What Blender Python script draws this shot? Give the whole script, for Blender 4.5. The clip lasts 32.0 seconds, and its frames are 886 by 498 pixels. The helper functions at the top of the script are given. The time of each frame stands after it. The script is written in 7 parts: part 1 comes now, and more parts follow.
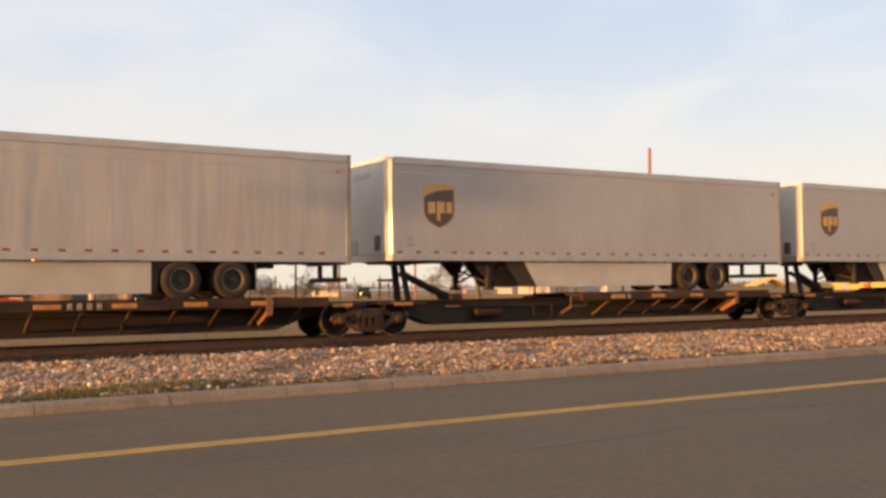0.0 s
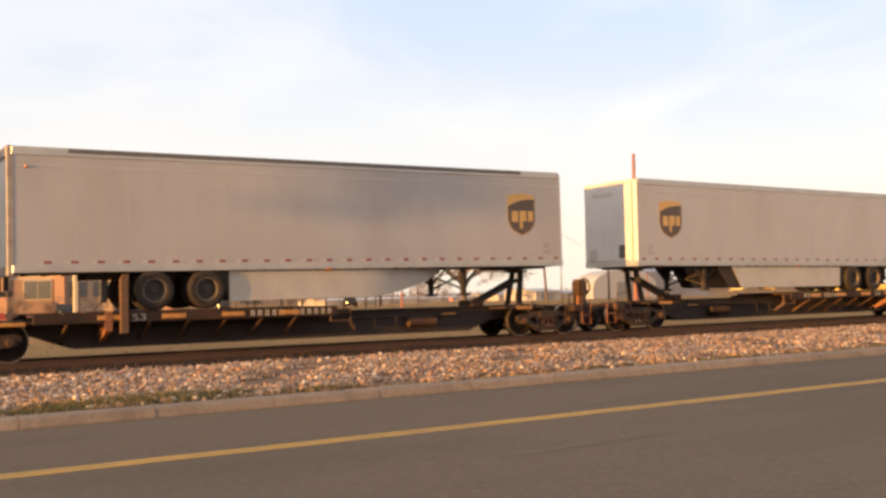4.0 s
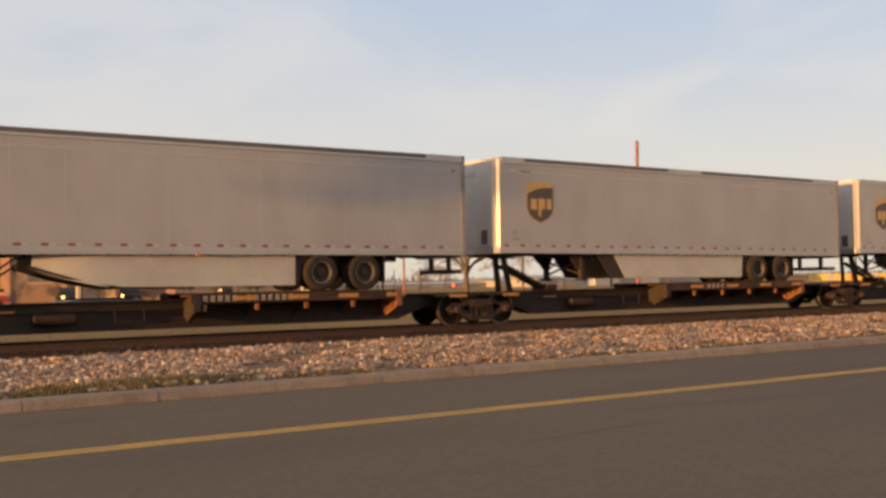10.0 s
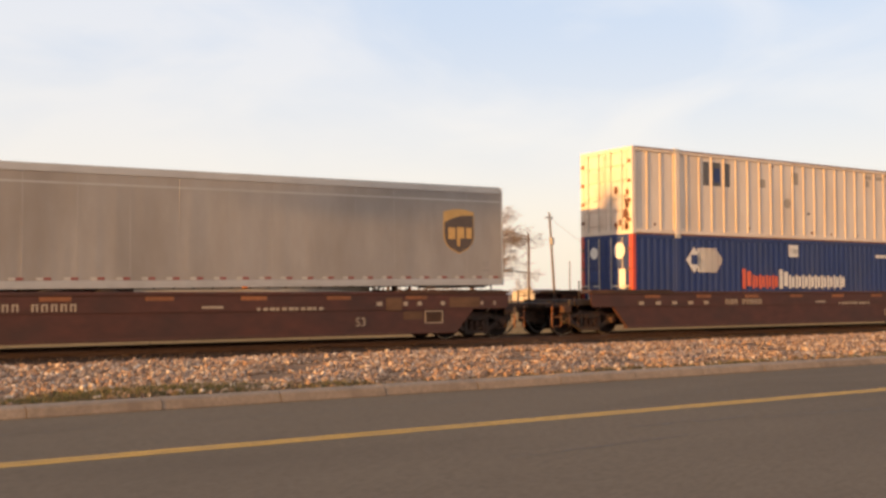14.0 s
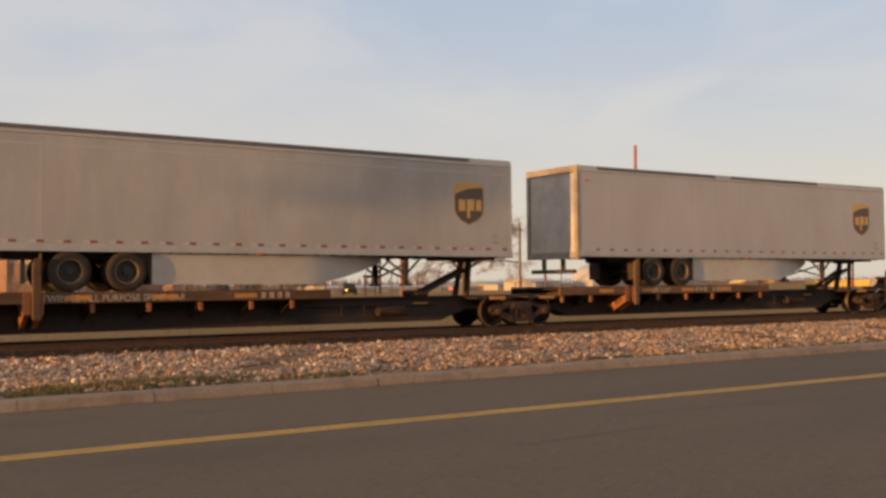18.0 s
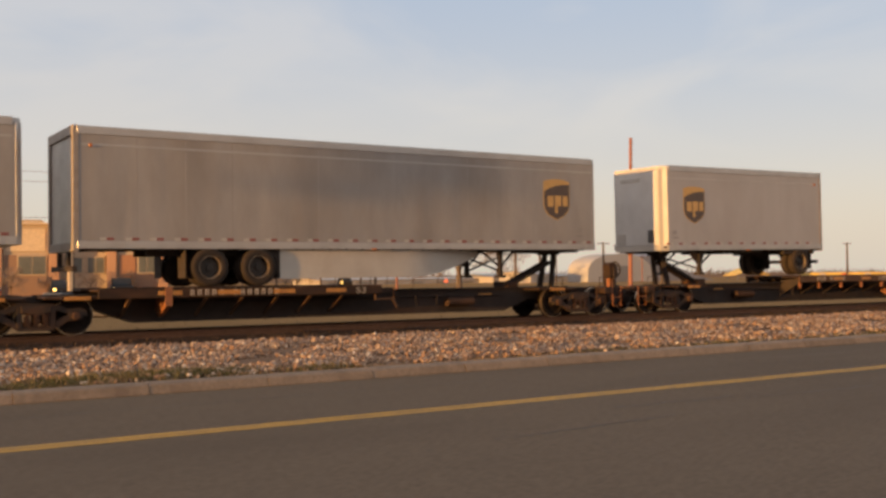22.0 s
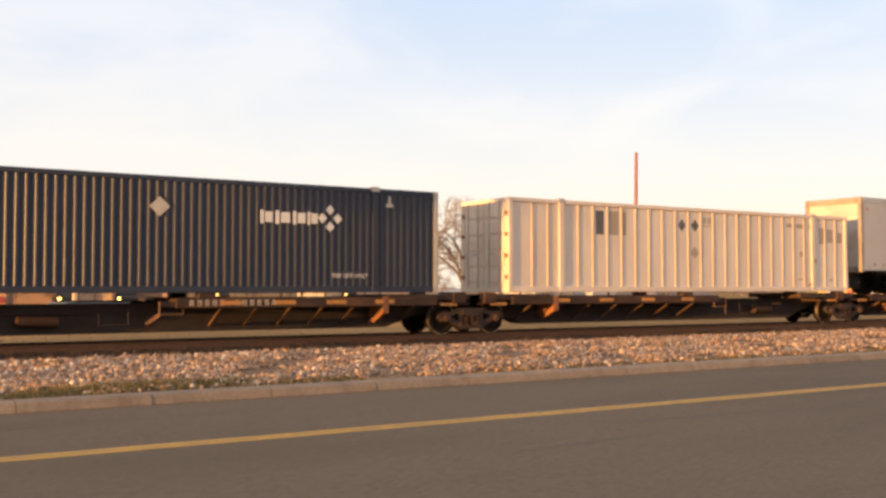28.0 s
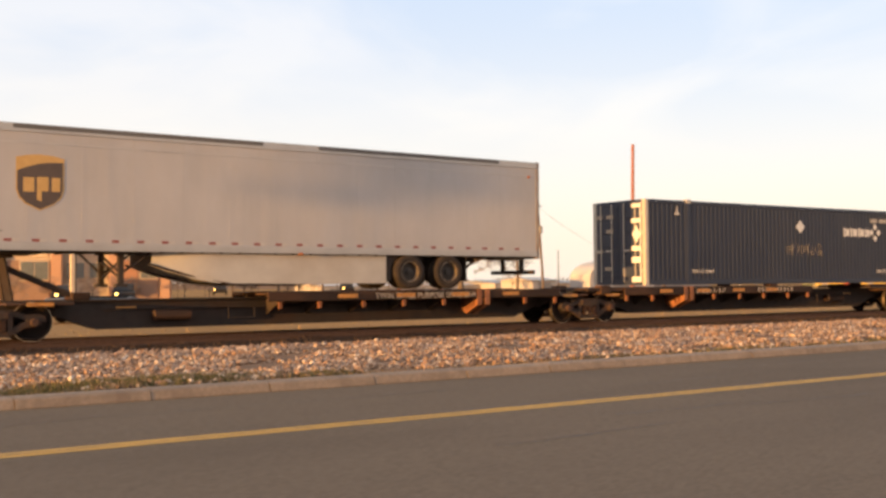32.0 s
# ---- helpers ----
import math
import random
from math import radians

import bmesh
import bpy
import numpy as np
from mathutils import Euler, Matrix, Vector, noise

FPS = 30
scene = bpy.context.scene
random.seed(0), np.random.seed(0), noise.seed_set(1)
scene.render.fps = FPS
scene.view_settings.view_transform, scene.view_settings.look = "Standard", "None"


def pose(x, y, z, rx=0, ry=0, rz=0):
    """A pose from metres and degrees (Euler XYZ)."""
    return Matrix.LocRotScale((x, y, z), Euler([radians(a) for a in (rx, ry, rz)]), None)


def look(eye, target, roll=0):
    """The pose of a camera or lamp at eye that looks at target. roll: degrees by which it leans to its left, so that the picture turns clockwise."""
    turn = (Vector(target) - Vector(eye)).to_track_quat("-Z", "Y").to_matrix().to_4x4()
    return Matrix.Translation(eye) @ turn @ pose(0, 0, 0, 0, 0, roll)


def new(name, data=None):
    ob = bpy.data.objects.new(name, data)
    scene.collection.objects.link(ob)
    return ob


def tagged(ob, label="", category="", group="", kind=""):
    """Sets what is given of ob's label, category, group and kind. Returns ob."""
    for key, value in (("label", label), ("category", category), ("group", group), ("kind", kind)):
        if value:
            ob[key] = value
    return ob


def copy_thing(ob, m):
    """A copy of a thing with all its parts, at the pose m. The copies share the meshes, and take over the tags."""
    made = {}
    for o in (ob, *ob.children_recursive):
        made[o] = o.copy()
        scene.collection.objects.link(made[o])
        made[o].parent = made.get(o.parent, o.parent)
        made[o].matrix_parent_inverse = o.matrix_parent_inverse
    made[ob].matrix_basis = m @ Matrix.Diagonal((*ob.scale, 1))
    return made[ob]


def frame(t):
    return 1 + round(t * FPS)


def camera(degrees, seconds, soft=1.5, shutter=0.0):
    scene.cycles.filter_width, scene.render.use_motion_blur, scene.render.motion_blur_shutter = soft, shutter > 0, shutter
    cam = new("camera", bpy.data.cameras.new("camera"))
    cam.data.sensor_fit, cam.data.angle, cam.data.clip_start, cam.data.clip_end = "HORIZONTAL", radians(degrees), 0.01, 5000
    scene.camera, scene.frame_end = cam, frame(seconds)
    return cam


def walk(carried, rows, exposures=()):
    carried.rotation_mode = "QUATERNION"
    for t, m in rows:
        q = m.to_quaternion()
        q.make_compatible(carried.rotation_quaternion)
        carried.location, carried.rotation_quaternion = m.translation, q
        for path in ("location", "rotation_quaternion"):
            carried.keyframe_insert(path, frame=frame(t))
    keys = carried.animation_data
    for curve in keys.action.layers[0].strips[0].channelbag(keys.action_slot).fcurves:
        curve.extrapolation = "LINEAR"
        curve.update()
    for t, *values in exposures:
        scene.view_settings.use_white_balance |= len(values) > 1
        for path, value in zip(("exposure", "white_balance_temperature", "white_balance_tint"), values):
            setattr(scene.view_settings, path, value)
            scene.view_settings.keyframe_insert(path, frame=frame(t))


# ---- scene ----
SECONDS = 32.0
EYE = (0.0, 0.0, 1.62)
TRACK_Y = 25.92      # centre line of the track
RAIL_Z = 0.285       # top of the rails


def aim(yaw, pitch, roll):
    """Pose of the camera held at eye height: yaw to the left, pitch up, roll to the left."""
    a, b = radians(yaw), radians(pitch)
    way = (-math.sin(a) * math.cos(b), math.cos(a) * math.cos(b), math.sin(b))
    return look(EYE, (EYE[0] + way[0], EYE[1] + way[1], EYE[2] + way[2]), roll)


cam = camera(47.2, SECONDS, soft=3.0)
TURNS = [
    (0, -32.16, 2.14, -0.66), (0.5, -32.27, 2.15, -0.56), (1, -32.34, 2.24, -0.65), (1.5, -32.34, 2.11, -0.37),
    (2, -32.50, 2.30, -0.37), (2.5, -32.65, 2.30, -0.49), (3, -32.79, 2.39, -0.98), (3.5, -32.94, 2.51, -1.27),
    (4, -32.97, 2.56, -1.37), (4.5, -32.99, 2.53, -1.51), (6.5, -33.11, 2.24, -1.71), (7, -32.95, 2.24, -1.47),
    (7.5, -32.97, 2.35, -1.31), (8, -33.01, 2.38, -1.09), (8.5, -32.90, 2.17, -0.80), (9, -32.81, 2.05, -0.73),
    (9.5, -32.82, 1.90, -0.90), (10, -32.81, 1.76, -1.01), (10.5, -32.73, 1.84, -1.09), (11, -32.56, 1.95, -1.14),
    (11.5, -32.57, 2.03, -1.17), (12, -32.38, 2.24, -1.18), (12.5, -32.17, 2.57, -1.20), (13, -32.25, 2.39, -1.03),
    (13.5, -32.35, 2.44, -0.39), (15.5, -32.54, 2.47, 0.10), (16, -32.80, 2.33, -0.23),
    (16.5, -33.00, 2.37, -0.41), (17, -32.89, 2.37, -0.40), (17.5, -32.92, 2.18, -0.55), (18, -32.95, 1.93, -0.56),
    (18.5, -33.10, 1.75, -0.61), (19, -33.20, 1.42, -1.03), (19.5, -33.30, 1.17, -1.19), (20, -33.41, 1.19, -1.05),
    (20.5, -33.46, 1.08, -0.96), (21, -33.21, 1.15, -0.76), (21.5, -32.86, 1.41, -0.26), (22, -33.21, 1.50, -0.54),
    (22.5, -33.50, 1.65, -0.67), (23, -33.75, 1.82, -0.82), (23.5, -33.29, 1.93, -0.86), (24, -32.76, 2.16, -0.46),
    (24.5, -32.55, 2.17, 0.64), (25, -32.77, 2.11, 0.25), (25.5, -32.34, 1.33, 0.24), (26, -32.40, 1.99, -0.43),
    (26.5, -32.73, 2.21, 0.22), (28.5, -33.01, 2.22, -0.10), (29, -32.96, 2.19, -0.20), (29.5, -33.01, 2.16, -0.08),
    (30, -33.21, 1.87, -0.27), (30.5, -33.01, 1.59, -0.46), (31, -32.96, 1.67, -0.84), (31.5, -33.07, 1.78, -0.76),
    (32, -33.10, 1.85, -0.41),
]
EXPOSURES = [
    (0, -0.27, 6350, 10), (1, -0.43, 6350, 10), (2, -0.29, 6350, 10), (3, -0.15, 6350, 10), (4, -0.05, 6350, 10), (7, -0.34, 6350, 10),
    (8, -0.15, 6350, 10), (9, -0.70, 6350, 10), (10, -0.55, 6350, 10), (11, -0.11, 6350, 10), (11.5, -0.02, 6350, 10), (12, -0.38, 6350, 10), (13, -0.25, 6350, 10),
    (16, -0.21, 6350, 10), (17, -0.21, 6350, 10), (18, -0.68, 6350, 10), (19, -0.19, 6350, 10), (20, -0.06, 6350, 10), (21, -0.27, 6350, 10),
    (22, -0.67, 6350, 10), (23, -0.44, 6350, 10), (24, -0.23, 6350, 10), (25, -0.36, 6350, 10), (26, -0.11, 6350, 10), (29, -0.09, 6350, 10),
    (30, -0.05, 6350, 10), (31, -0.10, 6350, 10), (32, -0.08, 6350, 10),
]
walk(cam, [(t, aim(a, b, c)) for t, a, b, c in TURNS], EXPOSURES)

# ---- world and sun ----
SUN_AZ = 8.0     # degrees by which the sunlight leans from the track towards the far side
SUN_EL = 2.8
world = bpy.data.worlds.new("sky")
scene.world = world
world.use_nodes = True
wn, wl = world.node_tree.nodes, world.node_tree.links
wn.clear()
w_out = wn.new("ShaderNodeOutputWorld")
w_bg = wn.new("ShaderNodeBackground")
w_sky = wn.new("ShaderNodeTexSky")
w_sky.sky_type = "NISHITA"
w_sky.sun_disc = False
w_sky.sun_elevation = radians(SUN_EL)
w_sky.sun_rotation = radians(270.0 - SUN_AZ)
w_sky.air_density, w_sky.dust_density, w_sky.ozone_density = 1.0, 1.5, 1.5
w_geo = wn.new("ShaderNodeTexCoord")
w_map = wn.new("ShaderNodeMapping")
w_map.inputs["Rotation"].default_value = (0.0, radians(-24), 0.0)
w_map.inputs["Scale"].default_value = (1.0, 1.0, 2.4)
w_map.inputs["Location"].default_value = (0.9, 0.35, 0.6)
w_noise = wn.new("ShaderNodeTexNoise")
w_noise.inputs["Scale"].default_value = 4.8
w_noise.inputs["Detail"].default_value = 6.0
w_noise.inputs["Roughness"].default_value = 0.5
w_noise.inputs["Distortion"].default_value = 0.5
w_ramp = wn.new("ShaderNodeValToRGB")
w_ramp.color_ramp.elements[0].position, w_ramp.color_ramp.elements[0].color = 0.345, (0.0, 0.0, 0.0, 1)
w_ramp.color_ramp.elements[1].position, w_ramp.color_ramp.elements[1].color = 0.62, (0.92, 0.92, 0.92, 1)
w_sep = wn.new("ShaderNodeSeparateXYZ")


def w_range(value, a, b, c, d):
    r = wn.new("ShaderNodeMapRange")
    r.interpolation_type = "SMOOTHSTEP"
    for key, v in (("From Min", a), ("From Max", b), ("To Min", c), ("To Max", d)):
        r.inputs[key].default_value = v
    wl.new(value, r.inputs["Value"])
    return r.outputs[0]


def w_mix(factor, first, second):
    m = wn.new("ShaderNodeMix")
    m.data_type = "RGBA"
    for slot, v in ((0, factor), (6, first), (7, second)):
        if isinstance(v, tuple):
            m.inputs[slot].default_value = (*v, 1)
        else:
            wl.new(v, m.inputs[slot])
    return m.outputs[2]


w_gain = wn.new("ShaderNodeMix")
w_gain.data_type, w_gain.blend_type = "RGBA", "MULTIPLY"
w_gain.inputs[0].default_value = 1.0
w_gain.inputs[7].default_value = (6.6, 6.2, 7.0, 1)
wl.new(w_geo.outputs["Generated"], w_map.inputs["Vector"])
wl.new(w_map.outputs["Vector"], w_noise.inputs["Vector"])
wl.new(w_geo.outputs["Generated"], w_sep.inputs[0])
wl.new(w_sky.outputs[0], w_gain.inputs[6])
w_dot = wn.new("ShaderNodeVectorMath")
w_dot.operation = "DOT_PRODUCT"
w_dot.inputs[1].default_value = (-0.74, -0.67, 0.0)
wl.new(w_geo.outputs["Generated"], w_dot.inputs[0])
w_bias = wn.new("ShaderNodeMath")       # more cloud towards the sun, more blue away from it
w_bias.operation = "ADD"
wl.new(w_noise.outputs["Fac"], w_bias.inputs[0])
wl.new(w_range(w_sep.outputs["X"], 0.15, 0.85, 0.11, -0.11), w_bias.inputs[1])
wl.new(w_bias.outputs[0], w_ramp.inputs["Fac"])
w_west = w_range(w_dot.outputs["Value"], -0.72, 0.55, 0.0, 1.0)      # towards the low sun
w_low = w_range(w_sep.outputs["Z"], 0.03, 0.30, 1.0, 0.0)        # towards the horizon
# blue of the gaps, thin white cloud, warm haze low down; all warmer on the sun's side
w_blue = w_mix(w_west, (6.4, 7.2, 8.5), (8.6, 7.4, 6.7))
w_thin = w_mix(w_ramp.outputs["Color"], w_blue, w_mix(w_west, (8.6, 8.5, 8.65), (8.85, 7.85, 7.35)))
w_veil = w_mix(w_low, w_thin, w_mix(w_west, (9.9, 8.95, 7.9), (10.2, 8.2, 6.8)))
w_rim = w_range(w_sep.outputs["Z"], 0.0, 0.13, 0.75, 0.0)
w_veil = w_mix(w_rim, w_veil, w_mix(w_west, (10.3, 8.95, 7.0), (11.0, 8.1, 5.7)))
w_all = wn.new("ShaderNodeMix")
w_all.data_type = "RGBA"
w_all.inputs[0].default_value = 0.90
wl.new(w_gain.outputs[2], w_all.inputs[6])
wl.new(w_veil, w_all.inputs[7])
wl.new(w_all.outputs[2], w_bg.inputs["Color"])
w_bg.inputs["Strength"].default_value = 0.118
wl.new(w_bg.outputs[0], w_out.inputs[0])

sun_data = bpy.data.lights.new("sun", "SUN")
sun_data.energy = 10.6
sun_data.angle = radians(0.6)
sun_data.color = (1.0, 0.50, 0.14)
sun = new("sun", sun_data)
_a, _e = radians(SUN_AZ), radians(SUN_EL)
sun.matrix_world = look((0, 0, 60), (math.cos(_a) * math.cos(_e), math.sin(_a) * math.cos(_e), 60 - math.sin(_e)))


# ---- materials ----
def material(name, base, rough=0.6, metal=0.0, second=None, scale=4.0, stain=None, stain_scale=0.7, stain_amount=0.4,
             bump=0.0, bump_scale=30.0, stretch=(1, 1, 1), random_value=0.0, island=0.0, spec=0.5, dents=0.0, dent_scale=0.8,
             dent_stretch=(1, 1, 1), dent_random=False, coat=0.0):
    """Surface with grain at two scales: a fine mottle between base and second, broad stains, and fine relief."""
    m = bpy.data.materials.new(name)
    m.use_nodes = True
    n, l = m.node_tree.nodes, m.node_tree.links
    b = n["Principled BSDF"]
    b.inputs["Roughness"].default_value = rough
    b.inputs["Metallic"].default_value = metal
    b.inputs["Specular IOR Level"].default_value = spec
    if coat:
        b.inputs["Coat Weight"].default_value = coat
        b.inputs["Coat Roughness"].default_value = 0.12
    tc = n.new("ShaderNodeTexCoord")
    mp = n.new("ShaderNodeMapping")
    mp.inputs["Scale"].default_value = stretch
    l.new(tc.outputs["Object"], mp.inputs["Vector"])
    info = n.new("ShaderNodeObjectInfo")
    shift = n.new("ShaderNodeVectorMath")
    shift.operation = "MULTIPLY_ADD"
    cmb = n.new("ShaderNodeCombineXYZ")
    for i in range(3):
        l.new(info.outputs["Random"], cmb.inputs[i])
    shift.inputs[1].default_value = (37.0, 11.0, 23.0)
    l.new(cmb.outputs[0], shift.inputs[0])
    l.new(mp.outputs["Vector"], shift.inputs[2])
    second = second or tuple(c * 0.75 for c in base)
    fine = n.new("ShaderNodeTexNoise")
    fine.inputs["Scale"].default_value = scale
    fine.inputs["Detail"].default_value = 6
    fine.inputs["Roughness"].default_value = 0.65
    l.new(shift.outputs[0], fine.inputs["Vector"])
    mix = n.new("ShaderNodeMix")
    mix.data_type = "RGBA"
    mix.inputs[6].default_value, mix.inputs[7].default_value = (*base, 1), (*second, 1)
    r1 = n.new("ShaderNodeMapRange")
    r1.inputs["From Min"].default_value, r1.inputs["From Max"].default_value = 0.35, 0.7
    l.new(fine.outputs["Fac"], r1.inputs["Value"])
    l.new(r1.outputs[0], mix.inputs[0])
    colour = mix.outputs[2]
    if stain:
        broad = n.new("ShaderNodeTexNoise")
        broad.inputs["Scale"].default_value = stain_scale
        broad.inputs["Detail"].default_value = 4
        l.new(shift.outputs[0], broad.inputs["Vector"])
        r2 = n.new("ShaderNodeMapRange")
        r2.inputs["From Min"].default_value, r2.inputs["From Max"].default_value = 0.45, 0.75
        r2.inputs["To Max"].default_value = stain_amount
        l.new(broad.outputs["Fac"], r2.inputs["Value"])
        mix2 = n.new("ShaderNodeMix")
        mix2.data_type = "RGBA"
        l.new(r2.outputs[0], mix2.inputs[0])
        l.new(colour, mix2.inputs[6])
        mix2.inputs[7].default_value = (*stain, 1)
        colour = mix2.outputs[2]
    if random_value or island:
        hsv = n.new("ShaderNodeHueSaturation")
        mr = n.new("ShaderNodeMapRange")
        v = random_value or island
        mr.inputs["To Min"].default_value, mr.inputs["To Max"].default_value = 1 - v, 1 + v
        if island:
            geo = n.new("ShaderNodeNewGeometry")
            l.new(geo.outputs["Random Per Island"], mr.inputs["Value"])
        else:
            l.new(info.outputs["Random"], mr.inputs["Value"])
        l.new(mr.outputs[0], hsv.inputs["Value"])
        l.new(colour, hsv.inputs["Color"])
        colour = hsv.outputs[0]
    l.new(colour, b.inputs["Base Color"])
    normal = None
    if dents:
        mp2 = n.new("ShaderNodeMapping")
        mp2.inputs["Scale"].default_value = dent_stretch
        l.new(shift.outputs[0], mp2.inputs["Vector"])
        dn = n.new("ShaderNodeTexNoise")
        dn.inputs["Scale"].default_value = dent_scale
        dn.inputs["Detail"].default_value = 2
        l.new(mp2.outputs[0], dn.inputs["Vector"])
        b0 = n.new("ShaderNodeBump")
        b0.inputs["Strength"].default_value = 1.0
        b0.inputs["Distance"].default_value = dents
        l.new(dn.outputs["Fac"], b0.inputs["Height"])
        if dent_random:
            # some skins are smooth, a few are rippled all over
            pw = n.new("ShaderNodeMath")
            pw.operation = "POWER"
            pw.inputs[1].default_value = 2.5
            l.new(info.outputs["Random"], pw.inputs[0])
            ds = n.new("ShaderNodeMapRange")
            ds.inputs["To Min"].default_value, ds.inputs["To Max"].default_value = 0.15, 1.0
            l.new(pw.outputs[0], ds.inputs["Value"])
            l.new(ds.outputs[0], b0.inputs["Strength"])
        normal = b0.outputs[0]
    if bump:
        fb = n.new("ShaderNodeTexNoise")
        fb.inputs["Scale"].default_value = bump_scale
        fb.inputs["Detail"].default_value = 4
        l.new(shift.outputs[0], fb.inputs["Vector"])
        b1 = n.new("ShaderNodeBump")
        b1.inputs["Strength"].default_value = 0.8
        b1.inputs["Distance"].default_value = bump
        l.new(fb.outputs["Fac"], b1.inputs["Height"])
        if normal:
            l.new(normal, b1.inputs["Normal"])
        normal = b1.outputs[0]
    if normal:
        l.new(normal, b.inputs["Normal"])
    return m


def glow(name, colour, strength):
    m = bpy.data.materials.new(name)
    m.use_nodes = True
    b = m.node_tree.nodes["Principled BSDF"]
    b.inputs["Base Color"].default_value = (*colour, 1)
    b.inputs["Emission Color"].default_value = (*colour, 1)
    b.inputs["Emission Strength"].default_value = strength
    return m


def stone_material(name):
    """Crushed stone: each lump takes one of several stone colours, with a fine mottle and dusty faces."""
    m = bpy.data.materials.new(name)
    m.use_nodes = True
    n, l = m.node_tree.nodes, m.node_tree.links
    b = n["Principled BSDF"]
    b.inputs["Roughness"].default_value = 0.9
    b.inputs["Specular IOR Level"].default_value = 0.15
    geo = n.new("ShaderNodeNewGeometry")
    ramp = n.new("ShaderNodeValToRGB")
    ramp.color_ramp.interpolation = "CONSTANT"
    e = ramp.color_ramp.elements
    e[0].position, e[0].color = 0.0, (0.20, 0.14, 0.105, 1)
    e[1].position, e[1].color = 0.22, (0.35, 0.235, 0.165, 1)
    for p, c in ((0.42, (0.45, 0.325, 0.235)), (0.60, (0.39, 0.255, 0.175)), (0.74, (0.54, 0.425, 0.33)), (0.86, (0.26, 0.195, 0.155)), (0.94, (0.64, 0.545, 0.455))):
        k = e.new(p)
        k.color = (*c, 1)
    l.new(geo.outputs["Random Per Island"], ramp.inputs["Fac"])
    tc = n.new("ShaderNodeTexCoord")
    nz = n.new("ShaderNodeTexNoise")
    nz.inputs["Scale"].default_value = 35
    nz.inputs["Detail"].default_value = 5
    l.new(tc.outputs["Object"], nz.inputs["Vector"])
    mr = n.new("ShaderNodeMapRange")
    mr.inputs["To Min"].default_value, mr.inputs["To Max"].default_value = 0.6, 1.35
    l.new(nz.outputs["Fac"], mr.inputs["Value"])
    hsv = n.new("ShaderNodeHueSaturation")
    l.new(mr.outputs[0], hsv.inputs["Value"])
    wide = n.new("ShaderNodeTexNoise")
    wide.inputs["Scale"].default_value = 0.55
    wide.inputs["Detail"].default_value = 3
    l.new(tc.outputs["Object"], wide.inputs["Vector"])
    sat = n.new("ShaderNodeMapRange")
    sat.inputs["From Min"].default_value, sat.inputs["From Max"].default_value = 0.35, 0.65
    sat.inputs["To Min"].default_value, sat.inputs["To Max"].default_value = 0.95, 1.25
    l.new(wide.outputs["Fac"], sat.inputs["Value"])
    l.new(sat.outputs[0], hsv.inputs["Saturation"])
    l.new(ramp.outputs["Color"], hsv.inputs["Color"])
    l.new(hsv.outputs[0], b.inputs["Base Color"])
    bp = n.new("ShaderNodeBump")
    bp.inputs["Distance"].default_value = 0.006
    l.new(nz.outputs["Fac"], bp.inputs["Height"])
    l.new(bp.outputs[0], b.inputs["Normal"])
    return m


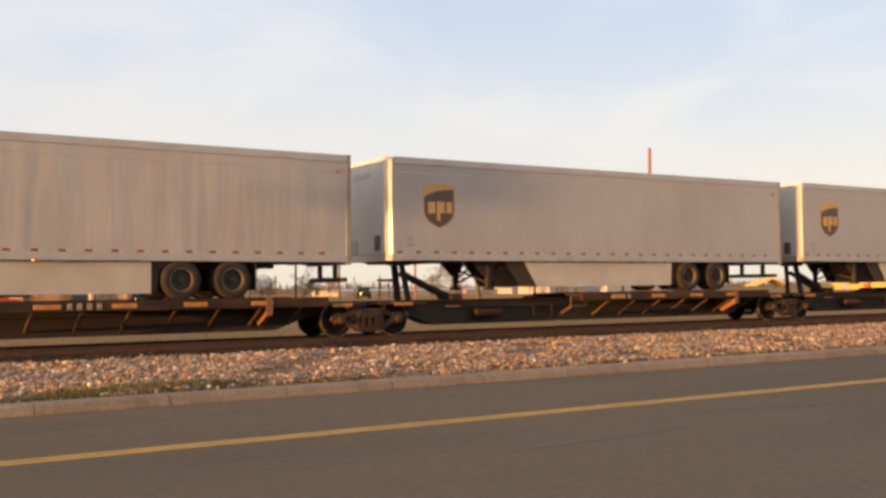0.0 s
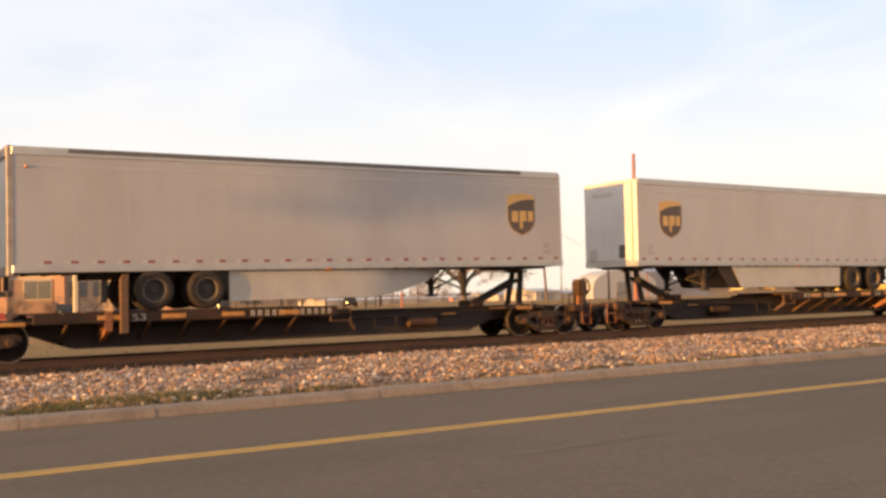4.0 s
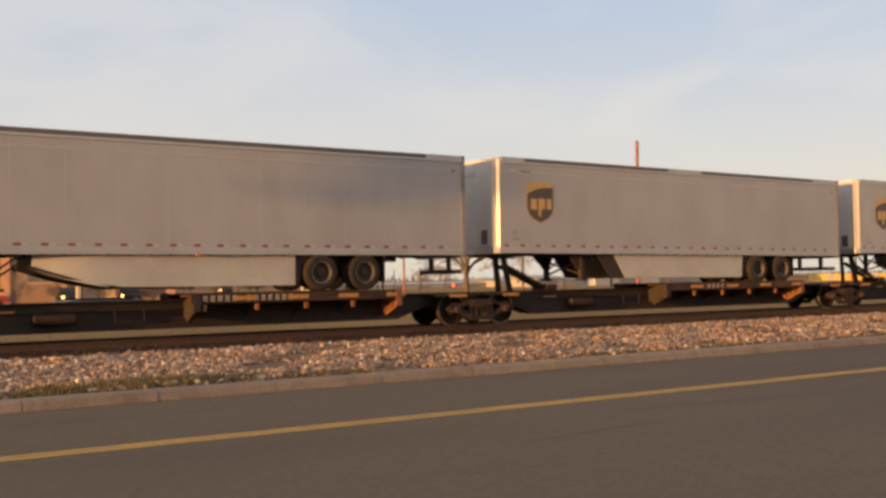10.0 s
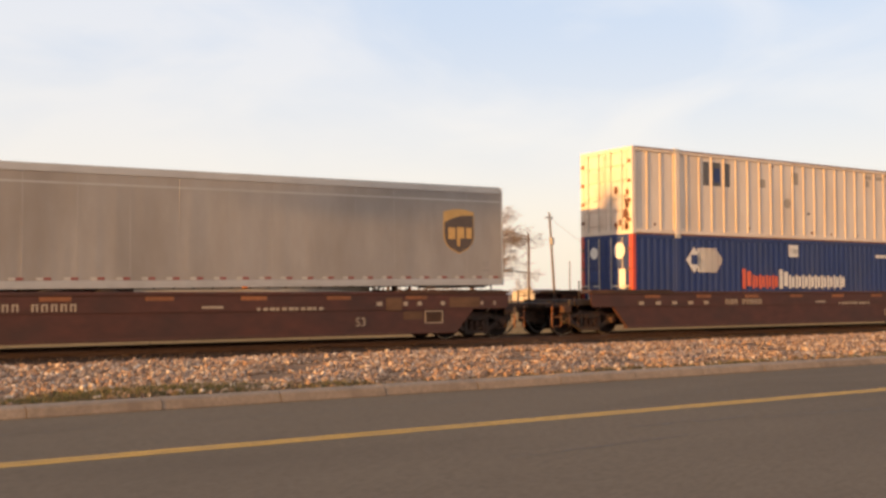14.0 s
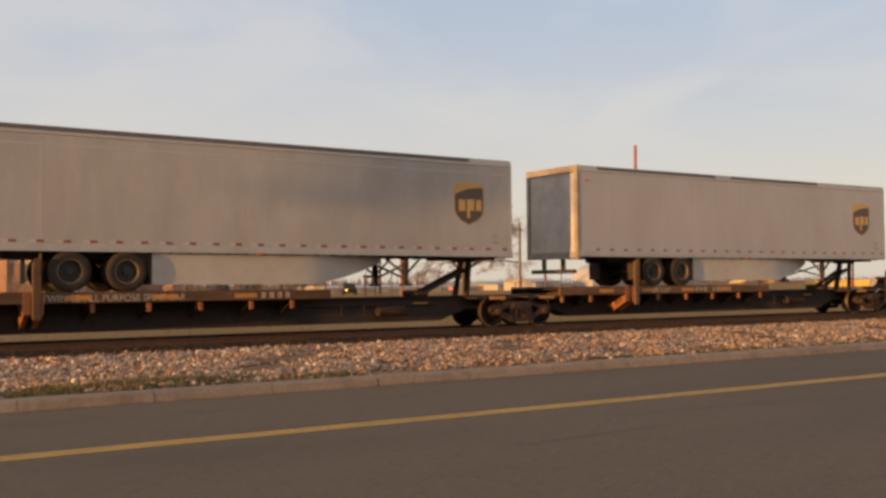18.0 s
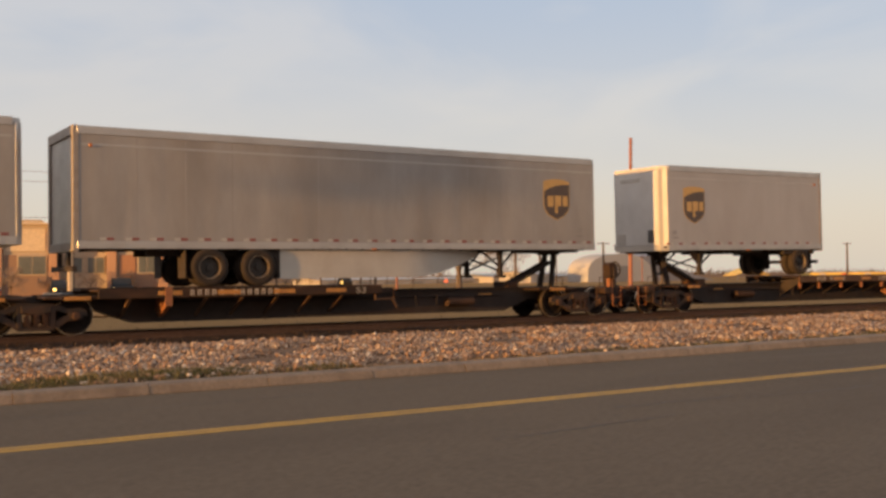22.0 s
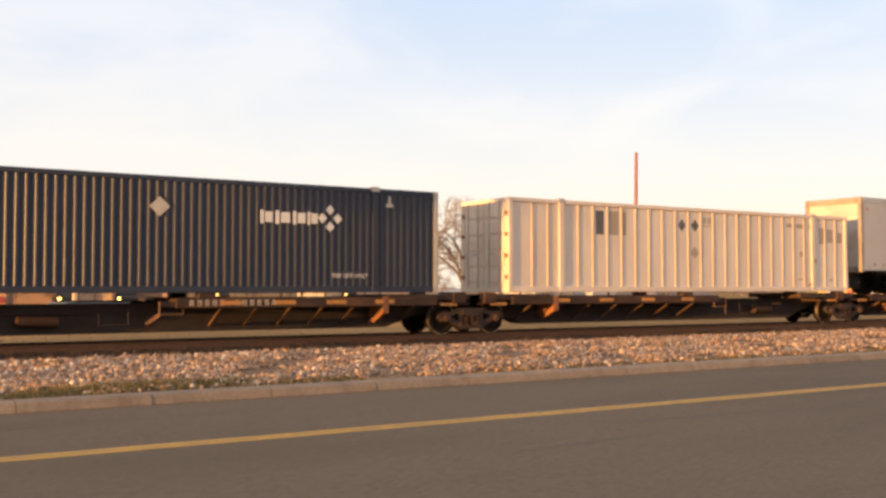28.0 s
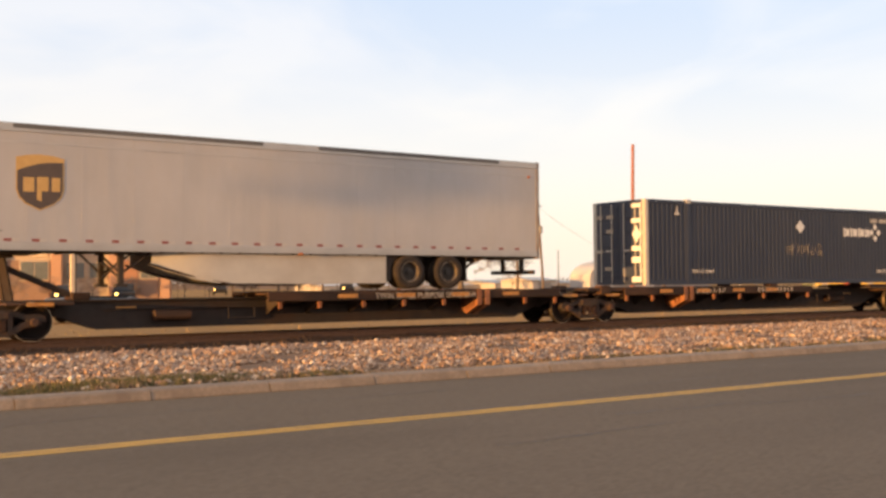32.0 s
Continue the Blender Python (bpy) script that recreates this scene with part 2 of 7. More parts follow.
M = {
    "trailer": material("trailer_skin", (0.415, 0.40, 0.403), 0.30, 0.0, (0.375, 0.36, 0.358), 1.2, (0.295, 0.265, 0.245), 0.5, 0.4,
                        bump=0.0006, bump_scale=60, dents=0.022, dent_scale=1.2, dent_stretch=(1.5, 1, 0.33), dent_random=True, random_value=0.07, stretch=(1, 1, 0.5)),
    "trailer_rippled": material("rippled_trailer_skin", (0.42, 0.40, 0.395), 0.32, 0.0, (0.38, 0.36, 0.35), 1.2, (0.30, 0.265, 0.235), 0.5, 0.4,
                                bump=0.0006, bump_scale=60, dents=0.035, dent_scale=1.15, dent_stretch=(1.7, 1, 0.42), stretch=(1, 1, 0.6)),
    "trailer_dull": material("dull_trailer_skin", (0.395, 0.38, 0.365), 0.36, 0.0, (0.345, 0.33, 0.317), 1.6, (0.25, 0.225, 0.20), 0.6, 0.5,
                             bump=0.0006, bump_scale=60, dents=0.02, dent_scale=1.1, dent_stretch=(1.5, 1, 0.35), stretch=(1, 1, 0.4)),
    "trailer_dirty": material("grimy_trailer_skin", (0.33, 0.312, 0.30), 0.38, 0.0, (0.275, 0.257, 0.243), 1.6, (0.19, 0.16, 0.135), 0.6, 0.6,
                              bump=0.0006, bump_scale=60, dents=0.02, dent_scale=1.1, dent_stretch=(1.5, 1, 0.35), stretch=(1, 1, 0.4)),
    "rail_alu": material("aluminium_rail", (0.46, 0.44, 0.42), 0.38, 0.5, (0.44, 0.43, 0.42), 3, (0.3, 0.27, 0.25), 1.5, 0.4),
    "nose": material("nose_panel", (0.62, 0.61, 0.60), 0.3, 0.0, (0.56, 0.55, 0.54), 2, (0.36, 0.34, 0.32), 0.8, 0.3),
    "corner_sheet": material("brushed_corner_sheet", (0.66, 0.63, 0.58), 0.46, 0.95, (0.55, 0.53, 0.50), 6, (0.42, 0.38, 0.33), 1.5, 0.3, bump=0.0006, stretch=(1, 1, 0.2)),
    "roof": material("trailer_roof", (0.6, 0.6, 0.58), 0.6, 0.0, scale=2),
    "dark_trim": material("dark_trim_strip", (0.12, 0.115, 0.11), 0.5, 0.0, scale=5),
    "skirt": material("skirt_panel", (0.50, 0.47, 0.42), 0.35, 0.0, (0.44, 0.41, 0.37), 2, (0.34, 0.29, 0.24), 0.9, 0.5, dents=0.006, dent_scale=0.7, random_value=0.07),
    "chassis": material("black_chassis", (0.040, 0.033, 0.030), 0.75, 0.0, (0.056, 0.044, 0.038), 9, (0.07, 0.045, 0.03), 2, 0.4, spec=0.2),
    "tyre": material("dusty_tyre_rubber", (0.056, 0.043, 0.034), 0.9, 0.0, (0.038, 0.030, 0.025), 8, (0.02, 0.018, 0.017), 3, 0.6, bump=0.002, bump_scale=40, spec=0.15),
    "rim": material("wheel_rim", (0.22, 0.165, 0.115), 0.5, 0.2, (0.16, 0.135, 0.105), 12, (0.08, 0.06, 0.05), 6, 0.5),
    "rim_lip": material("wheel_hub", (0.030, 0.026, 0.024), 0.7, 0.0, (0.045, 0.038, 0.032), 12),
    "red_tape": material("red_reflective_tape", (0.25, 0.06, 0.052), 0.4, 0.0, scale=20),
    "white_tape": material("white_reflective_tape", (0.50, 0.47, 0.44), 0.4, 0.0, scale=20),
    "brown": material("shield_brown", (0.075, 0.052, 0.040), 0.35, 0.0, (0.095, 0.066, 0.05), 6),
    "gold": material("shield_gold", (0.56, 0.35, 0.12), 0.4, 0.0, (0.48, 0.29, 0.09), 6),
    "mark": material("grey_marking", (0.26, 0.25, 0.24), 0.5, scale=10),
    "lamp_amber": material("amber_marker_lens", (0.55, 0.17, 0.03), 0.25, scale=10),
    "rust": material("rusty_side_sill", (0.052, 0.030, 0.021), 0.75, 0.0, (0.030, 0.019, 0.015), 5, (0.17, 0.08, 0.038), 1.6, 0.5, bump=0.002, bump_scale=40, stretch=(0.5, 1, 1.5), random_value=0.3, spec=0.25),
    "rust_orange": material("faded_orange_steel", (0.30, 0.115, 0.045), 0.7, 0.0, (0.19, 0.075, 0.03), 7, (0.12, 0.06, 0.03), 2.5, 0.5, random_value=0.15),
    "rust_tan": material("tan_rusty_side_sill", (0.155, 0.088, 0.050), 0.75, 0.0, (0.10, 0.056, 0.034), 5, (0.06, 0.034, 0.023), 1.6, 0.6, bump=0.002, bump_scale=40, stretch=(0.5, 1, 1.5), random_value=0.2, spec=0.25),
    "sill": material("dark_centre_sill", (0.052, 0.042, 0.038), 0.85, 0.0, (0.038, 0.031, 0.029), 4, (0.07, 0.036, 0.023), 1.1, 0.4, bump=0.002, spec=0.15),
    "reflector": material("yellow_reflector", (0.55, 0.25, 0.045), 0.4, 0.0, (0.40, 0.17, 0.035), 10, (0.2, 0.1, 0.04), 4, 0.5),
    "stencil": material("white_stencil", (0.50, 0.44, 0.36), 0.6, 0.0, (0.26, 0.2, 0.15), 14),
    "wheel": material("rail_wheel_steel", (0.020, 0.015, 0.013), 0.9, 0.0, (0.014, 0.011, 0.010), 10, (0.04, 0.024, 0.016), 3, 0.5, spec=0.15),
    "tread": material("polished_tread", (0.52, 0.42, 0.30), 0.42, 1.0, scale=20),
    "frame": material("cast_side_frame", (0.055, 0.041, 0.035), 0.85, 0.0, (0.038, 0.030, 0.027), 6, (0.13, 0.062, 0.032), 2, 0.5, bump=0.003, spec=0.15),
    "spring": material("rusty_spring_steel", (0.085, 0.045, 0.030), 0.75, 0.0, (0.05, 0.03, 0.022), 12, spec=0.25),
    "well": material("oxide_red_well_side", (0.084, 0.028, 0.020), 0.7, 0.0, (0.052, 0.019, 0.014), 3, (0.036, 0.02, 0.017), 0.8, 0.7, bump=0.001, stretch=(0.6, 1, 1.2)),
    "white_box": material("dirty_white_container", (0.72, 0.62, 0.52), 0.55, 0.0, (0.65, 0.55, 0.455), 2, (0.48, 0.35, 0.24), 0.7, 0.45, bump=0.001, stretch=(1, 1, 0.4)),
    # rib colour holds the gold of the low sun, plus stains
    "rib": material("sun_gold_stained_rib", (0.62, 0.49, 0.35), 0.5, 0.0, (0.54, 0.41, 0.28), 3, (0.36, 0.24, 0.14), 1.2, 0.5, bump=0.001, stretch=(1, 1, 0.4)),
    "blue_box": material("faded_blue_container", (0.028, 0.050, 0.165), 0.5, 0.0, (0.024, 0.042, 0.13), 2, (0.06, 0.075, 0.14), 0.7, 0.5, stretch=(1, 1, 0.4), spec=0.25),
    "black_box": material("charcoal_container", (0.027, 0.034, 0.058), 0.36, 0.0, (0.033, 0.040, 0.063), 2, (0.048, 0.052, 0.07), 0.7, 0.5, stretch=(1, 1, 0.4), spec=0.3),
    "red_post": material("red_corner_post", (0.50, 0.07, 0.035), 0.5, 0.0, (0.4, 0.06, 0.03), 5),
    "rust_spot": material("rust_streak", (0.22, 0.09, 0.04), 0.8, 0.0, (0.12, 0.05, 0.03), 8),
    "grey_post": material("grey_corner_post", (0.50, 0.46, 0.40), 0.5, 0.0, (0.4, 0.36, 0.3), 5),
    "letter_white": material("white_lettering", (0.72, 0.70, 0.66), 0.5, 0.0, (0.6, 0.58, 0.54), 9),
    "letter_red": material("red_lettering", (0.66, 0.13, 0.06), 0.5, 0.0, (0.56, 0.11, 0.05), 9),
    "decal_dark": material("dark_decal", (0.07, 0.075, 0.09), 0.5, 0.0, (0.12, 0.1, 0.08), 9),
    "decal_tan": material("faded_decal", (0.35, 0.285, 0.215), 0.6, 0.0, (0.35, 0.29, 0.22), 9),
    "asphalt": material("worn_asphalt", (0.176, 0.136, 0.097), 0.9, 0.0, (0.108, 0.083, 0.06), 38, (0.096, 0.074, 0.055), 0.3, 0.7, bump=0.008, bump_scale=55, stretch=(0.3, 1, 1), spec=0.12),
    "tar": material("tar_seam", (0.05, 0.046, 0.043), 0.6, 0.0, scale=20),
    "yellow": material("worn_yellow_paint", (0.58, 0.325, 0.050), 0.75, 0.0, (0.46, 0.255, 0.045), 18, (0.22, 0.15, 0.075), 4.5, 0.6, bump=0.002, stretch=(0.5, 1.6, 1)),
    "concrete": material("kerb_concrete", (0.28, 0.21, 0.155), 0.9, 0.0, (0.19, 0.145, 0.105), 16, (0.15, 0.11, 0.082), 2.6, 0.75, bump=0.010, random_value=0.08),
    "stone": stone_material("ballast_stone"),
    "stone_dark": material("dark_track_stone", (0.075, 0.052, 0.041), 0.95, 0.0, (0.055, 0.04, 0.033), 20, island=0.5, spec=0.1),
    "bed": material("ballast_bed", (0.27, 0.175, 0.115), 0.95, 0.0, (0.18, 0.12, 0.082), 24, (0.36, 0.215, 0.13), 0.9, 0.7, bump=0.03, bump_scale=16, spec=0.05),
    "bed_dark": material("dark_track_bed", (0.06, 0.043, 0.034), 0.95, 0.0, (0.04, 0.029, 0.024), 24, bump=0.03, bump_scale=16, spec=0.05),
    "tie": material("creosoted_tie", (0.05, 0.038, 0.03), 0.85, 0.0, (0.08, 0.06, 0.046), 12, stretch=(1, 0.2, 1), random_value=0.25, bump=0.004),
    "rail": material("rail_web_rust", (0.10, 0.055, 0.036), 0.75, 0.3, (0.07, 0.04, 0.028), 8),
    "dry_grass": material("dry_grass_ground", (0.37, 0.225, 0.105), 0.95, 0.0, (0.31, 0.185, 0.085), 3, (0.22, 0.14, 0.065), 0.12, 0.5, bump=0.01, bump_scale=12, spec=0.0),
    "blade": material("dry_green_blade", (0.085, 0.088, 0.03), 0.85, 0.0, (0.13, 0.11, 0.045), 6, island=0.4),
    "straw": material("straw_blade", (0.36, 0.245, 0.125), 0.9, 0.0, (0.22, 0.155, 0.075), 6, island=0.35),
    "stucco": material("tan_stucco", (0.46, 0.37, 0.275), 0.9, 0.0, (0.42, 0.335, 0.245), 6, (0.36, 0.285, 0.21), 0.5, 0.3, bump=0.003),
    "brick": material("orange_brick", (0.46, 0.275, 0.175), 0.9, 0.0, (0.39, 0.225, 0.145), 9, bump=0.004),
    "brown_brick": material("dull_brown_brick", (0.27, 0.175, 0.13), 0.9, 0.0, (0.22, 0.14, 0.10), 9, bump=0.004),
    "trim_stone": material("pale_cornice", (0.66, 0.53, 0.375), 0.85, 0.0, scale=5),
    "dome": material("terracotta_dome", (0.36, 0.18, 0.10), 0.6, 0.0, (0.3, 0.15, 0.085), 5),
    "glass": material("dark_window_glass", (0.13, 0.14, 0.135), 0.15, 0.0, scale=2, spec=0.6),
    "bark": material("bare_bark", (0.14, 0.108, 0.086), 0.9, 0.0, (0.105, 0.082, 0.066), 10, bump=0.01),
    "twig": material("bare_twigs", (0.30, 0.235, 0.195), 0.95, 0.0, (0.24, 0.19, 0.158), 4, spec=0.1),
    "pole_wood": material("utility_pole_wood", (0.13, 0.095, 0.07), 0.9, 0.0, (0.09, 0.066, 0.05), 6, stretch=(4, 4, 0.4)),
    # pole wood with the red of the low sun put into its colour
    "pole_sun_red": material("sun_red_pole_wood", (0.30, 0.13, 0.085), 0.8, 0.0, (0.24, 0.10, 0.07), 4, stretch=(3, 3, 0.5)),
    "galv": material("galvanised_steel", (0.33, 0.31, 0.29), 0.5, 0.7, scale=9),
    "wire": material("wire_black", (0.03, 0.03, 0.03), 0.7, scale=3),
    "white_roof": material("white_roof_sheet", (0.50, 0.45, 0.40), 0.6, 0.0, (0.44, 0.40, 0.35), 3),
    "car_red": material("red_car_paint", (0.28, 0.045, 0.035), 0.45, 0.0, scale=2),
    "car_dark": material("dark_car_paint", (0.026, 0.024, 0.024), 0.65, 0.0, scale=2, spec=0.15),
    "car_grey": material("silver_car_paint", (0.20, 0.22, 0.25), 0.4, 0.3, scale=2),
    "car_glass": material("dark_car_glass", (0.03, 0.03, 0.032), 0.45, 0.0, scale=2, spec=0.2),
    # glow put in for small warm sparkles on the far cars
    "headlight": glow("sparkle_glow", (1.0, 0.60, 0.14), 7.0),
    # yellow of low sun on far walls and roofs, put into the colour
    "sun_yellow": material("sun_yellow_wall", (0.72, 0.52, 0.13), 0.7, 0.0, (0.62, 0.44, 0.1), 2),
    "shed_wall": material("weathered_shed_wall", (0.40, 0.375, 0.355), 0.8, 0.0, (0.35, 0.325, 0.305), 3),
    "rear_steel": material("weathered_rear_frame", (0.34, 0.30, 0.265), 0.55, 0.1, (0.25, 0.21, 0.18), 5, (0.14, 0.085, 0.055), 1.8, 0.5),
    "tent": material("pale_tent_sheet", (0.38, 0.37, 0.365), 0.7, 0.0, (0.41, 0.40, 0.39), 2),
    "heap": material("loose_heap", (0.30, 0.235, 0.19), 0.95, 0.0, (0.25, 0.19, 0.15), 0.8, (0.20, 0.165, 0.14), 0.25, 0.5, bump=0.03, bump_scale=3, spec=0.1),
    "sheet": material("faded_blue_sheet", (0.27, 0.29, 0.34), 0.6, 0.0, (0.23, 0.25, 0.30), 0.9, bump=0.02, bump_scale=1.5),
    "red_light": glow("red_lamp_glow", (1.0, 0.16, 0.05), 3.0),
    "rear_door": material("worn_rear_door", (0.52, 0.50, 0.47), 0.45, 0.0, (0.45, 0.43, 0.40), 3, (0.2, 0.17, 0.15), 1.0, 0.5),
    "hose": material("brake_hose_rubber", (0.05, 0.045, 0.042), 0.6, scale=9),
}


# ---- mesh tools ----
class Shape:
    """Vertices and faces gathered from simple worked solids, to be linked as one mesh."""

    def __init__(self):
        self.v, self.f = [], []

    def add(self, verts, faces):
        k = len(self.v)
        self.v += [tuple(p) for p in verts]
        self.f += [tuple(i + k for i in f) for f in faces]
        return self

    def box(self, x0, x1, y0, y1, z0, z1, c=0.012):
        """A box with chamfered edges."""
        c = min(c, (x1 - x0) * 0.45, (y1 - y0) * 0.45, (z1 - z0) * 0.45)
        lo, hi = (x0, y0, z0), (x1, y1, z1)
        verts, idx = [], {}
        for sx in (0, 1):
            for sy in (0, 1):
                for sz in (0, 1):
                    s = (sx, sy, sz)
                    for a in range(3):
                        p = [0, 0, 0]
                        for b in range(3):
                            edge = hi[b] if s[b] else lo[b]
                            p[b] = edge if b == a else edge - c * (1 if s[b] else -1)
                        idx[(s, a)] = len(verts)
                        verts.append(p)
        faces = []
        for a in range(3):
            b, d = (a + 1) % 3, (a + 2) % 3
            for sa in (0, 1):
                ring = []
                for sb, sd in ((0, 0), (1, 0), (1, 1), (0, 1)):
                    s = [0, 0, 0]
                    s[a], s[b], s[d] = sa, sb, sd
                    ring.append(idx[(tuple(s), a)])
                faces.append(ring if sa else ring[::-1])
        for a in range(3):
            b, d = (a + 1) % 3, (a + 2) % 3
            for sb in (0, 1):
                for sd in (0, 1):
                    s0, s1 = [0, 0, 0], [0, 0, 0]
                    s0[b] = s1[b] = sb
                    s0[d] = s1[d] = sd
                    s0[a], s1[a] = 0, 1
                    q = [idx[(tuple(s0), b)], idx[(tuple(s1), b)], idx[(tuple(s1), d)], idx[(tuple(s0), d)]]
                    faces.append(q if (sb + sd) % 2 == 0 else q[::-1])
        for sx in (0, 1):
            for sy in (0, 1):
                for sz in (0, 1):
                    s = (sx, sy, sz)
                    q = [idx[(s, 0)], idx[(s, 1)], idx[(s, 2)]]
                    faces.append(q if (sx + sy + sz) % 2 == 1 else q[::-1])
        return self.add(verts, faces)

    def prism(self, outline, y0, y1, axis="y"):
        """An outline extruded along an axis. The outline holds the other two coordinates."""
        n = len(outline)
        area = sum(outline[i][0] * outline[(i + 1) % n][1] - outline[(i + 1) % n][0] * outline[i][1] for i in range(n))
        o = list(outline) if area > 0 else list(outline)[::-1]

        def put(p, q):
            return {"y": (p[0], q, p[1]), "x": (q, p[0], p[1]), "z": (p[0], p[1], q)}[axis]
        verts = [put(p, y0) for p in o] + [put(p, y1) for p in o]
        first, last = list(range(n)), list(range(n, 2 * n))
        sides = [(i, (i + 1) % n, n + (i + 1) % n, n + i) for i in range(n)]
        if axis == "y":
            faces = [first] + [last[::-1]] + [s[::-1] for s in sides]
        else:
            faces = [first[::-1]] + [last] + sides
        return self.add(verts, faces)

    def lathe(self, profile, centre, axis="y", n=24, caps=True):
        """A profile of (distance along the axis, radius) turned round an axis."""
        verts, faces = [], []
        for a, r in profile:
            for i in range(n):
                w = 2 * math.pi * i / n
                p, q = r * math.cos(w), r * math.sin(w)
                v = {"y": (p, a, q), "x": (a, p, q), "z": (p, q, a)}[axis]
                verts.append(tuple(v[k] + centre[k] for k in range(3)))
        m = len(profile)
        for j in range(m - 1):
            for i in range(n):
                k = (i + 1) % n
                q = (j * n + i, j * n + k, (j + 1) * n + k, (j + 1) * n + i)
                faces.append(q if axis != "y" else q[::-1])
        if not caps or tuple(profile[0]) == tuple(profile[-1]):
            return self.add(verts, faces)
        if profile[0][1] > 1e-6:
            faces.append(tuple(range(n))[::-1] if axis != "y" else tuple(range(n)))
        if profile[-1][1] > 1e-6:
            e = tuple(range((m - 1) * n, m * n))
            faces.append(e if axis != "y" else e[::-1])
        return self.add(verts, faces)

    def tube(self, points, radius, n=8, taper=None):
        """A round bar along a line of points."""
        pts = [Vector(p) for p in points]
        verts, faces = [], []
        for i, p in enumerate(pts):
            d = (pts[min(i + 1, len(pts) - 1)] - pts[max(i - 1, 0)]).normalized()
            side = d.cross(Vector((0, 0, 1)))
            if side.length < 1e-3:
                side = d.cross(Vector((1, 0, 0)))
            side.normalize()
            up = side.cross(d)
            r = radius if taper is None else radius + (taper - radius) * i / (len(pts) - 1)
            for k in range(n):
                w = 2 * math.pi * k / n
                verts.append(tuple(p + side * (r * math.cos(w)) + up * (r * math.sin(w))))
        for i in range(len(pts) - 1):
            for k in range(n):
                j = (k + 1) % n
                faces.append((i * n + k, i * n + j, (i + 1) * n + j, (i + 1) * n + k))
        faces.append(tuple(range(n))[::-1])
        faces.append(tuple(range((len(pts) - 1) * n, len(pts) * n)))
        return self.add(verts, faces)

    def beam(self, a, b, wide, high):
        """A squared bar from a to b."""
        a, b = Vector(a), Vector(b)
        d = (b - a).normalized()
        side = d.cross(Vector((0, 0, 1)))
        if side.length < 1e-3:
            side = Vector((0, 1, 0))
        side.normalize()
        up = side.cross(d)
        verts = []
        for p in (a, b):
            for s, u in ((-1, -1), (1, -1), (1, 1), (-1, 1)):
                verts.append(tuple(p + side * (s * wide / 2) + up * (u * high / 2)))
        return self.add(verts, [(3, 2, 1, 0), (4, 5, 6, 7), (0, 1, 5, 4), (1, 2, 6, 5), (2, 3, 7, 6), (3, 0, 4, 7)])

    def mirror_y(self):
        """The same again on the other side."""
        k = len(self.v)
        self.v += [(x, -y, z) for x, y, z in self.v]
        self.f += [tuple(i + k for i in f)[::-1] for f in self.f]
        return self

    def mesh(self, name, mat, smooth=False):
        me = bpy.data.meshes.new(name)
        me.from_pydata(self.v, [], self.f)
        me.materials.append(mat)
        if smooth:
            me.shade_smooth()
            me.set_sharp_from_angle(angle=radians(35))
        me.update()
        return me


def part(name, shape, mat, parent, label="", smooth=False):
    ob = new(name, shape.mesh(name, mat, smooth) if isinstance(shape, Shape) else shape)
    ob.parent = parent
    if label:
        tagged(ob, label)
    return ob


def thing(name, label, category, group="", kind=""):
    return tagged(new(name), label, category, group, kind)


def structure(name, shape, mat, label="", category="", smooth=False):
    ob = new(name, shape.mesh(name, mat, smooth))
    return tagged(ob, label or name.replace("_", " "), category or name.split("_")[0], kind="structure")


def lettering(text, size, mat):
    """Flat letters lying in x and z, facing -y, their lower left corner at the origin."""
    cu = bpy.data.curves.new("lettering", "FONT")
    cu.body, cu.size, cu.extrude = text, size, 0.003
    ob = new("lettering", cu)
    deps = bpy.context.evaluated_depsgraph_get()
    me = bpy.data.meshes.new_from_object(ob.evaluated_get(deps))
    bpy.data.objects.remove(ob)
    bm = bmesh.new()
    bm.from_mesh(me)
    bmesh.ops.remove_doubles(bm, verts=bm.verts, dist=1e-5)
    bm.to_mesh(me)
    bm.free()
    me.transform(Matrix.Rotation(radians(90), 4, "X"))
    me.materials.clear()
    me.materials.append(mat)
    return me


MOVING = []          # (object, place along the train, y, z, turn, tilt)


def rides(ob, u, y=TRACK_Y, z=0.0, turn=0.0, tilt=0.0):
    """Put a thing on the train at place u; motions() carries it along the track."""
    ob.matrix_basis = pose(u, y, z, 0, tilt, turn)
    MOVING.append((ob, u, y, z, turn, tilt))
    return ob


# ---- ground, road, kerbs, track ----
def profile_sheet(points, x0, x1, steps=1):
    s = Shape()
    xs = [x0 + (x1 - x0) * i / steps for i in range(steps + 1)]
    verts = [(x, y, z) for x in xs for y, z in points]
    n = len(points)
    faces = [((i + 1) * n + j, (i + 1) * n + j + 1, i * n + j + 1, i * n + j) for i in range(steps) for j in range(n - 1)]
    return s.add(verts, faces)


structure("ground", profile_sheet([(-3000, 0.10), (3.64, 0.10), (3.74, -0.10), (14.3, -0.10), (14.4, 0.09), (23.5, 0.09), (27.9, 0.09),
                                   (28.6, 0.10), (31, 0.07), (60, 0.06), (3000, 0.06)], -3000, 3000, 60),
          M["dry_grass"], "flat dry tan grass ground on both sides of the railway", "ground")
structure("road", Shape().box(-600, 900, 4.04, 14.09, -0.09, 0.0, 0.005), M["asphalt"], "worn grey-brown asphalt road beside the railway", "road")


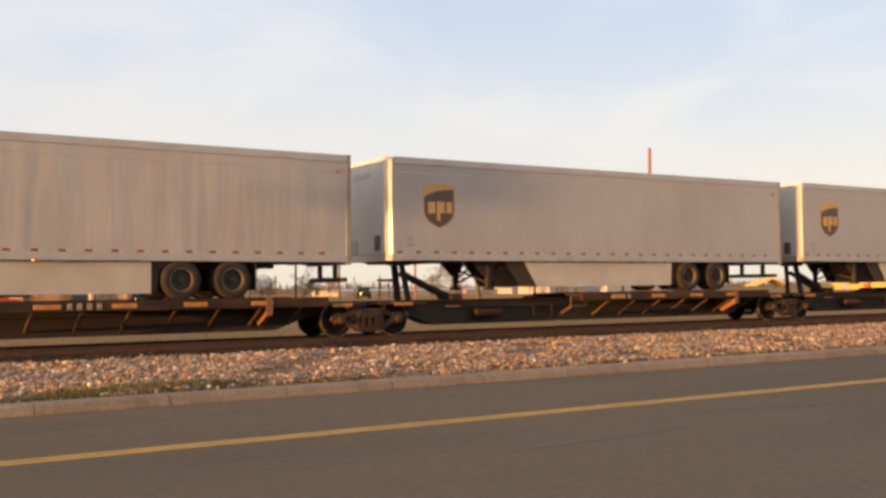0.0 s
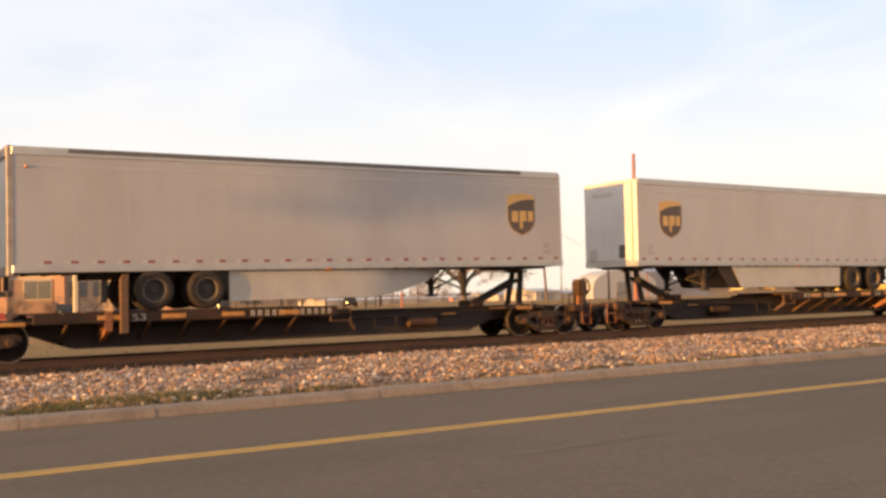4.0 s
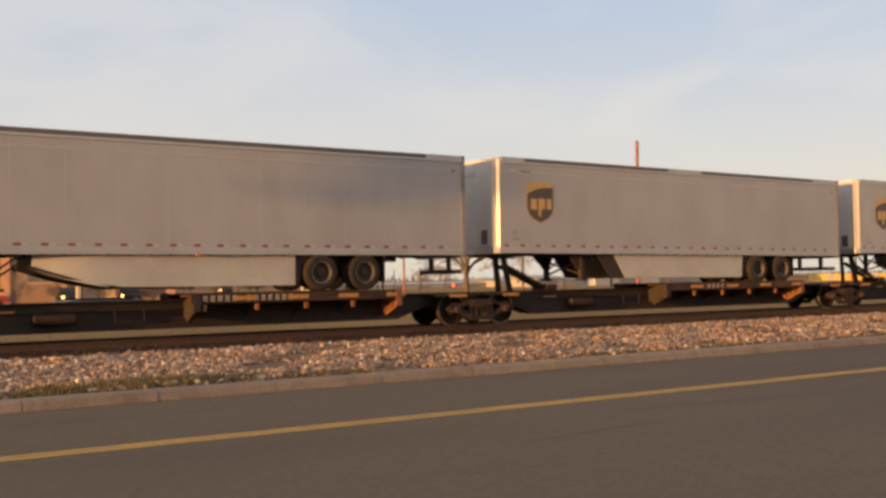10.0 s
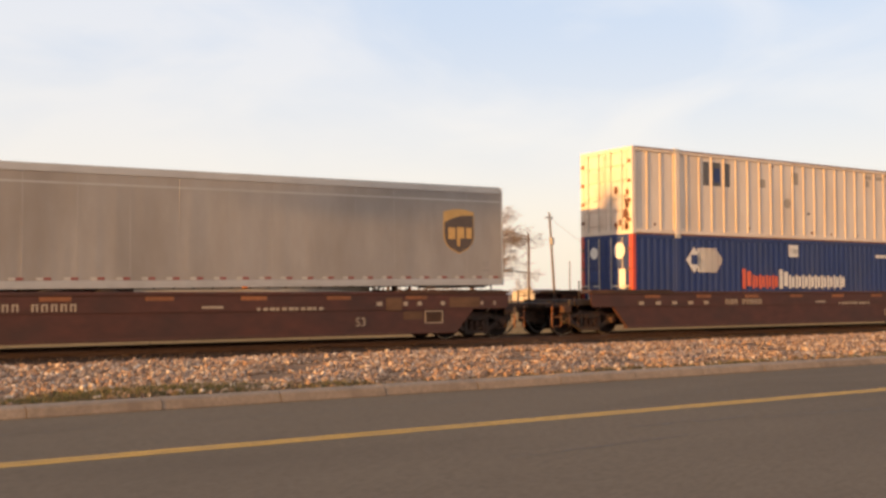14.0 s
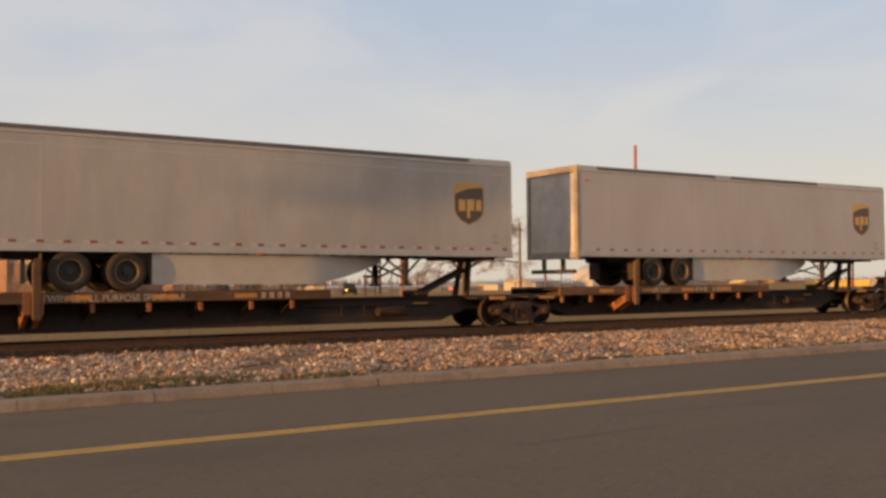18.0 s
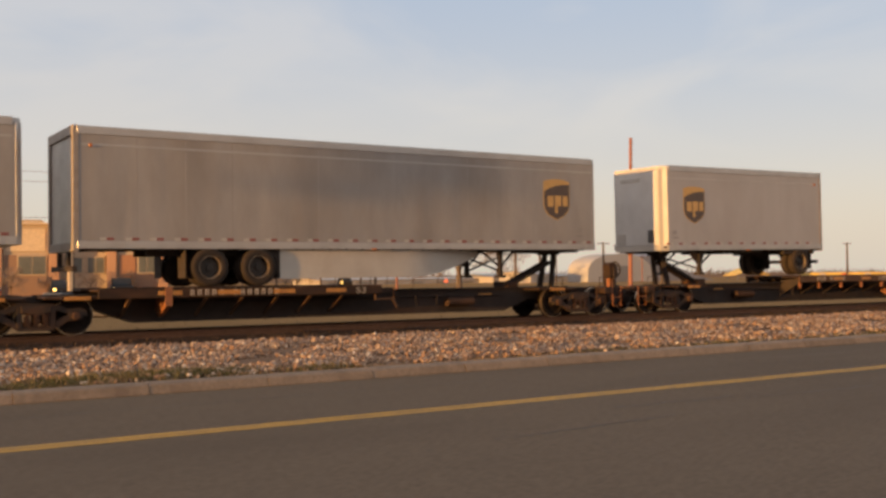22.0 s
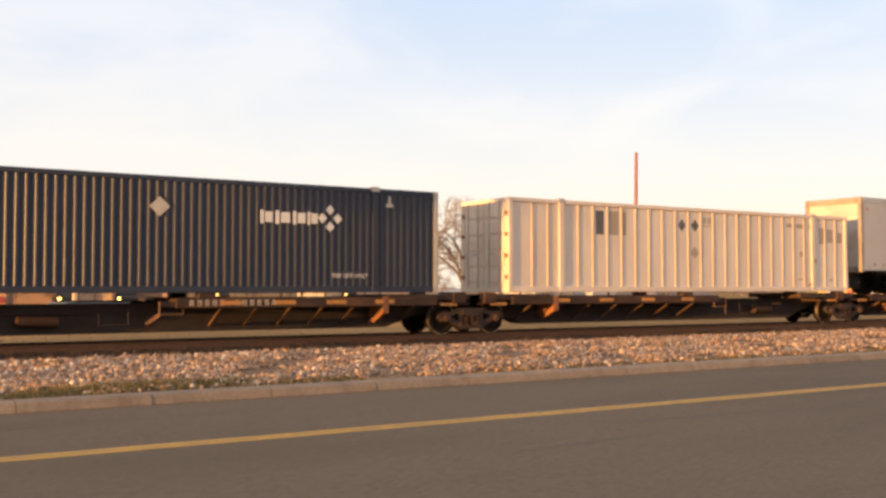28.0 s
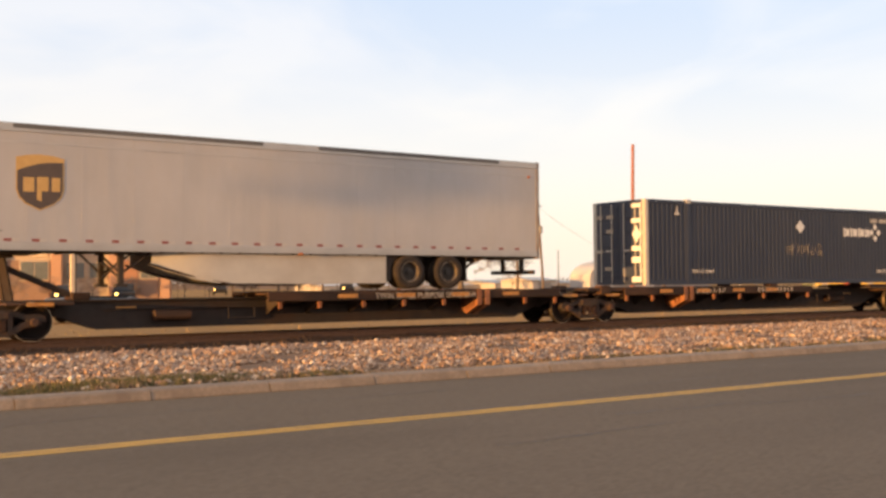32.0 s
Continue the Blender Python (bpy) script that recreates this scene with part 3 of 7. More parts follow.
def road_marking(y):
    s = Shape()
    rng = random.Random(int(y * 100))
    x = -60.0
    while x < 260:
        step = rng.uniform(0.5, 1.1)
        a, b = y - 0.068 + rng.uniform(-0.008, 0.008), y + 0.068 + rng.uniform(-0.006, 0.006)
        s.add([(x, a, 0.004), (x + step, a + rng.uniform(-0.004, 0.004), 0.004), (x + step, b, 0.004), (x, b, 0.004)], [(0, 1, 2, 3)])
        x += step
    return s


for _y in (10.285, 10.455):
    structure("road_line", road_marking(_y), M["yellow"], "worn yellow centre line painted on asphalt", "road marking")


def seam(rng, x0, y0, x1, y1, width):
    s = Shape()
    n = max(4, int(math.hypot(x1 - x0, y1 - y0) / 0.25))
    left, right = [], []
    for i in range(n + 1):
        u = i / n
        x, y = x0 + (x1 - x0) * u + rng.gauss(0, 0.03), y0 + (y1 - y0) * u + rng.gauss(0, 0.03)
        w = width * rng.uniform(0.5, 1.2)
        left.append((x - w * 0.2, y - w / 2, 0.003))
        right.append((x + w * 0.2, y + w / 2, 0.003))
    return s.add(left + right, [(i, i + 1, n + 2 + i, n + 1 + i) for i in range(n)])


_rng = random.Random(5)
for _x0, _y0, _x1, _y1, _w in ((1.5, 12.6, 9.5, 12.75, 0.02), (8.4, 9.2, 10.6, 9.1, 0.035), (11.0, 11.6, 13.2, 11.8, 0.02),
                               (14.5, 12.9, 19.0, 12.8, 0.02), (4.0, 10.60, 15.0, 10.62, 0.035), (15.0, 10.62, 26.0, 10.60, 0.03), (6.0, 8.1, 8.6, 8.3, 0.02), (10.5, 8.9, 13.0, 8.75, 0.025)):
    structure("road_seam", seam(_rng, _x0, _y0, _x1, _y1, _w), M["tar"], "thin dark crack in the asphalt", "crack")

kerb_far = tagged(new("kerb"), "concrete kerb with joints between road and ballast", "kerb", kind="structure")
KERB = Shape().prism([(14.08, -0.08), (14.08, 0.02), (14.13, 0.12), (14.17, 0.145), (14.22, 0.15), (14.56, 0.14), (14.56, -0.08)], 0.0, 1.768, "x").mesh("kerb_stone", M["concrete"])
for _i in range(-6, 60):
    _k = part("kerb_stone", KERB, None, kerb_far)
    _k.location = (4.33 + 1.78 * _i, random.Random(_i).uniform(-0.006, 0.006), random.Random(_i + 99).uniform(-0.004, 0.004))
kerb_near = tagged(new("kerb"), "pale concrete kerb on the near side of the road", "kerb", kind="structure")
KERB2 = Shape().prism([(4.06, -0.08), (4.04, 0.03), (4.0, 0.14), (3.94, 0.15), (3.69, 0.15), (3.69, -0.08)], 0.0, 2.98, "x").mesh("kerb_stone", M["concrete"])
for _i in range(-4, 14):
    _k = part("kerb_stone", KERB2, None, kerb_near)
    _k.location = (1.1 + 3.0 * _i, 0, 0)

STONE_EDGE = 22.25     # where the pale ballast ends and the darker track bed begins
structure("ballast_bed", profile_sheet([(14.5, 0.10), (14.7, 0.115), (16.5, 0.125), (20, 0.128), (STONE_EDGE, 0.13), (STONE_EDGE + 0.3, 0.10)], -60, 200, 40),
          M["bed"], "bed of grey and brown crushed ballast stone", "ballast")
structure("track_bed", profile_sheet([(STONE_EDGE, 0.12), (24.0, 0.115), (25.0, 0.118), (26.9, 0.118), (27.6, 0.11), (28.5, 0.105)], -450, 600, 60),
          M["bed_dark"], "dark ballast under the railway track", "track bed")


def stones(rng, count, x0, x1, y0, y1, z, small, large):
    """Many angular stones, each a bent twelve-faced lump, as one mesh."""
    base = np.array([(x, y, z) for x in (-1, 1) for y in (-1, 1) for z in (-1, 1)], float) / 3 ** 0.5
    tri = np.array([(0, 1, 3), (0, 3, 2), (4, 6, 7), (4, 7, 5), (0, 4, 5), (0, 5, 1), (2, 3, 7), (2, 7, 6), (0, 2, 6), (0, 6, 4), (1, 5, 7), (1, 7, 3)])
    # stones thin out over patches of bare dirt
    px, py = rng.uniform(x0, x1, count), rng.uniform(y0, y1, count)
    dirt = np.sin(px * 0.9 + 1.3 * np.sin(py * 0.8)) + np.sin(px * 2.3 - py * 1.7 + 1.0) + 0.8 * np.sin(py * 2.9 + px * 0.4)
    keep = ((dirt < 0.55 + 1.1 * rng.random(count)) | (py > y0 + 6.5)) & (py - y0 > 0.75 * rng.random(count) ** 1.5)
    px, py = px[keep], py[keep]
    n = len(px)
    size = small + (large - small) * rng.random(n) ** 2.2
    sq = np.stack([rng.uniform(0.75, 1.25, n), rng.uniform(0.6, 1.0, n), rng.uniform(0.5, 0.85, n)], 1)
    lumps = base[None] * rng.uniform(0.5, 1.3, (n, 8, 1)) * sq[:, None, :] * size[:, None, None] / 2
    q = rng.normal(size=(n, 4))
    q /= np.linalg.norm(q, axis=1)[:, None]
    w, a, b, c = q.T
    rot = np.stack([np.stack([1 - 2 * (b * b + c * c), 2 * (a * b - w * c), 2 * (a * c + w * b)], 1),
                    np.stack([2 * (a * b + w * c), 1 - 2 * (a * a + c * c), 2 * (b * c - w * a)], 1),
                    np.stack([2 * (a * c - w * b), 2 * (b * c + w * a), 1 - 2 * (a * a + b * b)], 1)], 1)
    lumps = np.einsum("nij,nkj->nki", rot, lumps)
    pz = z + 0.02 * np.sin(px * 1.7 + np.sin(py * 2.1)) * np.sin(py * 1.3) + size * rng.uniform(0.0, 0.32, n)
    lumps += np.stack([px, py, pz], 1)[:, None, :]
    faces = (tri[None] + 8 * np.arange(n)[:, None, None]).reshape(-1, 3)
    me = bpy.data.meshes.new("ballast_stones")
    v = lumps.reshape(-1, 3)
    me.vertices.add(len(v))
    me.vertices.foreach_set("co", v.ravel())
    me.loops.add(faces.size)
    me.loops.foreach_set("vertex_index", faces.ravel().astype(np.int32))
    me.polygons.add(len(faces))
    me.polygons.foreach_set("loop_start", np.arange(0, faces.size, 3, dtype=np.int32))
    me.update(calc_edges=True)
    return me


_g = np.random.default_rng(3)
for _n, _a, _b, _c, _d, _z, _s, _l, _m, _t in ((118000, 0, 38, 14.62, STONE_EDGE, 0.125, 0.04, 0.15, "stone", "loose grey, white and brown ballast stones, sunlit from one side"),
                                               (9000, 38, 120, 14.7, STONE_EDGE, 0.125, 0.07, 0.16, "stone", "loose ballast stones further along the line"),
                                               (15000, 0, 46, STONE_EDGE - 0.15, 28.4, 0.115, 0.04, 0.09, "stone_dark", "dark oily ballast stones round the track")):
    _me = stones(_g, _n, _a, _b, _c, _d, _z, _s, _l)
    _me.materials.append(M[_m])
    tagged(new("ballast_stones", _me), _t, "ballast", kind="stuff")

track = tagged(new("railway_track"), "single railway track of rusty rails on dark wooden ties", "railway track", kind="structure")
_rail = [(-0.07, 0.0), (0.07, 0.0), (0.07, 0.012), (0.012, 0.03), (0.012, 0.13), (0.036, 0.142), (0.036, 0.172), (0.028, 0.18), (-0.028, 0.18),
         (-0.036, 0.172), (-0.036, 0.142), (-0.012, 0.13), (-0.012, 0.03), (-0.07, 0.012)]
for _s in (-1, 1):
    part("rail", Shape().prism([(p + TRACK_Y + _s * 0.7525, q + RAIL_Z - 0.18) for p, q in _rail], -450, 900, "x"), M["rail"], track)
TIE = Shape().box(-0.11, 0.11, -1.3, 1.3, -0.16, 0.015, 0.012).mesh("tie", M["tie"])
for _i in range(-4, 100):
    _k = part("tie", TIE, None, track)
    _k.location = (0.5 * _i + random.Random(_i).uniform(-0.02, 0.02), TRACK_Y + random.Random(_i + 7).uniform(-0.04, 0.04), 0.095)


# ---- grass along the kerb ----
def blades(rng, spots, mat, name, label):
    s = Shape()
    for x, y, z, h, w in spots:
        a = rng.uniform(0, math.tau)
        lean = rng.uniform(0.1, 0.9) * h
        dx, dy = math.cos(a) * w, math.sin(a) * w
        b = rng.uniform(0, math.tau)
        ex, ey = math.cos(b) * lean, math.sin(b) * lean
        s.add([(x - dx, y - dy, z), (x + dx, y + dy, z), (x + dx * 0.6 + ex * 0.4, y + dy * 0.6 + ey * 0.4, z + h * 0.6), (x + ex, y + ey, z + h),
               (x - dx * 0.6 + ex * 0.4, y - dy * 0.6 + ey * 0.4, z + h * 0.6)], [(0, 1, 2, 4), (4, 2, 3)])
    ob = new(name, s.mesh(name, mat))
    return tagged(ob, label, "grass", kind="stuff")


_rng = random.Random(11)
_spots, _straw = [], []
for _i in range(5200):
    _x = _rng.uniform(-1, 40)
    _y = 14.60 + abs(_rng.gauss(0, 0.10))
    (_spots if _rng.random() < 0.3 else _straw).append((_x, _y, 0.12, _rng.uniform(0.02, 0.07), _rng.uniform(0.003, 0.007)))
for _cx, _cy, _rx, _ry, _n, _h in ((4.6, 15.25, 1.2, 0.42, 5200, 0.14), (3.0, 14.95, 0.8, 0.3, 1200, 0.08), (5.4, 14.8, 0.5, 0.14, 500, 0.11), (2.6, 14.75, 0.7, 0.1, 500, 0.09), (7.3, 14.85, 0.6, 0.2, 600, 0.12),
                                   (13.2, 14.8, 0.9, 0.15, 500, 0.1), (17.0, 14.8, 1.5, 0.14, 800, 0.1), (22, 14.8, 3.0, 0.15, 900, 0.1)):
    for _i in range(_n):
        _p = (_rng.gauss(_cx, _rx * 0.6), max(14.58, _rng.gauss(_cy, _ry * 0.6)), 0.12, _rng.uniform(0.3, 1.0) * _h, _rng.uniform(0.003, 0.008))
        (_spots if _rng.random() < 0.85 else _straw).append(_p)
blades(_rng, _spots, M["blade"], "weeds", "low dull green weeds between kerb and ballast")
for _i in range(2400):
    _y = 28.5 + 14 * _rng.random() ** 1.6
    _straw.append((_rng.uniform(0.08 * _y, 1.7 * _y), _y, 0.07, _rng.uniform(0.03, 0.09), _rng.uniform(0.01, 0.03)))
blades(_rng, _straw, M["straw"], "dry_grass", "dry straw-coloured grass beside the ballast")


# ---- distance: buildings, poles, trees, cars ----
def window(parent, x0, x1, y, z0, z1):
    w = part("window", Shape().box(x0 - 0.12, x1 + 0.12, y - 0.10, y + 0.05, z0 - 0.12, z1 + 0.12, 0.02), M["stucco"], parent, "stucco window surround")
    part("pane", Shape().box(x0, (x0 + x1) / 2 - 0.04, y - 0.125, y - 0.02, z0, z1, 0.01), M["glass"], w)
    part("pane", Shape().box((x0 + x1) / 2 + 0.04, x1, y - 0.125, y - 0.02, z0, z1, 0.01), M["glass"], w)
    return w


def brick_tower(parent, x0, x1, y, top):
    part("wall", Shape().box(x0, x1, y, y + 9, 0.05, top - 0.5, 0.03), M["stucco"], parent)
    for a in (x0 - 0.35, x1 - 0.55):
        part("pilaster", Shape().box(a, a + 0.9, y - 0.45, y + 0.4, 0.05, top - 0.75, 0.04), M["brick"], parent, "orange brick corner pilaster")
        part("cap", Shape().box(a - 0.1, a + 1.0, y - 0.55, y + 0.5, top - 0.75, top - 0.5, 0.04), M["trim_stone"], parent)
    part("cornice", Shape().box(x0 - 0.25, x1 + 0.25, y - 0.35, y + 9.2, top - 0.5, top - 0.28, 0.06), M["trim_stone"], parent)
    part("parapet", Shape().prism([(x0 + 1.0, top - 0.28), (x1 - 1.0, top - 0.28), (x1 - 1.3, top), (x0 + 1.3, top)], y - 0.2, y + 0.4), M["stucco"], parent)
    part("panel", Shape().box(x0 + 0.9, x1 - 0.9, y - 0.08, y + 0.1, 4.3, top - 0.9, 0.03), M["trim_stone"], parent, "pale stucco panel")
    part("brick_base", Shape().box(x0 + 0.75, x1 - 0.75, y - 0.14, y + 0.1, 0.05, 3.95, 0.02), M["brown_brick"], parent)


mall = thing("shop_building", "tan stucco shop building with brick towers and a dome", "building")
mall.matrix_basis = Matrix.Translation((26.5, 100, 0)) @ pose(0, 0, 0, 0, 0, -18) @ Matrix.Translation((-26.5, -100, 0))
brick_tower(mall, 26.9, 31.9, 100, 7.35)
brick_tower(mall, 16.6, 21.9, 100, 7.3)
brick_tower(mall, 6.5, 11.7, 100, 7.3)
part("wall", Shape().box(21.9, 26.9, 101.2, 109, 0.05, 5.65, 0.03), M["stucco"], mall)
part("wall", Shape().box(11.7, 16.6, 101.2, 109, 0.05, 5.65, 0.03), M["stucco"], mall)
part("cornice", Shape().box(21.8, 27.0, 101.05, 109.1, 5.65, 5.85, 0.05), M["trim_stone"], mall)
part("cornice", Shape().box(11.6, 16.7, 101.05, 109.1, 5.65, 5.85, 0.05), M["trim_stone"], mall)
for _a, _b, _z0, _z1, _y in ((29.5, 31.0, 2.2, 3.85, 99.9), (18.6, 21.0, 2.1, 3.8, 99.9), (22.6, 24.2, 2.2, 3.7, 101.15), (24.7, 26.2, 2.2, 3.7, 101.15),
                             (12.6, 14.0, 2.2, 3.7, 101.15), (14.5, 15.9, 2.2, 3.7, 101.15), (7.8, 10.4, 2.1, 3.8, 99.9)):
    window(mall, _a, _b, _y, _z0, _z1)
_prof = [(7.0, 1.95), (7.3, 2.0)] + [(7.3 + 2.35 * math.sin(radians(a)), 1.9 * math.cos(radians(a))) for a in range(0, 90, 10)] + [(9.75, 0.12), (10.1, 0.02)]
part("dome", Shape().lathe([(z - 0.0, r) for z, r in _prof], (15.9, 105, 0), "z", 24), M["dome"], mall, "terracotta dome with a small finial", True)
part("dome_drum", Shape().lathe([(5.6, 1.9), (7.0, 1.9)], (15.9, 105, 0), "z", 16), M["stucco"], mall)
part("brick_panel", Shape().box(27.65, 29.2, 99.80, 99.95, 1.2, 3.9, 0.02), M["dome"], mall, "dark red-brown brick panel")
part("side_wall", Shape().box(31.9, 32.4, 100.3, 108, 0.05, 6.2, 0.03), M["brick"], mall)


def utility_pole(x, y, top, radius, mat, label, arms=(), lean=0.0, base=0.06):
    ob = thing("utility_pole", label, "utility pole", "utility poles")
    ob.location = (x, y, base)
    part("shaft", Shape().tube([(lean, 0, 0), (lean * 0.5, 0, (top - base) / 2), (0, 0, top - base)], radius, 10, radius * 0.7), mat, ob, smooth=True)
    for z, half in arms:
        part("crossarm", Shape().box(-half, half, -0.06, 0.06, z - base - 0.06, z - base + 0.06), mat, ob)
        for sx in (-0.9, 0.9):
            part("insulator", Shape().lathe([(0, 0.04), (0.05, 0.06), (0.12, 0.03)], (sx * half, 0, z - base + 0.06), "z", 8), M["galv"], ob)
    return ob


utility_pole(17.5, 75, 9.5, 0.14, M["pole_wood"], "tall dark wooden utility pole beside the shop building", ((9.2, 0.35),))
utility_pole(48.7, 110, 9.1, 0.14, M["pole_wood"], "wooden utility pole with a short crossarm", ((8.9, 1.1),))
utility_pole(73.2, 130, 8.7, 0.2, M["pole_wood"], "distant wooden utility pole with a crossarm", ((8.5, 1.4),))
utility_pole(53.3, 70, 6.7, 0.13, M["pole_wood"], "thin bare post in front of the tree")
_lp = utility_pole(67.5, 85, 10.2, 0.15, M["pole_wood"], "leaning wooden utility pole with a transformer", ((9.6, 0.5),), lean=0.75)
part("transformer", Shape().lathe([(6.6, 0.02), (6.62, 0.26), (7.4, 0.26), (7.45, 0.02)], (0.0, -0.4, 0), "z", 12), M["galv"], _lp, "grey transformer can")
utility_pole(57.5, 60, 12.6, 0.18, M["pole_sun_red"], "tall wooden pole with low-sun red in its colour", lean=-0.25)
utility_pole(91.2, 90, 8.5, 0.17, M["pole_wood"], "plain wooden pole near low sheds")
utility_pole(108.8, 120, 6.6, 0.2, M["pole_wood"], "short utility pole with a crossarm", ((6.4, 1.2),))
utility_pole(171, 120, 7.2, 0.22, M["pole_wood"], "far utility pole with a crossarm", ((7.0, 1.3),))
utility_pole(66.5, 134.5, 7.7, 0.17, M["pole_wood"], "far wooden utility pole with a crossarm", ((7.5, 1.3),))
utility_pole(45.8, 77.5, 4.1, 0.12, M["pole_sun_red"], "short reddish wooden post by the grass")
utility_pole(138.6, 142, 4.9, 0.12, M["pole_sun_red"], "short reddish wooden post in front of the mound")
for _k in range(10):
    _az = radians(18.43 + 1.45 * _k)
    _fp = thing("fence_post", "thin dark post of an open fence line", "post", "fence posts")
    _fp.location = (85 * math.tan(_az), 85, 0.06)
    part("post", Shape().tube([(0, 0, 0), (0.02, 0, 1.4), (0.0, 0, 3.8 if _k == 0 else 2.7 + 0.15 * math.sin(3.1 * _k))], 0.055, 7, 0.045), M["pole_wood"], _fp, smooth=True)
utility_pole(27.4, 70, 2.75, 0.05, M["pole_wood"], "thin dark post by the grass")
utility_pole(62.0, 75, 4.6, 0.06, M["pole_wood"], "thin dark post by the grass")
_yp = thing("marker_post", "square tan post catching the sun beside the pole", "post")
_yp.location = (13.87, 60, 0.06)
part("post", Shape().box(-0.12, 0.12, -0.12, 0.12, 0, 4.2, 0.03), M["trim_stone"], _yp)
part("cap", Shape().box(-0.15, 0.15, -0.15, 0.15, 4.2, 4.3, 0.03), M["brick"], _yp)


def wire(a, b, sag, name="overhead_wire"):
    s = Shape()
    pts = [tuple(Vector(a).lerp(Vector(b), i / 16) - Vector((0, 0, sag * 4 * (i / 16) * (1 - i / 16)))) for i in range(17)]
    return tagged(new(name, s.tube(pts, 0.014, 5).mesh(name, M["wire"])), "thin black overhead wire between poles", "wire", "overhead wires")


for _z in (9.2, 8.5, 6.0):
    wire((17.5, 75, _z), (48.7, 110, min(_z, 8.9)), 0.5)
    wire((-25, 60, _z + 0.2), (17.5, 75, _z), 0.5)
for _z in (8.9, 7.6, 5.6):
    wire((48.7, 110, _z), (73.2, 130, _z - 0.3), 0.4)
wire((67.5, 85, 9.6), (108.8, 120, 6.4), 0.4)


def bare_tree(x, y, height, half_width, seed, kids, trunk_radius, thin, label, fork=0.3, low=0.12):
    """Leafless tree: limbs fan out from the fork into an egg-shaped crown, each limb into smaller clusters of twigs."""
    rng = random.Random(seed)
    limbs, twigs = Shape(), Shape()
    mid, half = height * (1 + low) / 2, height * (1 - low) / 2

    def inside():
        while True:
            p = Vector((rng.uniform(-1, 1), rng.uniform(-1, 1), rng.uniform(-1, 1)))
            if 0.04 < p.length < 1:
                return p

    def fan(p, d, centre, size, radius, level):
        for i in range(kids[level]):
            q = inside()
            if level == 0:
                a = 2.4 * i + rng.uniform(-0.3, 0.3)
                up = -0.55 + 1.45 * (i + 0.5) / kids[0]
                flat = math.sqrt(max(0.0, 1 - up * up))
                q = Vector((math.cos(a) * flat, math.sin(a) * flat, up)) * rng.uniform(0.52, 0.66)
            end = centre + Vector((q.x * size[0], q.y * size[0], q.z * size[1]))
            gap = (end - p).length
            bend = p + d * gap * 0.35 + Vector((rng.gauss(0, 0.07), rng.gauss(0, 0.07), rng.gauss(0.08, 0.07))) * gap
            n = 6 if level < 2 else 3
            pts = [p * (1 - u) ** 2 + bend * 2 * u * (1 - u) + end * u * u for u in (k / n for k in range(n + 1))]
            if level:
                pts = [pts[0]] + [s + Vector((rng.gauss(0, 0.025), rng.gauss(0, 0.025), rng.gauss(0, 0.025))) * gap for s in pts[1:]]
            if level < 2:
                limbs.tube(pts, radius, 6, radius * 0.5)
            else:
                twigs.tube(pts, radius, 3, radius * 0.5)
            if level + 1 < len(kids):
                for start, share in ((pts[-1], 0.62), (pts[len(pts) // 2], 0.38)):
                    fan_part(start, (pts[-1] - pts[-2]).normalized(), end, (size[0] * 0.55, size[1] * 0.5), max(radius * 0.46, thin), level + 1, share)

    def fan_part(p, d, centre, size, radius, level, share):
        whole = kids[level]
        kids[level] = max(1, round(whole * share))
        fan(p, d, centre, size, radius, level)
        kids[level] = whole

    top = Vector((rng.uniform(-0.02, 0.02) * height, 0, height * fork))
    limbs.tube([(0, 0, 0), (top.x * 0.6, 0, top.z * 0.5), tuple(top)], trunk_radius, 8, trunk_radius * 0.8)
    fan(top, Vector((0, 0, 1)), Vector((0, 0, mid)), (half_width, half), trunk_radius * 0.55, 0)
    ob = thing("tree", label, "tree", "bare trees")
    ob.location = (x, y, 0.05)
    part("trunk", limbs, M["bark"], ob)
    part("crown", twigs, M["twig"], ob, "fine bare twigs")
    return ob


bare_tree(67.7, 100, 12.2, 6.9, 9, [9, 5, 6, 7, 6], 0.40, 0.009, "large bare tree with a wide rounded crown of twigs", 0.13, 0.08)
for _i, (_x, _y, _h) in enumerate(((36, 112, 5.2), (38.5, 113, 4.2), (41, 112, 3.4), (34.2, 114, 4.6), (45.2, 112, 3.8), (47.0, 114, 3.0), (52.5, 116, 4.2), (55, 118, 3.2),
                                   (24.5, 98, 2.6), (28.2, 98.5, 2.4), (17.5, 98, 3.0), (20.8, 98.4, 2.2), (86, 140, 4.0), (97, 150, 4.2), (113, 150, 4.6), (60.5, 125, 3.4))):
    bare_tree(_x, _y, _h, 0.45 * _h, 20 + _i, [6, 5, 6, 7], 0.06, 0.011, "small bare shrub-like tree near the horizon", 0.12, 0.05)


def far_woods():
    rng = random.Random(77)
    s = Shape()
    for i in range(5200):
        x = rng.uniform(-80, 620)
        y = rng.uniform(230, 300)
        h = 2.0 + 2.2 * noise.noise(Vector((x * 0.03, 1.7, 0))) + rng.uniform(0.4, 2.4)
        w = rng.uniform(0.2, 0.9)
        s.add([(x - w * 0.5, y, 0), (x + w * 0.5, y, 0), (x + rng.uniform(-1.2, 1.2), y, max(1.0, h * 0.85))], [(0, 1, 2)])
    tagged(new("far_woods", s.mesh("far_woods", M["twig"])), "far line of bare brown woods on the horizon", "woods", kind="stuff")


far_woods()


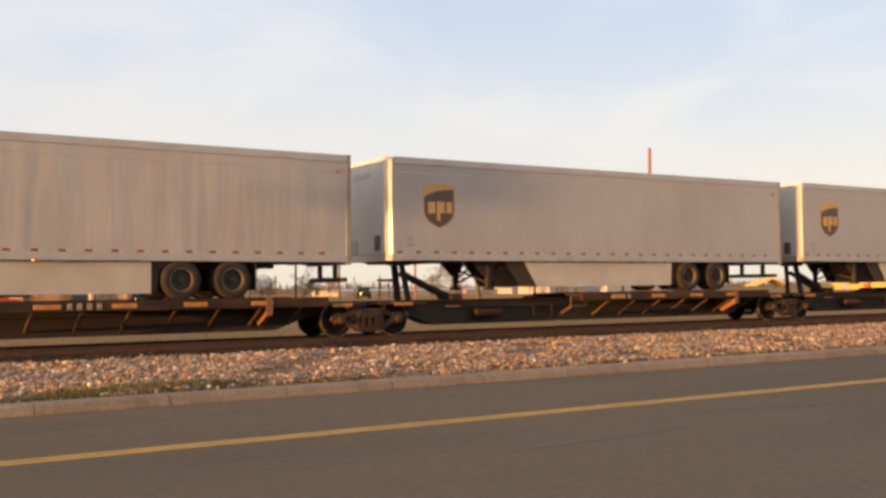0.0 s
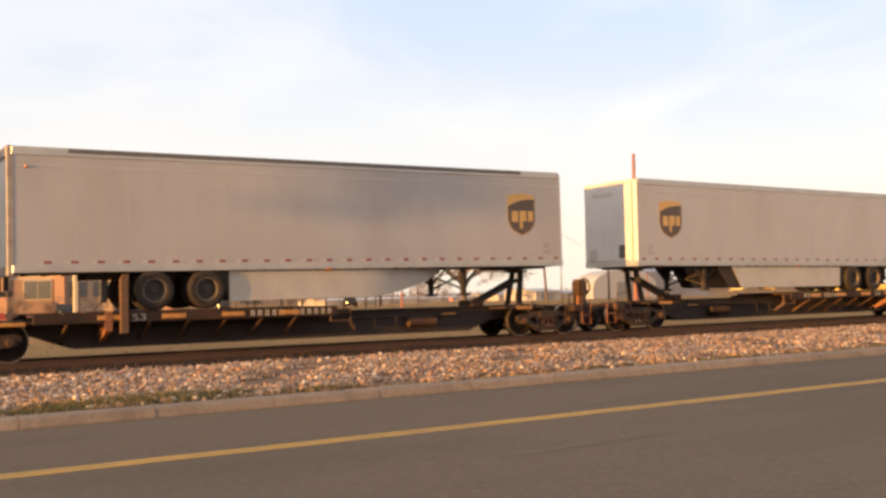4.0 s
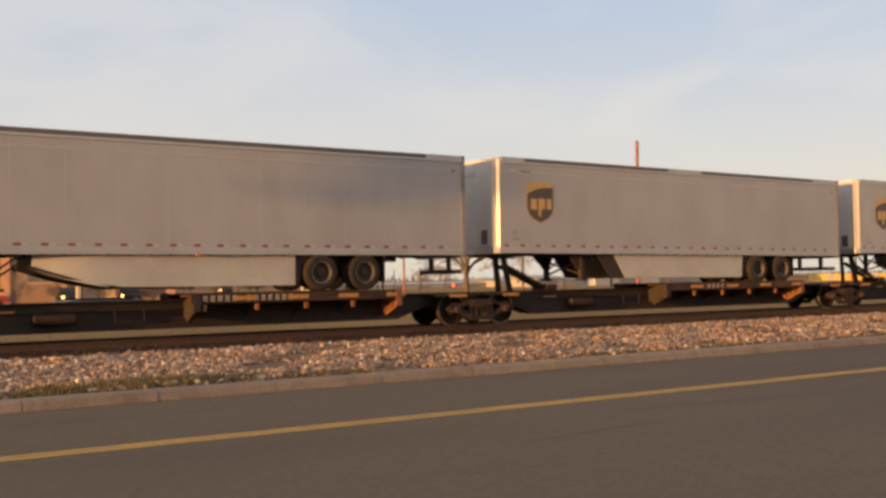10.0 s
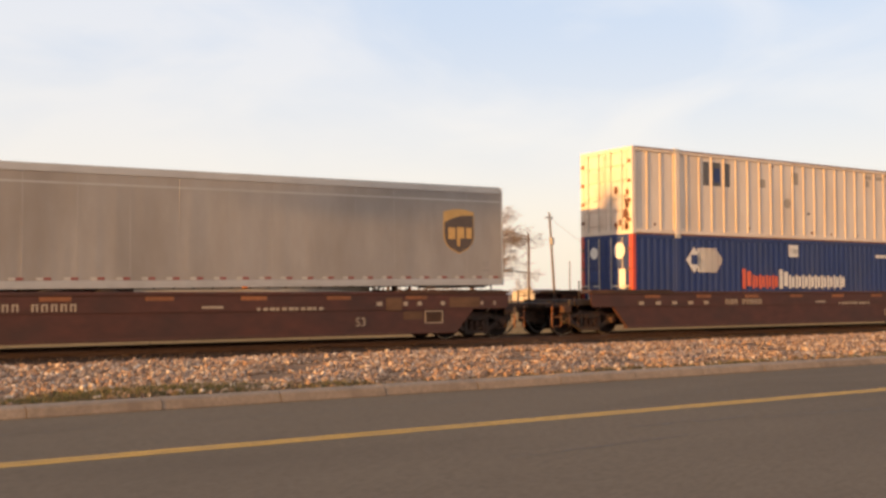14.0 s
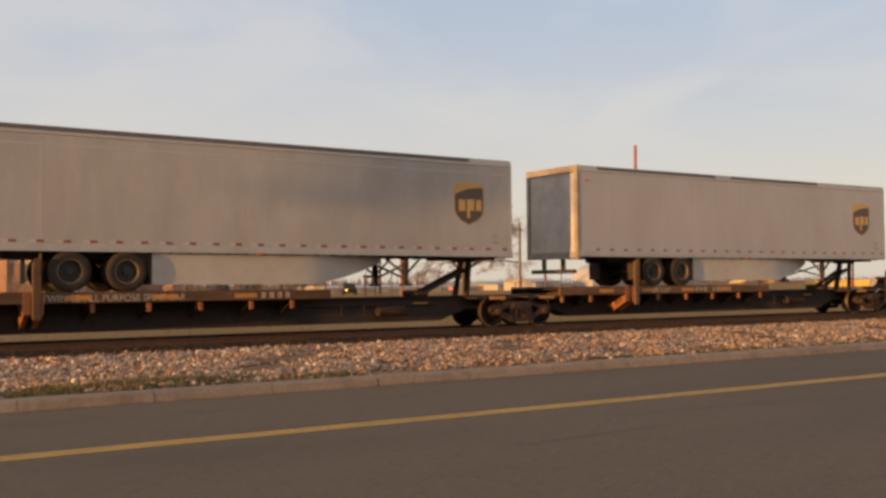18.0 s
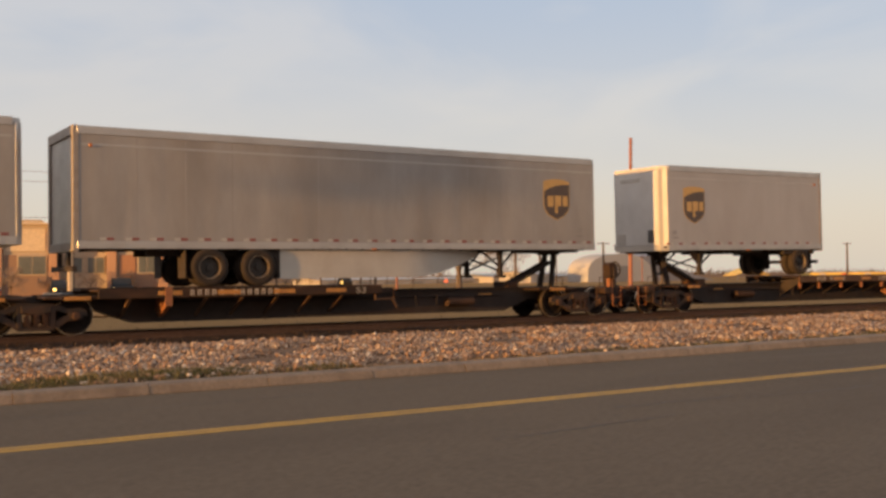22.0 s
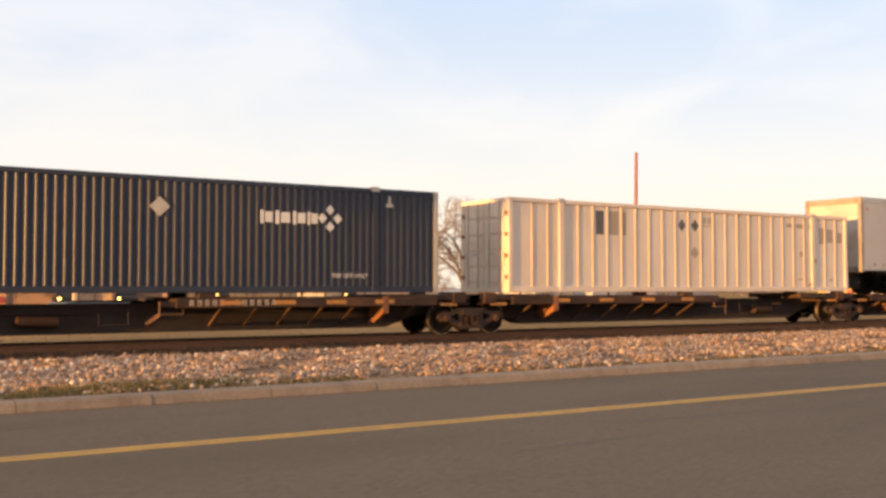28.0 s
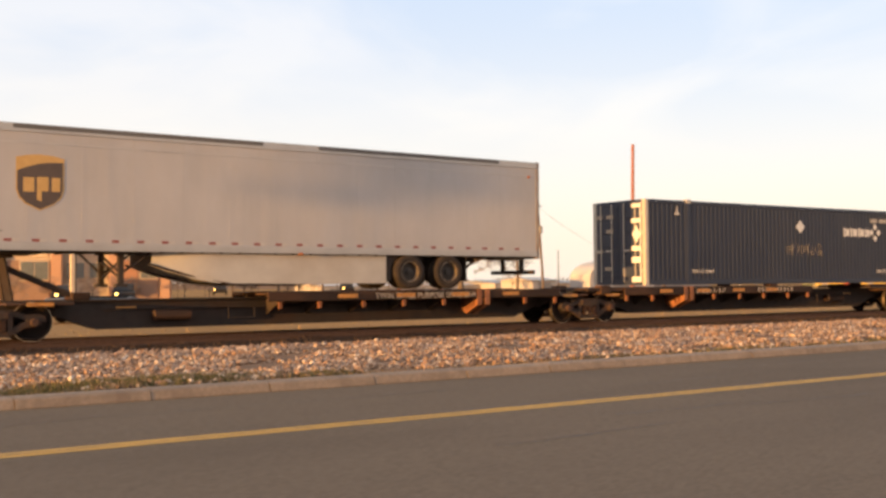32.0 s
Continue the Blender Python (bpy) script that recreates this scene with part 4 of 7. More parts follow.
def shed(x, y, length, depth, height, roof_mat, label, pitch=0.6):
    ob = thing("shed", label, "building", "far low buildings")
    ob.location = (x, y, 0.05)
    part("wall", Shape().box(0, length, 0, depth, 0, height, 0.03), M["shed_wall"], ob)
    part("roof", Shape().prism([(-0.3, height), (depth + 0.3, height), (depth / 2, height + pitch)], -0.3, length + 0.3, "x"), roof_mat, ob)
    for i in range(int(length // 6)):
        part("door", Shape().box(1.5 + 6 * i, 4.5 + 6 * i, -0.06, 0.04, 0, min(2.6, height - 0.4), 0.02), M["galv"], ob)
    return ob


shed(84, 170, 44, 12, 0.9, M["white_roof"], "long low white shed near the horizon", 0.4)
# red tail-light of a far car, set on an added post
lamp = thing("signal_lamp", "small red tail-light on an added short post", "lamp")
lamp.location = (79.0, 120, 0.05)
part("post", Shape().lathe([(0, 0.05), (0.62, 0.05)], (0, 0, 0), "z", 8), M["galv"], lamp)
part("lens", Shape().lathe([(-0.12, 0.02), (-0.1, 0.2), (0.1, 0.2), (0.12, 0.02)], (0, 0, 0.8), "y", 14), M["red_light"], lamp, "glowing red lens")
shed(120, 165, 22, 14, 1.2, M["galv"], "low grey shed near the horizon")
shed(118.5, 151, 6, 10, 1.7, M["white_roof"], "low white building near the horizon")
tent = thing("dome_building", "pale dome-roofed storage building in the distance", "building")
tent.location = (140.5, 150, 0.05)
_arc = [(-8.6, 0.0)] + [(8.6 * math.cos(radians(180 - a)), 1.4 + 4.2 * math.sin(radians(a)) ** 0.7) for a in range(0, 181, 12)] + [(8.6, 0.0)]
part("shell", Shape().prism(_arc, 0, 6), M["tent"], tent, "pale curved shell")
part("door", Shape().box(-2.5, 2.5, -0.08, 0.05, 0, 3.2), M["galv"], tent)


def heap(length, depth, height, seed, x0=0.0, x1=1.0, lift=0.0, low=0.0):
    """A long uneven heap; x0, x1 and low pick out a sheet that lies over a stretch of its top."""
    s, nx, ny = Shape(), 44, 16
    verts = []
    for i in range(nx + 1):
        for k in range(ny + 1):
            u, v = x0 + (x1 - x0) * i / nx, low + (1 - 2 * low) * k / ny
            h = math.sin(math.pi * v) ** 0.8 * min(1.0, 3.2 * u, 1.9 * (1 - u)) ** 0.85
            h *= 1 + 0.10 * noise.noise(Vector((u * 7 + seed, v * 4, 0))) + 0.04 * noise.noise(Vector((u * 25, v * 14, seed)))
            verts.append((u * length, v * depth, h * height + lift))
    m = ny + 1
    return s.add(verts, [(i * m + k, (i + 1) * m + k, (i + 1) * m + k + 1, i * m + k + 1) for i in range(nx) for k in range(ny)])


mound = thing("mound", "tan storage mound partly covered with a bluish sheet", "mound")
mound.location = (144.5, 151, 0.04)
part("slope", heap(26, 20, 6.3, 3), M["heap"], mound, "pinkish tan loose heap", True)
part("sheet", heap(26, 20, 6.3, 3, 0.16, 0.50, 0.12, 0.30), M["sheet"], mound, "faded bluish cover sheet", True)
shelter = thing("shelter", "small open shelter with a sunlit gable roof", "shelter", "far low buildings")
shelter.matrix_basis = pose(167.8, 140, 0.05, 0, 0, -25)
part("roof", Shape().prism([(-3.7, 1.15), (0.0, 2.65), (3.7, 1.15), (3.7, 1.0), (0.0, 2.45), (-3.7, 1.0)], 0, 6), M["sun_yellow"], shelter, "gable roof with sun yellow put into its colour")
for _px in (-3.0, 3.0):
    for _py in (0.5, 5.5):
        part("post", Shape().box(_px - 0.1, _px + 0.1, _py - 0.1, _py + 0.1, 0, 1.4), M["galv"], shelter)
yard = thing("storage_row", "long low storage row with sun yellow in its colour", "building", "far low buildings")
yard.matrix_basis = pose(189, 141, 0.05, 0, 0, -32)
part("wall", Shape().box(0, 46, 0, 8, 0, 1.45, 0.03), M["sun_yellow"], yard, "wall with sun yellow put into its colour")
for _i in range(9):
    part("door", Shape().box(1.2 + 5 * _i, 2.6 + 5 * _i, -0.05, 0.05, 0.05, 1.25, 0.01), M["letter_red"] if _i % 2 else M["white_tape"], yard)
board = thing("roadside_board", "low wide dark signboard on two posts", "sign")
board.location = (66.2, 120, 0.05)
part("panel", Shape().box(-1.25, 1.25, -0.06, 0.06, 2.35, 2.75, 0.02), M["pole_wood"], board)
for _px in (-0.95, 0.6):
    part("post", Shape().box(_px - 0.06, _px + 0.06, -0.05, 0.05, 0, 2.4), M["pole_wood"], board)


def car(x, y, turn, mat, label, lights=True, van=0.0):
    ob = thing("car", label, "car", "parked cars")
    ob.matrix_basis = pose(x, y, 0.07, 0, 0, turn)
    part("body", Shape().prism([(-2.2, 0.3), (2.2, 0.3), (2.25, 0.6), (2.1, 0.85), (1.2, 0.98), (-1.9, 1.0), (-2.2, 0.85)], -0.88, 0.88), mat, ob)
    part("cabin", Shape().prism([(-1.9 + 0.2 * van, 0.99), (1.15, 0.99), (0.45, 1.48 + van), (-1.35, 1.5 + van)], -0.78, 0.78), M["car_dark"] if van < 0 else mat, ob)
    part("windscreen", Shape().prism([(1.17, 1.03), (0.52, 1.44 + van), (0.56, 1.46 + van), (1.22, 1.03)], -0.7, 0.7), M["car_glass"], ob)
    for s in (-1, 1):
        y0 = 0.785 * s
        part("side_window", Shape().prism([(-1.5, 1.06), (0.9, 1.06), (0.4, 1.4 + van), (-1.25, 1.4 + van)], min(y0, y0 + 0.012 * s), max(y0, y0 + 0.012 * s)), M["car_glass"], ob)
        for cx in (-1.35, 1.4):
            part("wheel", Shape().lathe([(-0.1, 0.22), (-0.1, 0.31), (0.1, 0.31), (0.1, 0.22)], (cx, 0.82 * s, 0.31), "y", 16), M["tyre"], ob)
        if lights and s > 0:
            continue
        part("headlight", Shape().lathe([(2.16, 0.02), (2.2, 0.12), (2.27, 0.1), (2.29, 0.02)], (0, 0.62 * s, 0.72), "x", 10), M["headlight"] if lights else M["galv"], ob)
    return ob


# two far vans added to carry the sparkle glow
car(49.1, 130, -112, M["car_dark"], "dark van with an added warm sparkle far beyond the grass", van=0.1)
car(67.6, 129, -112, M["car_dark"], "dark van with an added warm sparkle far beyond the grass", van=0.2)
car(19.2, 86, -100, M["car_dark"], "dark parked car with an added warm sparkle in front of the shops")
car(24.3, 87, -104, M["car_dark"], "dark parked car with an added warm sparkle in front of the shops", van=0.1)
car(13.5, 93, -14, M["car_red"], "red parked car in front of the shops", False)
car(11.0, 42.5, 8, M["car_grey"], "low bluish-grey parked car with a dark roof beyond the grass strip", False, -0.5)
barrier = thing("road_barrier", "low orange-red plastic road barrier on the grass", "barrier")
barrier.location = (26.4, 42, 0.06)
part("body", Shape().prism([(-0.3, 0.0), (0.3, 0.0), (0.26, 0.16), (0.1, 0.28), (0.07, 0.62), (-0.07, 0.62), (-0.1, 0.28), (-0.26, 0.16)], 0.0, 1.9, "x"), M["letter_red"], barrier)
pale_rock = tagged(new("rock", stones(np.random.default_rng(2), 1, 4.22, 4.23, 14.66, 14.67, 0.13, 0.13, 0.14)), "small pale rock lying in weeds by the kerb", "rock")
pale_rock.data.materials.append(M["trim_stone"])

# added unseen, further back along the line: shades a patch of each passing side
_shade_mast = thing("pole_sign", "added unseen mast with plain grey panels that shade the train", "sign")
_shade_mast.location = (-51.0, 15.45, 0.1)
part("mast", Shape().lathe([(0, 0.06), (8.6, 0.04)], (0, 0, 0), "z", 10), M["galv"], _shade_mast)
part("panel", Shape().box(-0.06, 0.06, -0.62, 0.28, 7.3, 8.6, 0.02), M["galv"], _shade_mast)
part("lower_panel", Shape().box(-0.06, 0.06, -0.2, 0.5, 6.8, 7.25, 0.02), M["galv"], _shade_mast)


# ---- the train: bogies ----
def bogie_parts():
    """Two-axle freight bogie, its centre at the origin on the rail top. Returns the thing and its two wheelsets."""
    ob = thing("bogie", "dark cast steel freight bogie with two wheelsets", "bogie", "bogies under the train")
    for s in (-1, 1):
        y = 1.0 * s
        lo, hi = min(y - 0.07, y + 0.07), max(y - 0.07, y + 0.07)
        arch = [(-1.16, 0.46), (-1.14, 0.60), (-0.98, 0.66), (-0.72, 0.64), (-0.42, 0.76), (0.42, 0.76), (0.72, 0.64), (0.98, 0.66), (1.14, 0.60), (1.16, 0.46),
                (0.70, 0.52), (0.42, 0.62), (-0.42, 0.62), (-0.70, 0.52)]
        tie = [(-0.98, 0.36), (-0.72, 0.50), (-0.62, 0.46), (-0.32, 0.26), (0.32, 0.26), (0.62, 0.46), (0.72, 0.50), (0.98, 0.36), (0.70, 0.34), (0.36, 0.13), (-0.36, 0.13), (-0.70, 0.34)]
        cast = Shape().prism(arch, lo, hi).prism(tie, lo + 0.004, hi - 0.004)
        for c in (-0.37, 0.37):
            cast.box(c - 0.065, c + 0.065, lo - 0.012, hi + 0.012, 0.2, 0.7, 0.02)
        for c in (-0.89, 0.89):
            cast.box(c - 0.17, c + 0.17, lo - 0.006, hi + 0.006, 0.37, 0.60, 0.03)
        part("side_frame", cast, M["frame"], ob)
        for k in range(3):
            sp = Shape()
            cx = -0.2 + 0.2 * k
            pts = [(cx + 0.075 * math.cos(a * 0.9), y + 0.085 * s + 0.05 * math.sin(a * 0.9) * 0.5, 0.24 + 0.0095 * a) for a in range(0, 30)]
            sp.tube(pts, 0.018, 5)
            part("spring", sp, M["spring"], ob)
        part("wear_plate", Shape().box(-0.34, 0.34, y + (0.04 if s > 0 else -0.12), y + (0.12 if s > 0 else -0.04), 0.54, 0.72, 0.02), M["frame"], ob)
    part("bolster", Shape().box(-0.2, 0.2, -1.12, 1.12, 0.50, 0.72, 0.03), M["frame"], ob)
    part("brake_beam", Shape().beam((-0.36, -0.7, 0.38), (-0.36, 0.7, 0.38), 0.08, 0.1), M["frame"], ob)
    part("brake_beam", Shape().beam((0.36, -0.7, 0.38), (0.36, 0.7, 0.38), 0.08, 0.1), M["frame"], ob)
    for x in (-0.89, 0.89):
        ax = part("axle", Shape().lathe([(-0.96, 0.07), (-0.7, 0.08), (0.7, 0.08), (0.96, 0.07)], (0, 0, 0), "y", 12), M["wheel"], ob)
        ax.location = (x, 0, 0.46)
        for s in (-1, 1):
            full = [(-0.07, 0.0), (-0.07, 0.12), (-0.03, 0.17), (-0.02, 0.34), (-0.065, 0.37), (-0.065, 0.445), (-0.05, 0.458), (0.055, 0.462), (0.06, 0.488),
                    (0.085, 0.488), (0.085, 0.37), (0.03, 0.34), (0.02, 0.17), (0.06, 0.12), (0.06, 0.0)]
            if s > 0:
                full = [(-a, r) for a, r in full][::-1]
            part("wheel", Shape().lathe(full, (0, 0.75 * s, 0), "y", 28), M["wheel"], ax, smooth=True)
            ty = 0.75 * s
            part("tread", Shape().lathe([(-0.055, 0.44), (-0.055, 0.465), (0.05, 0.467), (0.05, 0.44), (-0.055, 0.44)], (0, ty, 0), "y", 28), M["tread"], ax, "bright polished wheel tread")
            cap = [(-0.15, 0.0), (-0.15, 0.075), (-0.13, 0.10), (0.02, 0.10), (0.02, 0.0)]
            if s > 0:
                cap = [(-a, r) for a, r in cap][::-1]
            part("bearing_cap", Shape().lathe(cap, (0, 1.02 * s, 0), "y", 14), M["spring"], ax, "rust-brown axle bearing cap")
    return ob


BOGIES = (30.65, 13.21, -4.2, -20.74, -24.75, -41.3, -58.95, -76.4, -93.85, -110.2, -114.45, -133.7, -138.1, -157.2, -161.5, -179.3, -198.05, -215.6,
          -219.7, -236.2, -253.6, -271.1, -288.9, -305.3, -309.6, -327.2, -345.0)
AXLES = []
_b0 = bogie_parts()
for _i, _u in enumerate(BOGIES):
    _b = _b0 if _i == 0 else copy_thing(_b0, Matrix())
    rides(_b, _u, z=RAIL_Z)
    AXLES += [c for c in _b.children if c.name.startswith("axle")]


# ---- spine car platforms ----
def couple_end(ob, x, way):
    """Coupler, hoses, brake stand and grab irons at a car's free end. way: +1 towards +x."""
    part("coupler", Shape().box(min(x, x + way * 1.5), max(x, x + way * 1.5), -0.09, 0.09, 0.74, 0.98, 0.03), M["frame"], ob, "cast steel coupler shank")
    part("knuckle", Shape().prism([(x + way * 1.45, -0.17), (x + way * 1.95, -0.12), (x + way * 2.02, 0.05), (x + way * 1.8, 0.17), (x + way * 1.45, 0.15)], 0.70, 1.02, "z"), M["frame"], ob)
    for y in (-0.35,):
        pts = [(x + way * (1.1 + 0.9 * i / 8), y, 0.85 - 0.42 * math.sin(math.pi * i / 8) - 0.1 * i / 8) for i in range(9)]
        part("air_hose", Shape().tube(pts, 0.03, 7), M["hose"], ob, "hanging black brake hose", True)
    for y in (-1.2, 1.2):
        for a in (0.62, 1.3):
            # hanging steps and grab irons of bent round bar
            g = Shape().tube([(x + way * a, y, 1.22), (x + way * a, y, 0.58), (x + way * (a + 0.36), y, 0.58), (x + way * (a + 0.36), y, 1.22)], 0.018, 6)
            g.tube([(x + way * a, y, 0.86), (x + way * (a + 0.36), y, 0.86)], 0.014, 6)
            part("sill_step", g, M["rust_orange"] if a > 1 else M["rust"], ob, "hanging step of bent bar")
        part("grab_iron", Shape().tube([(x + way * 0.75, y, 1.2), (x + way * 0.75, y, 1.52), (x + way * 1.2, y, 1.52), (x + way * 1.2, y, 1.2)], 0.014, 6), M["rust"], ob)
    for k in range(2):
        pts = [(x + way * (0.9 + 0.8 * q / 10), 0.42 - 0.5 * k, 0.92 - (0.30 + 0.1 * k) * math.sin(math.pi * q / 10)) for q in range(11)]
        part("brake_cable", Shape().tube(pts, 0.016, 5), M["hose"], ob, "slack black cable", True)
    part("draft_gear", Shape().box(min(x + way * 0.9, x + way * 1.3), max(x + way * 0.9, x + way * 1.3), -0.3, 0.3, 0.62, 1.02, 0.03), M["frame"], ob)
    part("end_beam", Shape().box(min(x + way * 0.9, x + way * 1.25), max(x + way * 0.9, x + way * 1.25), -1.25, 1.25, 0.98, 1.2, 0.03), M["rust"], ob)
    part("uncoupling_rod", Shape().tube([(x + way * 1.3, -1.2, 0.9), (x + way * 1.45, -0.5, 0.86), (x + way * 1.6, 0, 0.98)], 0.014, 6), M["rust"], ob)


def spine_platform(length, kind, left_end=False, right_end=False, marks=(), hitch=None, lift=0.0, box_z=1.51, tabs=False, paired=False, stanchion=None):
    """One platform between two bogie centres. Built with the trailer hitch at the low end of x; kind 'R' turns it round."""
    ob = thing("spine_car", "rusty brown spine car platform with orange outrigger brackets", "flat wagon", "spine car platforms")
    flip = kind == "R"

    def fx(x):
        return length - x if flip else x

    def span(a, b):
        return (min(fx(a), fx(b)), max(fx(a), fx(b)))
    sill = [(0.0, 0.86), (1.55, 0.84), (2.5, 0.505), (length - 2.5, 0.505), (length - 1.55, 0.84), (length, 0.86), (length, 1.20), (0.0, 1.20)]
    part("centre_sill", Shape().prism(sill, -0.34, 0.34), M["sill"], ob, "deep dark box-section centre sill")
    part("sill_flange", Shape().box(0.2, length - 0.2, -0.46, 0.46, 1.20, 1.24, 0.01), M["sill"], ob)
    # wheel decks on both sides, with a side sill and brackets
    rear = 1.75 if length > 18.5 else 1.52     # from the rear bogie to the last bracket
    a, b = span(6.6, length - 1.35) if paired else span(7.4, length - (2.9 if tabs else 1.35))
    zl = lift
    for s in (-1, 1):
        y0, y1 = sorted((0.44 * s, 1.26 * s))
        part("wheel_deck", Shape().box(a, b, y0, y1, 1.30 + zl, 1.36 + zl, 0.01), M["rust"], ob, "worn steel wheel deck")
        z0, z1 = sorted((1.22 * s, 1.285 * s))
        part("side_sill", Shape().box(a, b, z0, z1, 1.13 + zl, 1.385 + zl, 0.015), M["rust_tan" if lift else "rust"], ob, "rusty brown side sill with yellow reflectors")
        if paired:
            places = [length - rear - d for d in (0.0, 1.18, 4.15, 5.5, 6.8, 8.15, 9.3)]
        elif tabs:
            places = [length - 2.97 - 1.4 * i for i in range(1, 5)]
        else:
            places = [8.6 + (length - 10.6) * i / 6 * 0.98 for i in range(7)]
        for x in map(fx, places):
            if tabs:
                part("bracket", Shape().prism([(x - 0.055, 1.135 + zl), (x + 0.055, 1.135 + zl), (x + 0.045, 0.94 + 0.6 * zl), (x - 0.045, 0.94 + 0.6 * zl)], *sorted((1.16 * s, 1.22 * s))), M["rust_orange"], ob, "small faded orange bracket")
                part("outrigger", Shape().prism([(0.34 * s, 1.2 + zl), (1.22 * s, 1.28 + zl), (1.22 * s, 1.12 + zl), (0.34 * s, 0.78)], x - 0.03, x + 0.03, "x"), M["sill"], ob)
            else:
                part("outrigger", Shape().beam((x, 1.2 * s, 1.12), (x, 0.36 * s, 0.66), 0.07, 0.06), M["rust_tan"], ob, "slanted brown outrigger strut")
                part("cross_bar", Shape().box(x - 0.04, x + 0.04, *sorted((0.36 * s, 1.22 * s)), 1.14, 1.22, 0.008), M["sill"], ob)
        if not tabs:
            x, k = fx(7.3), (-1 if flip else 1)
            st = Shape().tube([(x - 0.3, 1.24 * s, 1.3), (x - 0.3, 1.24 * s, 0.98), (x + 0.3, 1.24 * s, 0.98), (x + 0.3, 1.24 * s, 1.3)], 0.028, 6)
            part("step", st.beam((x - 0.28 * k, 1.22 * s, 0.98), (x - 0.55 * k, 1.0 * s, 0.74), 0.05, 0.09), M["rust_tan"], ob, "brown step frame at the deck end")
            part("step_plate", Shape().box(x - 0.28, x + 0.28, *sorted((1.16 * s, 1.23 * s)), 1.16, 1.30, 0.01), M["rust"], ob)
        if paired:
            gussets = [length - rear - 2.67, length - rear - 2.95]
        else:
            gussets = [7.55, length - 2.97] if tabs else [length - 3.05]
        for x in map(fx, gussets):
            # deep plate from the side sill in to the centre sill, with a flange on its edge
            plate = Shape().prism([(0.34 * s, 1.2), (0.34 * s, 0.8), (0.62 * s, 0.66), (1.29 * s, 0.95 + 0.5 * zl), (1.29 * s, 1.40 + zl), (1.22 * s, 1.40 + zl)], x - 0.03, x + 0.03, "x")
            paint = M["rust_orange" if paired or x != fx(7.55) else "sill"]
            g = part("gusset", plate, paint, ob, "faded orange end gusset")
            part("flange", Shape().beam((x, 1.27 * s, 0.945 + 0.5 * zl), (x, 0.64 * s, 0.66), 0.12, 0.03), paint, g)
            part("flange", Shape().box(x - 0.09, x + 0.09, *sorted((1.288 * s, 1.305 * s)), 0.93 + 0.5 * zl, 1.40 + zl, 0.004), paint, g)
        if stanchion and s < 0:
            part("stanchion", Shape().box(stanchion - 0.10, stanchion + 0.10, -1.40, -1.306, 0.86, 2.18, 0.02).prism([(stanchion - 0.1, 2.17), (stanchion + 0.1, 2.17), (stanchion + 0.09, 2.26), (stanchion - 0.02, 2.28)], -1.40, -1.31),
                 M["rust_tan"], ob, "rusty folding stanchion standing up at the deck side")
        for i in range(4):
            x = fx(8.3 + (length - 10.4) * (i + 0.35) / 4)
            y = 1.286 * s
            part("reflector", Shape().box(x - 0.3, x + 0.3, *sorted((y, y + 0.008 * s)), 1.20 + zl, 1.31 + zl, 0.003), M["reflector"], ob, "faded yellow reflector strip")
        x = fx(5.9)
        part("side_step", Shape().tube([(x - 0.35, 1.2 * s, 1.05), (x - 0.35, 1.22 * s, 0.75), (x + 0.35, 1.22 * s, 0.75), (x + 0.35, 1.2 * s, 1.05)], 0.016, 6), M["sill"], ob)
        for x in (fx(1.0), fx(length - 0.9)):
            part("end_deck", Shape().box(x - 0.75, x + 0.75, *sorted((0.36 * s, 1.2 * s)), 1.14, 1.2, 0.01), M["rust"], ob)
            part("end_reflector", Shape().box(x - 0.3, x + 0.3, *sorted((1.2 * s, 1.21 * s)), 1.115, 1.205, 0.003), M["reflector"], ob)
        # piping and a valve on the open part of the sill
        part("brake_pipe", Shape().tube([(2.6, 0.4 * s, 1.0), (length - 2.6, 0.4 * s, 1.0)], 0.022, 6), M["sill"], ob)
        x = fx(4.3)
        part("reservoir", Shape().lathe([(-0.5, 0.02), (-0.46, 0.14), (0.46, 0.14), (0.5, 0.02)], (x, 0.55 * s, 0.84), "x", 14), M["rust"], ob, "brown brake air reservoir")
        part("sill_reflector", Shape().box(fx(3.2) - 0.25, fx(3.2) + 0.25, *sorted((0.342 * s, 0.35 * s)), 0.98, 1.06, 0.003), M["reflector"], ob)
    for mark, x0, x1 in marks:
        if mark == "bars":
            n = max(4, int((x1 - x0) / 0.19))
            for i in range(n):
                if n > 6 and i == n // 2 - 1:
                    continue
                x = x0 + (x1 - x0) * (i + 0.5) / n
                strokes = Shape().box(x - 0.055, x - 0.02, -1.29, -1.284, 1.18 + zl, 1.33 + zl, 0.001).box(x + 0.012, x + 0.045, -1.29, -1.284, 1.18 + zl, 1.33 + zl, 0.001)
                part("number_bar", strokes.box(x - 0.02, x + 0.012, -1.289, -1.285, 1.30 + zl, 1.325 + zl, 0.001), M["stencil"], ob)
        else:
            cuts = list(mark) if len(mark) == 2 else [mark]
            for i, piece in enumerate(cuts):
                me = lettering(piece, 0.235, M["stencil"])
                wide = max(v.co.x for v in me.vertices)
                me.transform(Matrix.Diagonal(((x1 - x0) / wide / len(cuts) * (0.92 if len(cuts) > 1 else 1.0), 1, 1, 1)))
                part("stencil_text", me, None, ob, "worn white stencilled words").location = (x0 + (x1 - x0) * i / len(cuts), -1.29, 1.165 + zl)
    # trailer hitch
    hx = fx(hitch if hitch is not None else 1.4)
    k = -1 if flip else 1
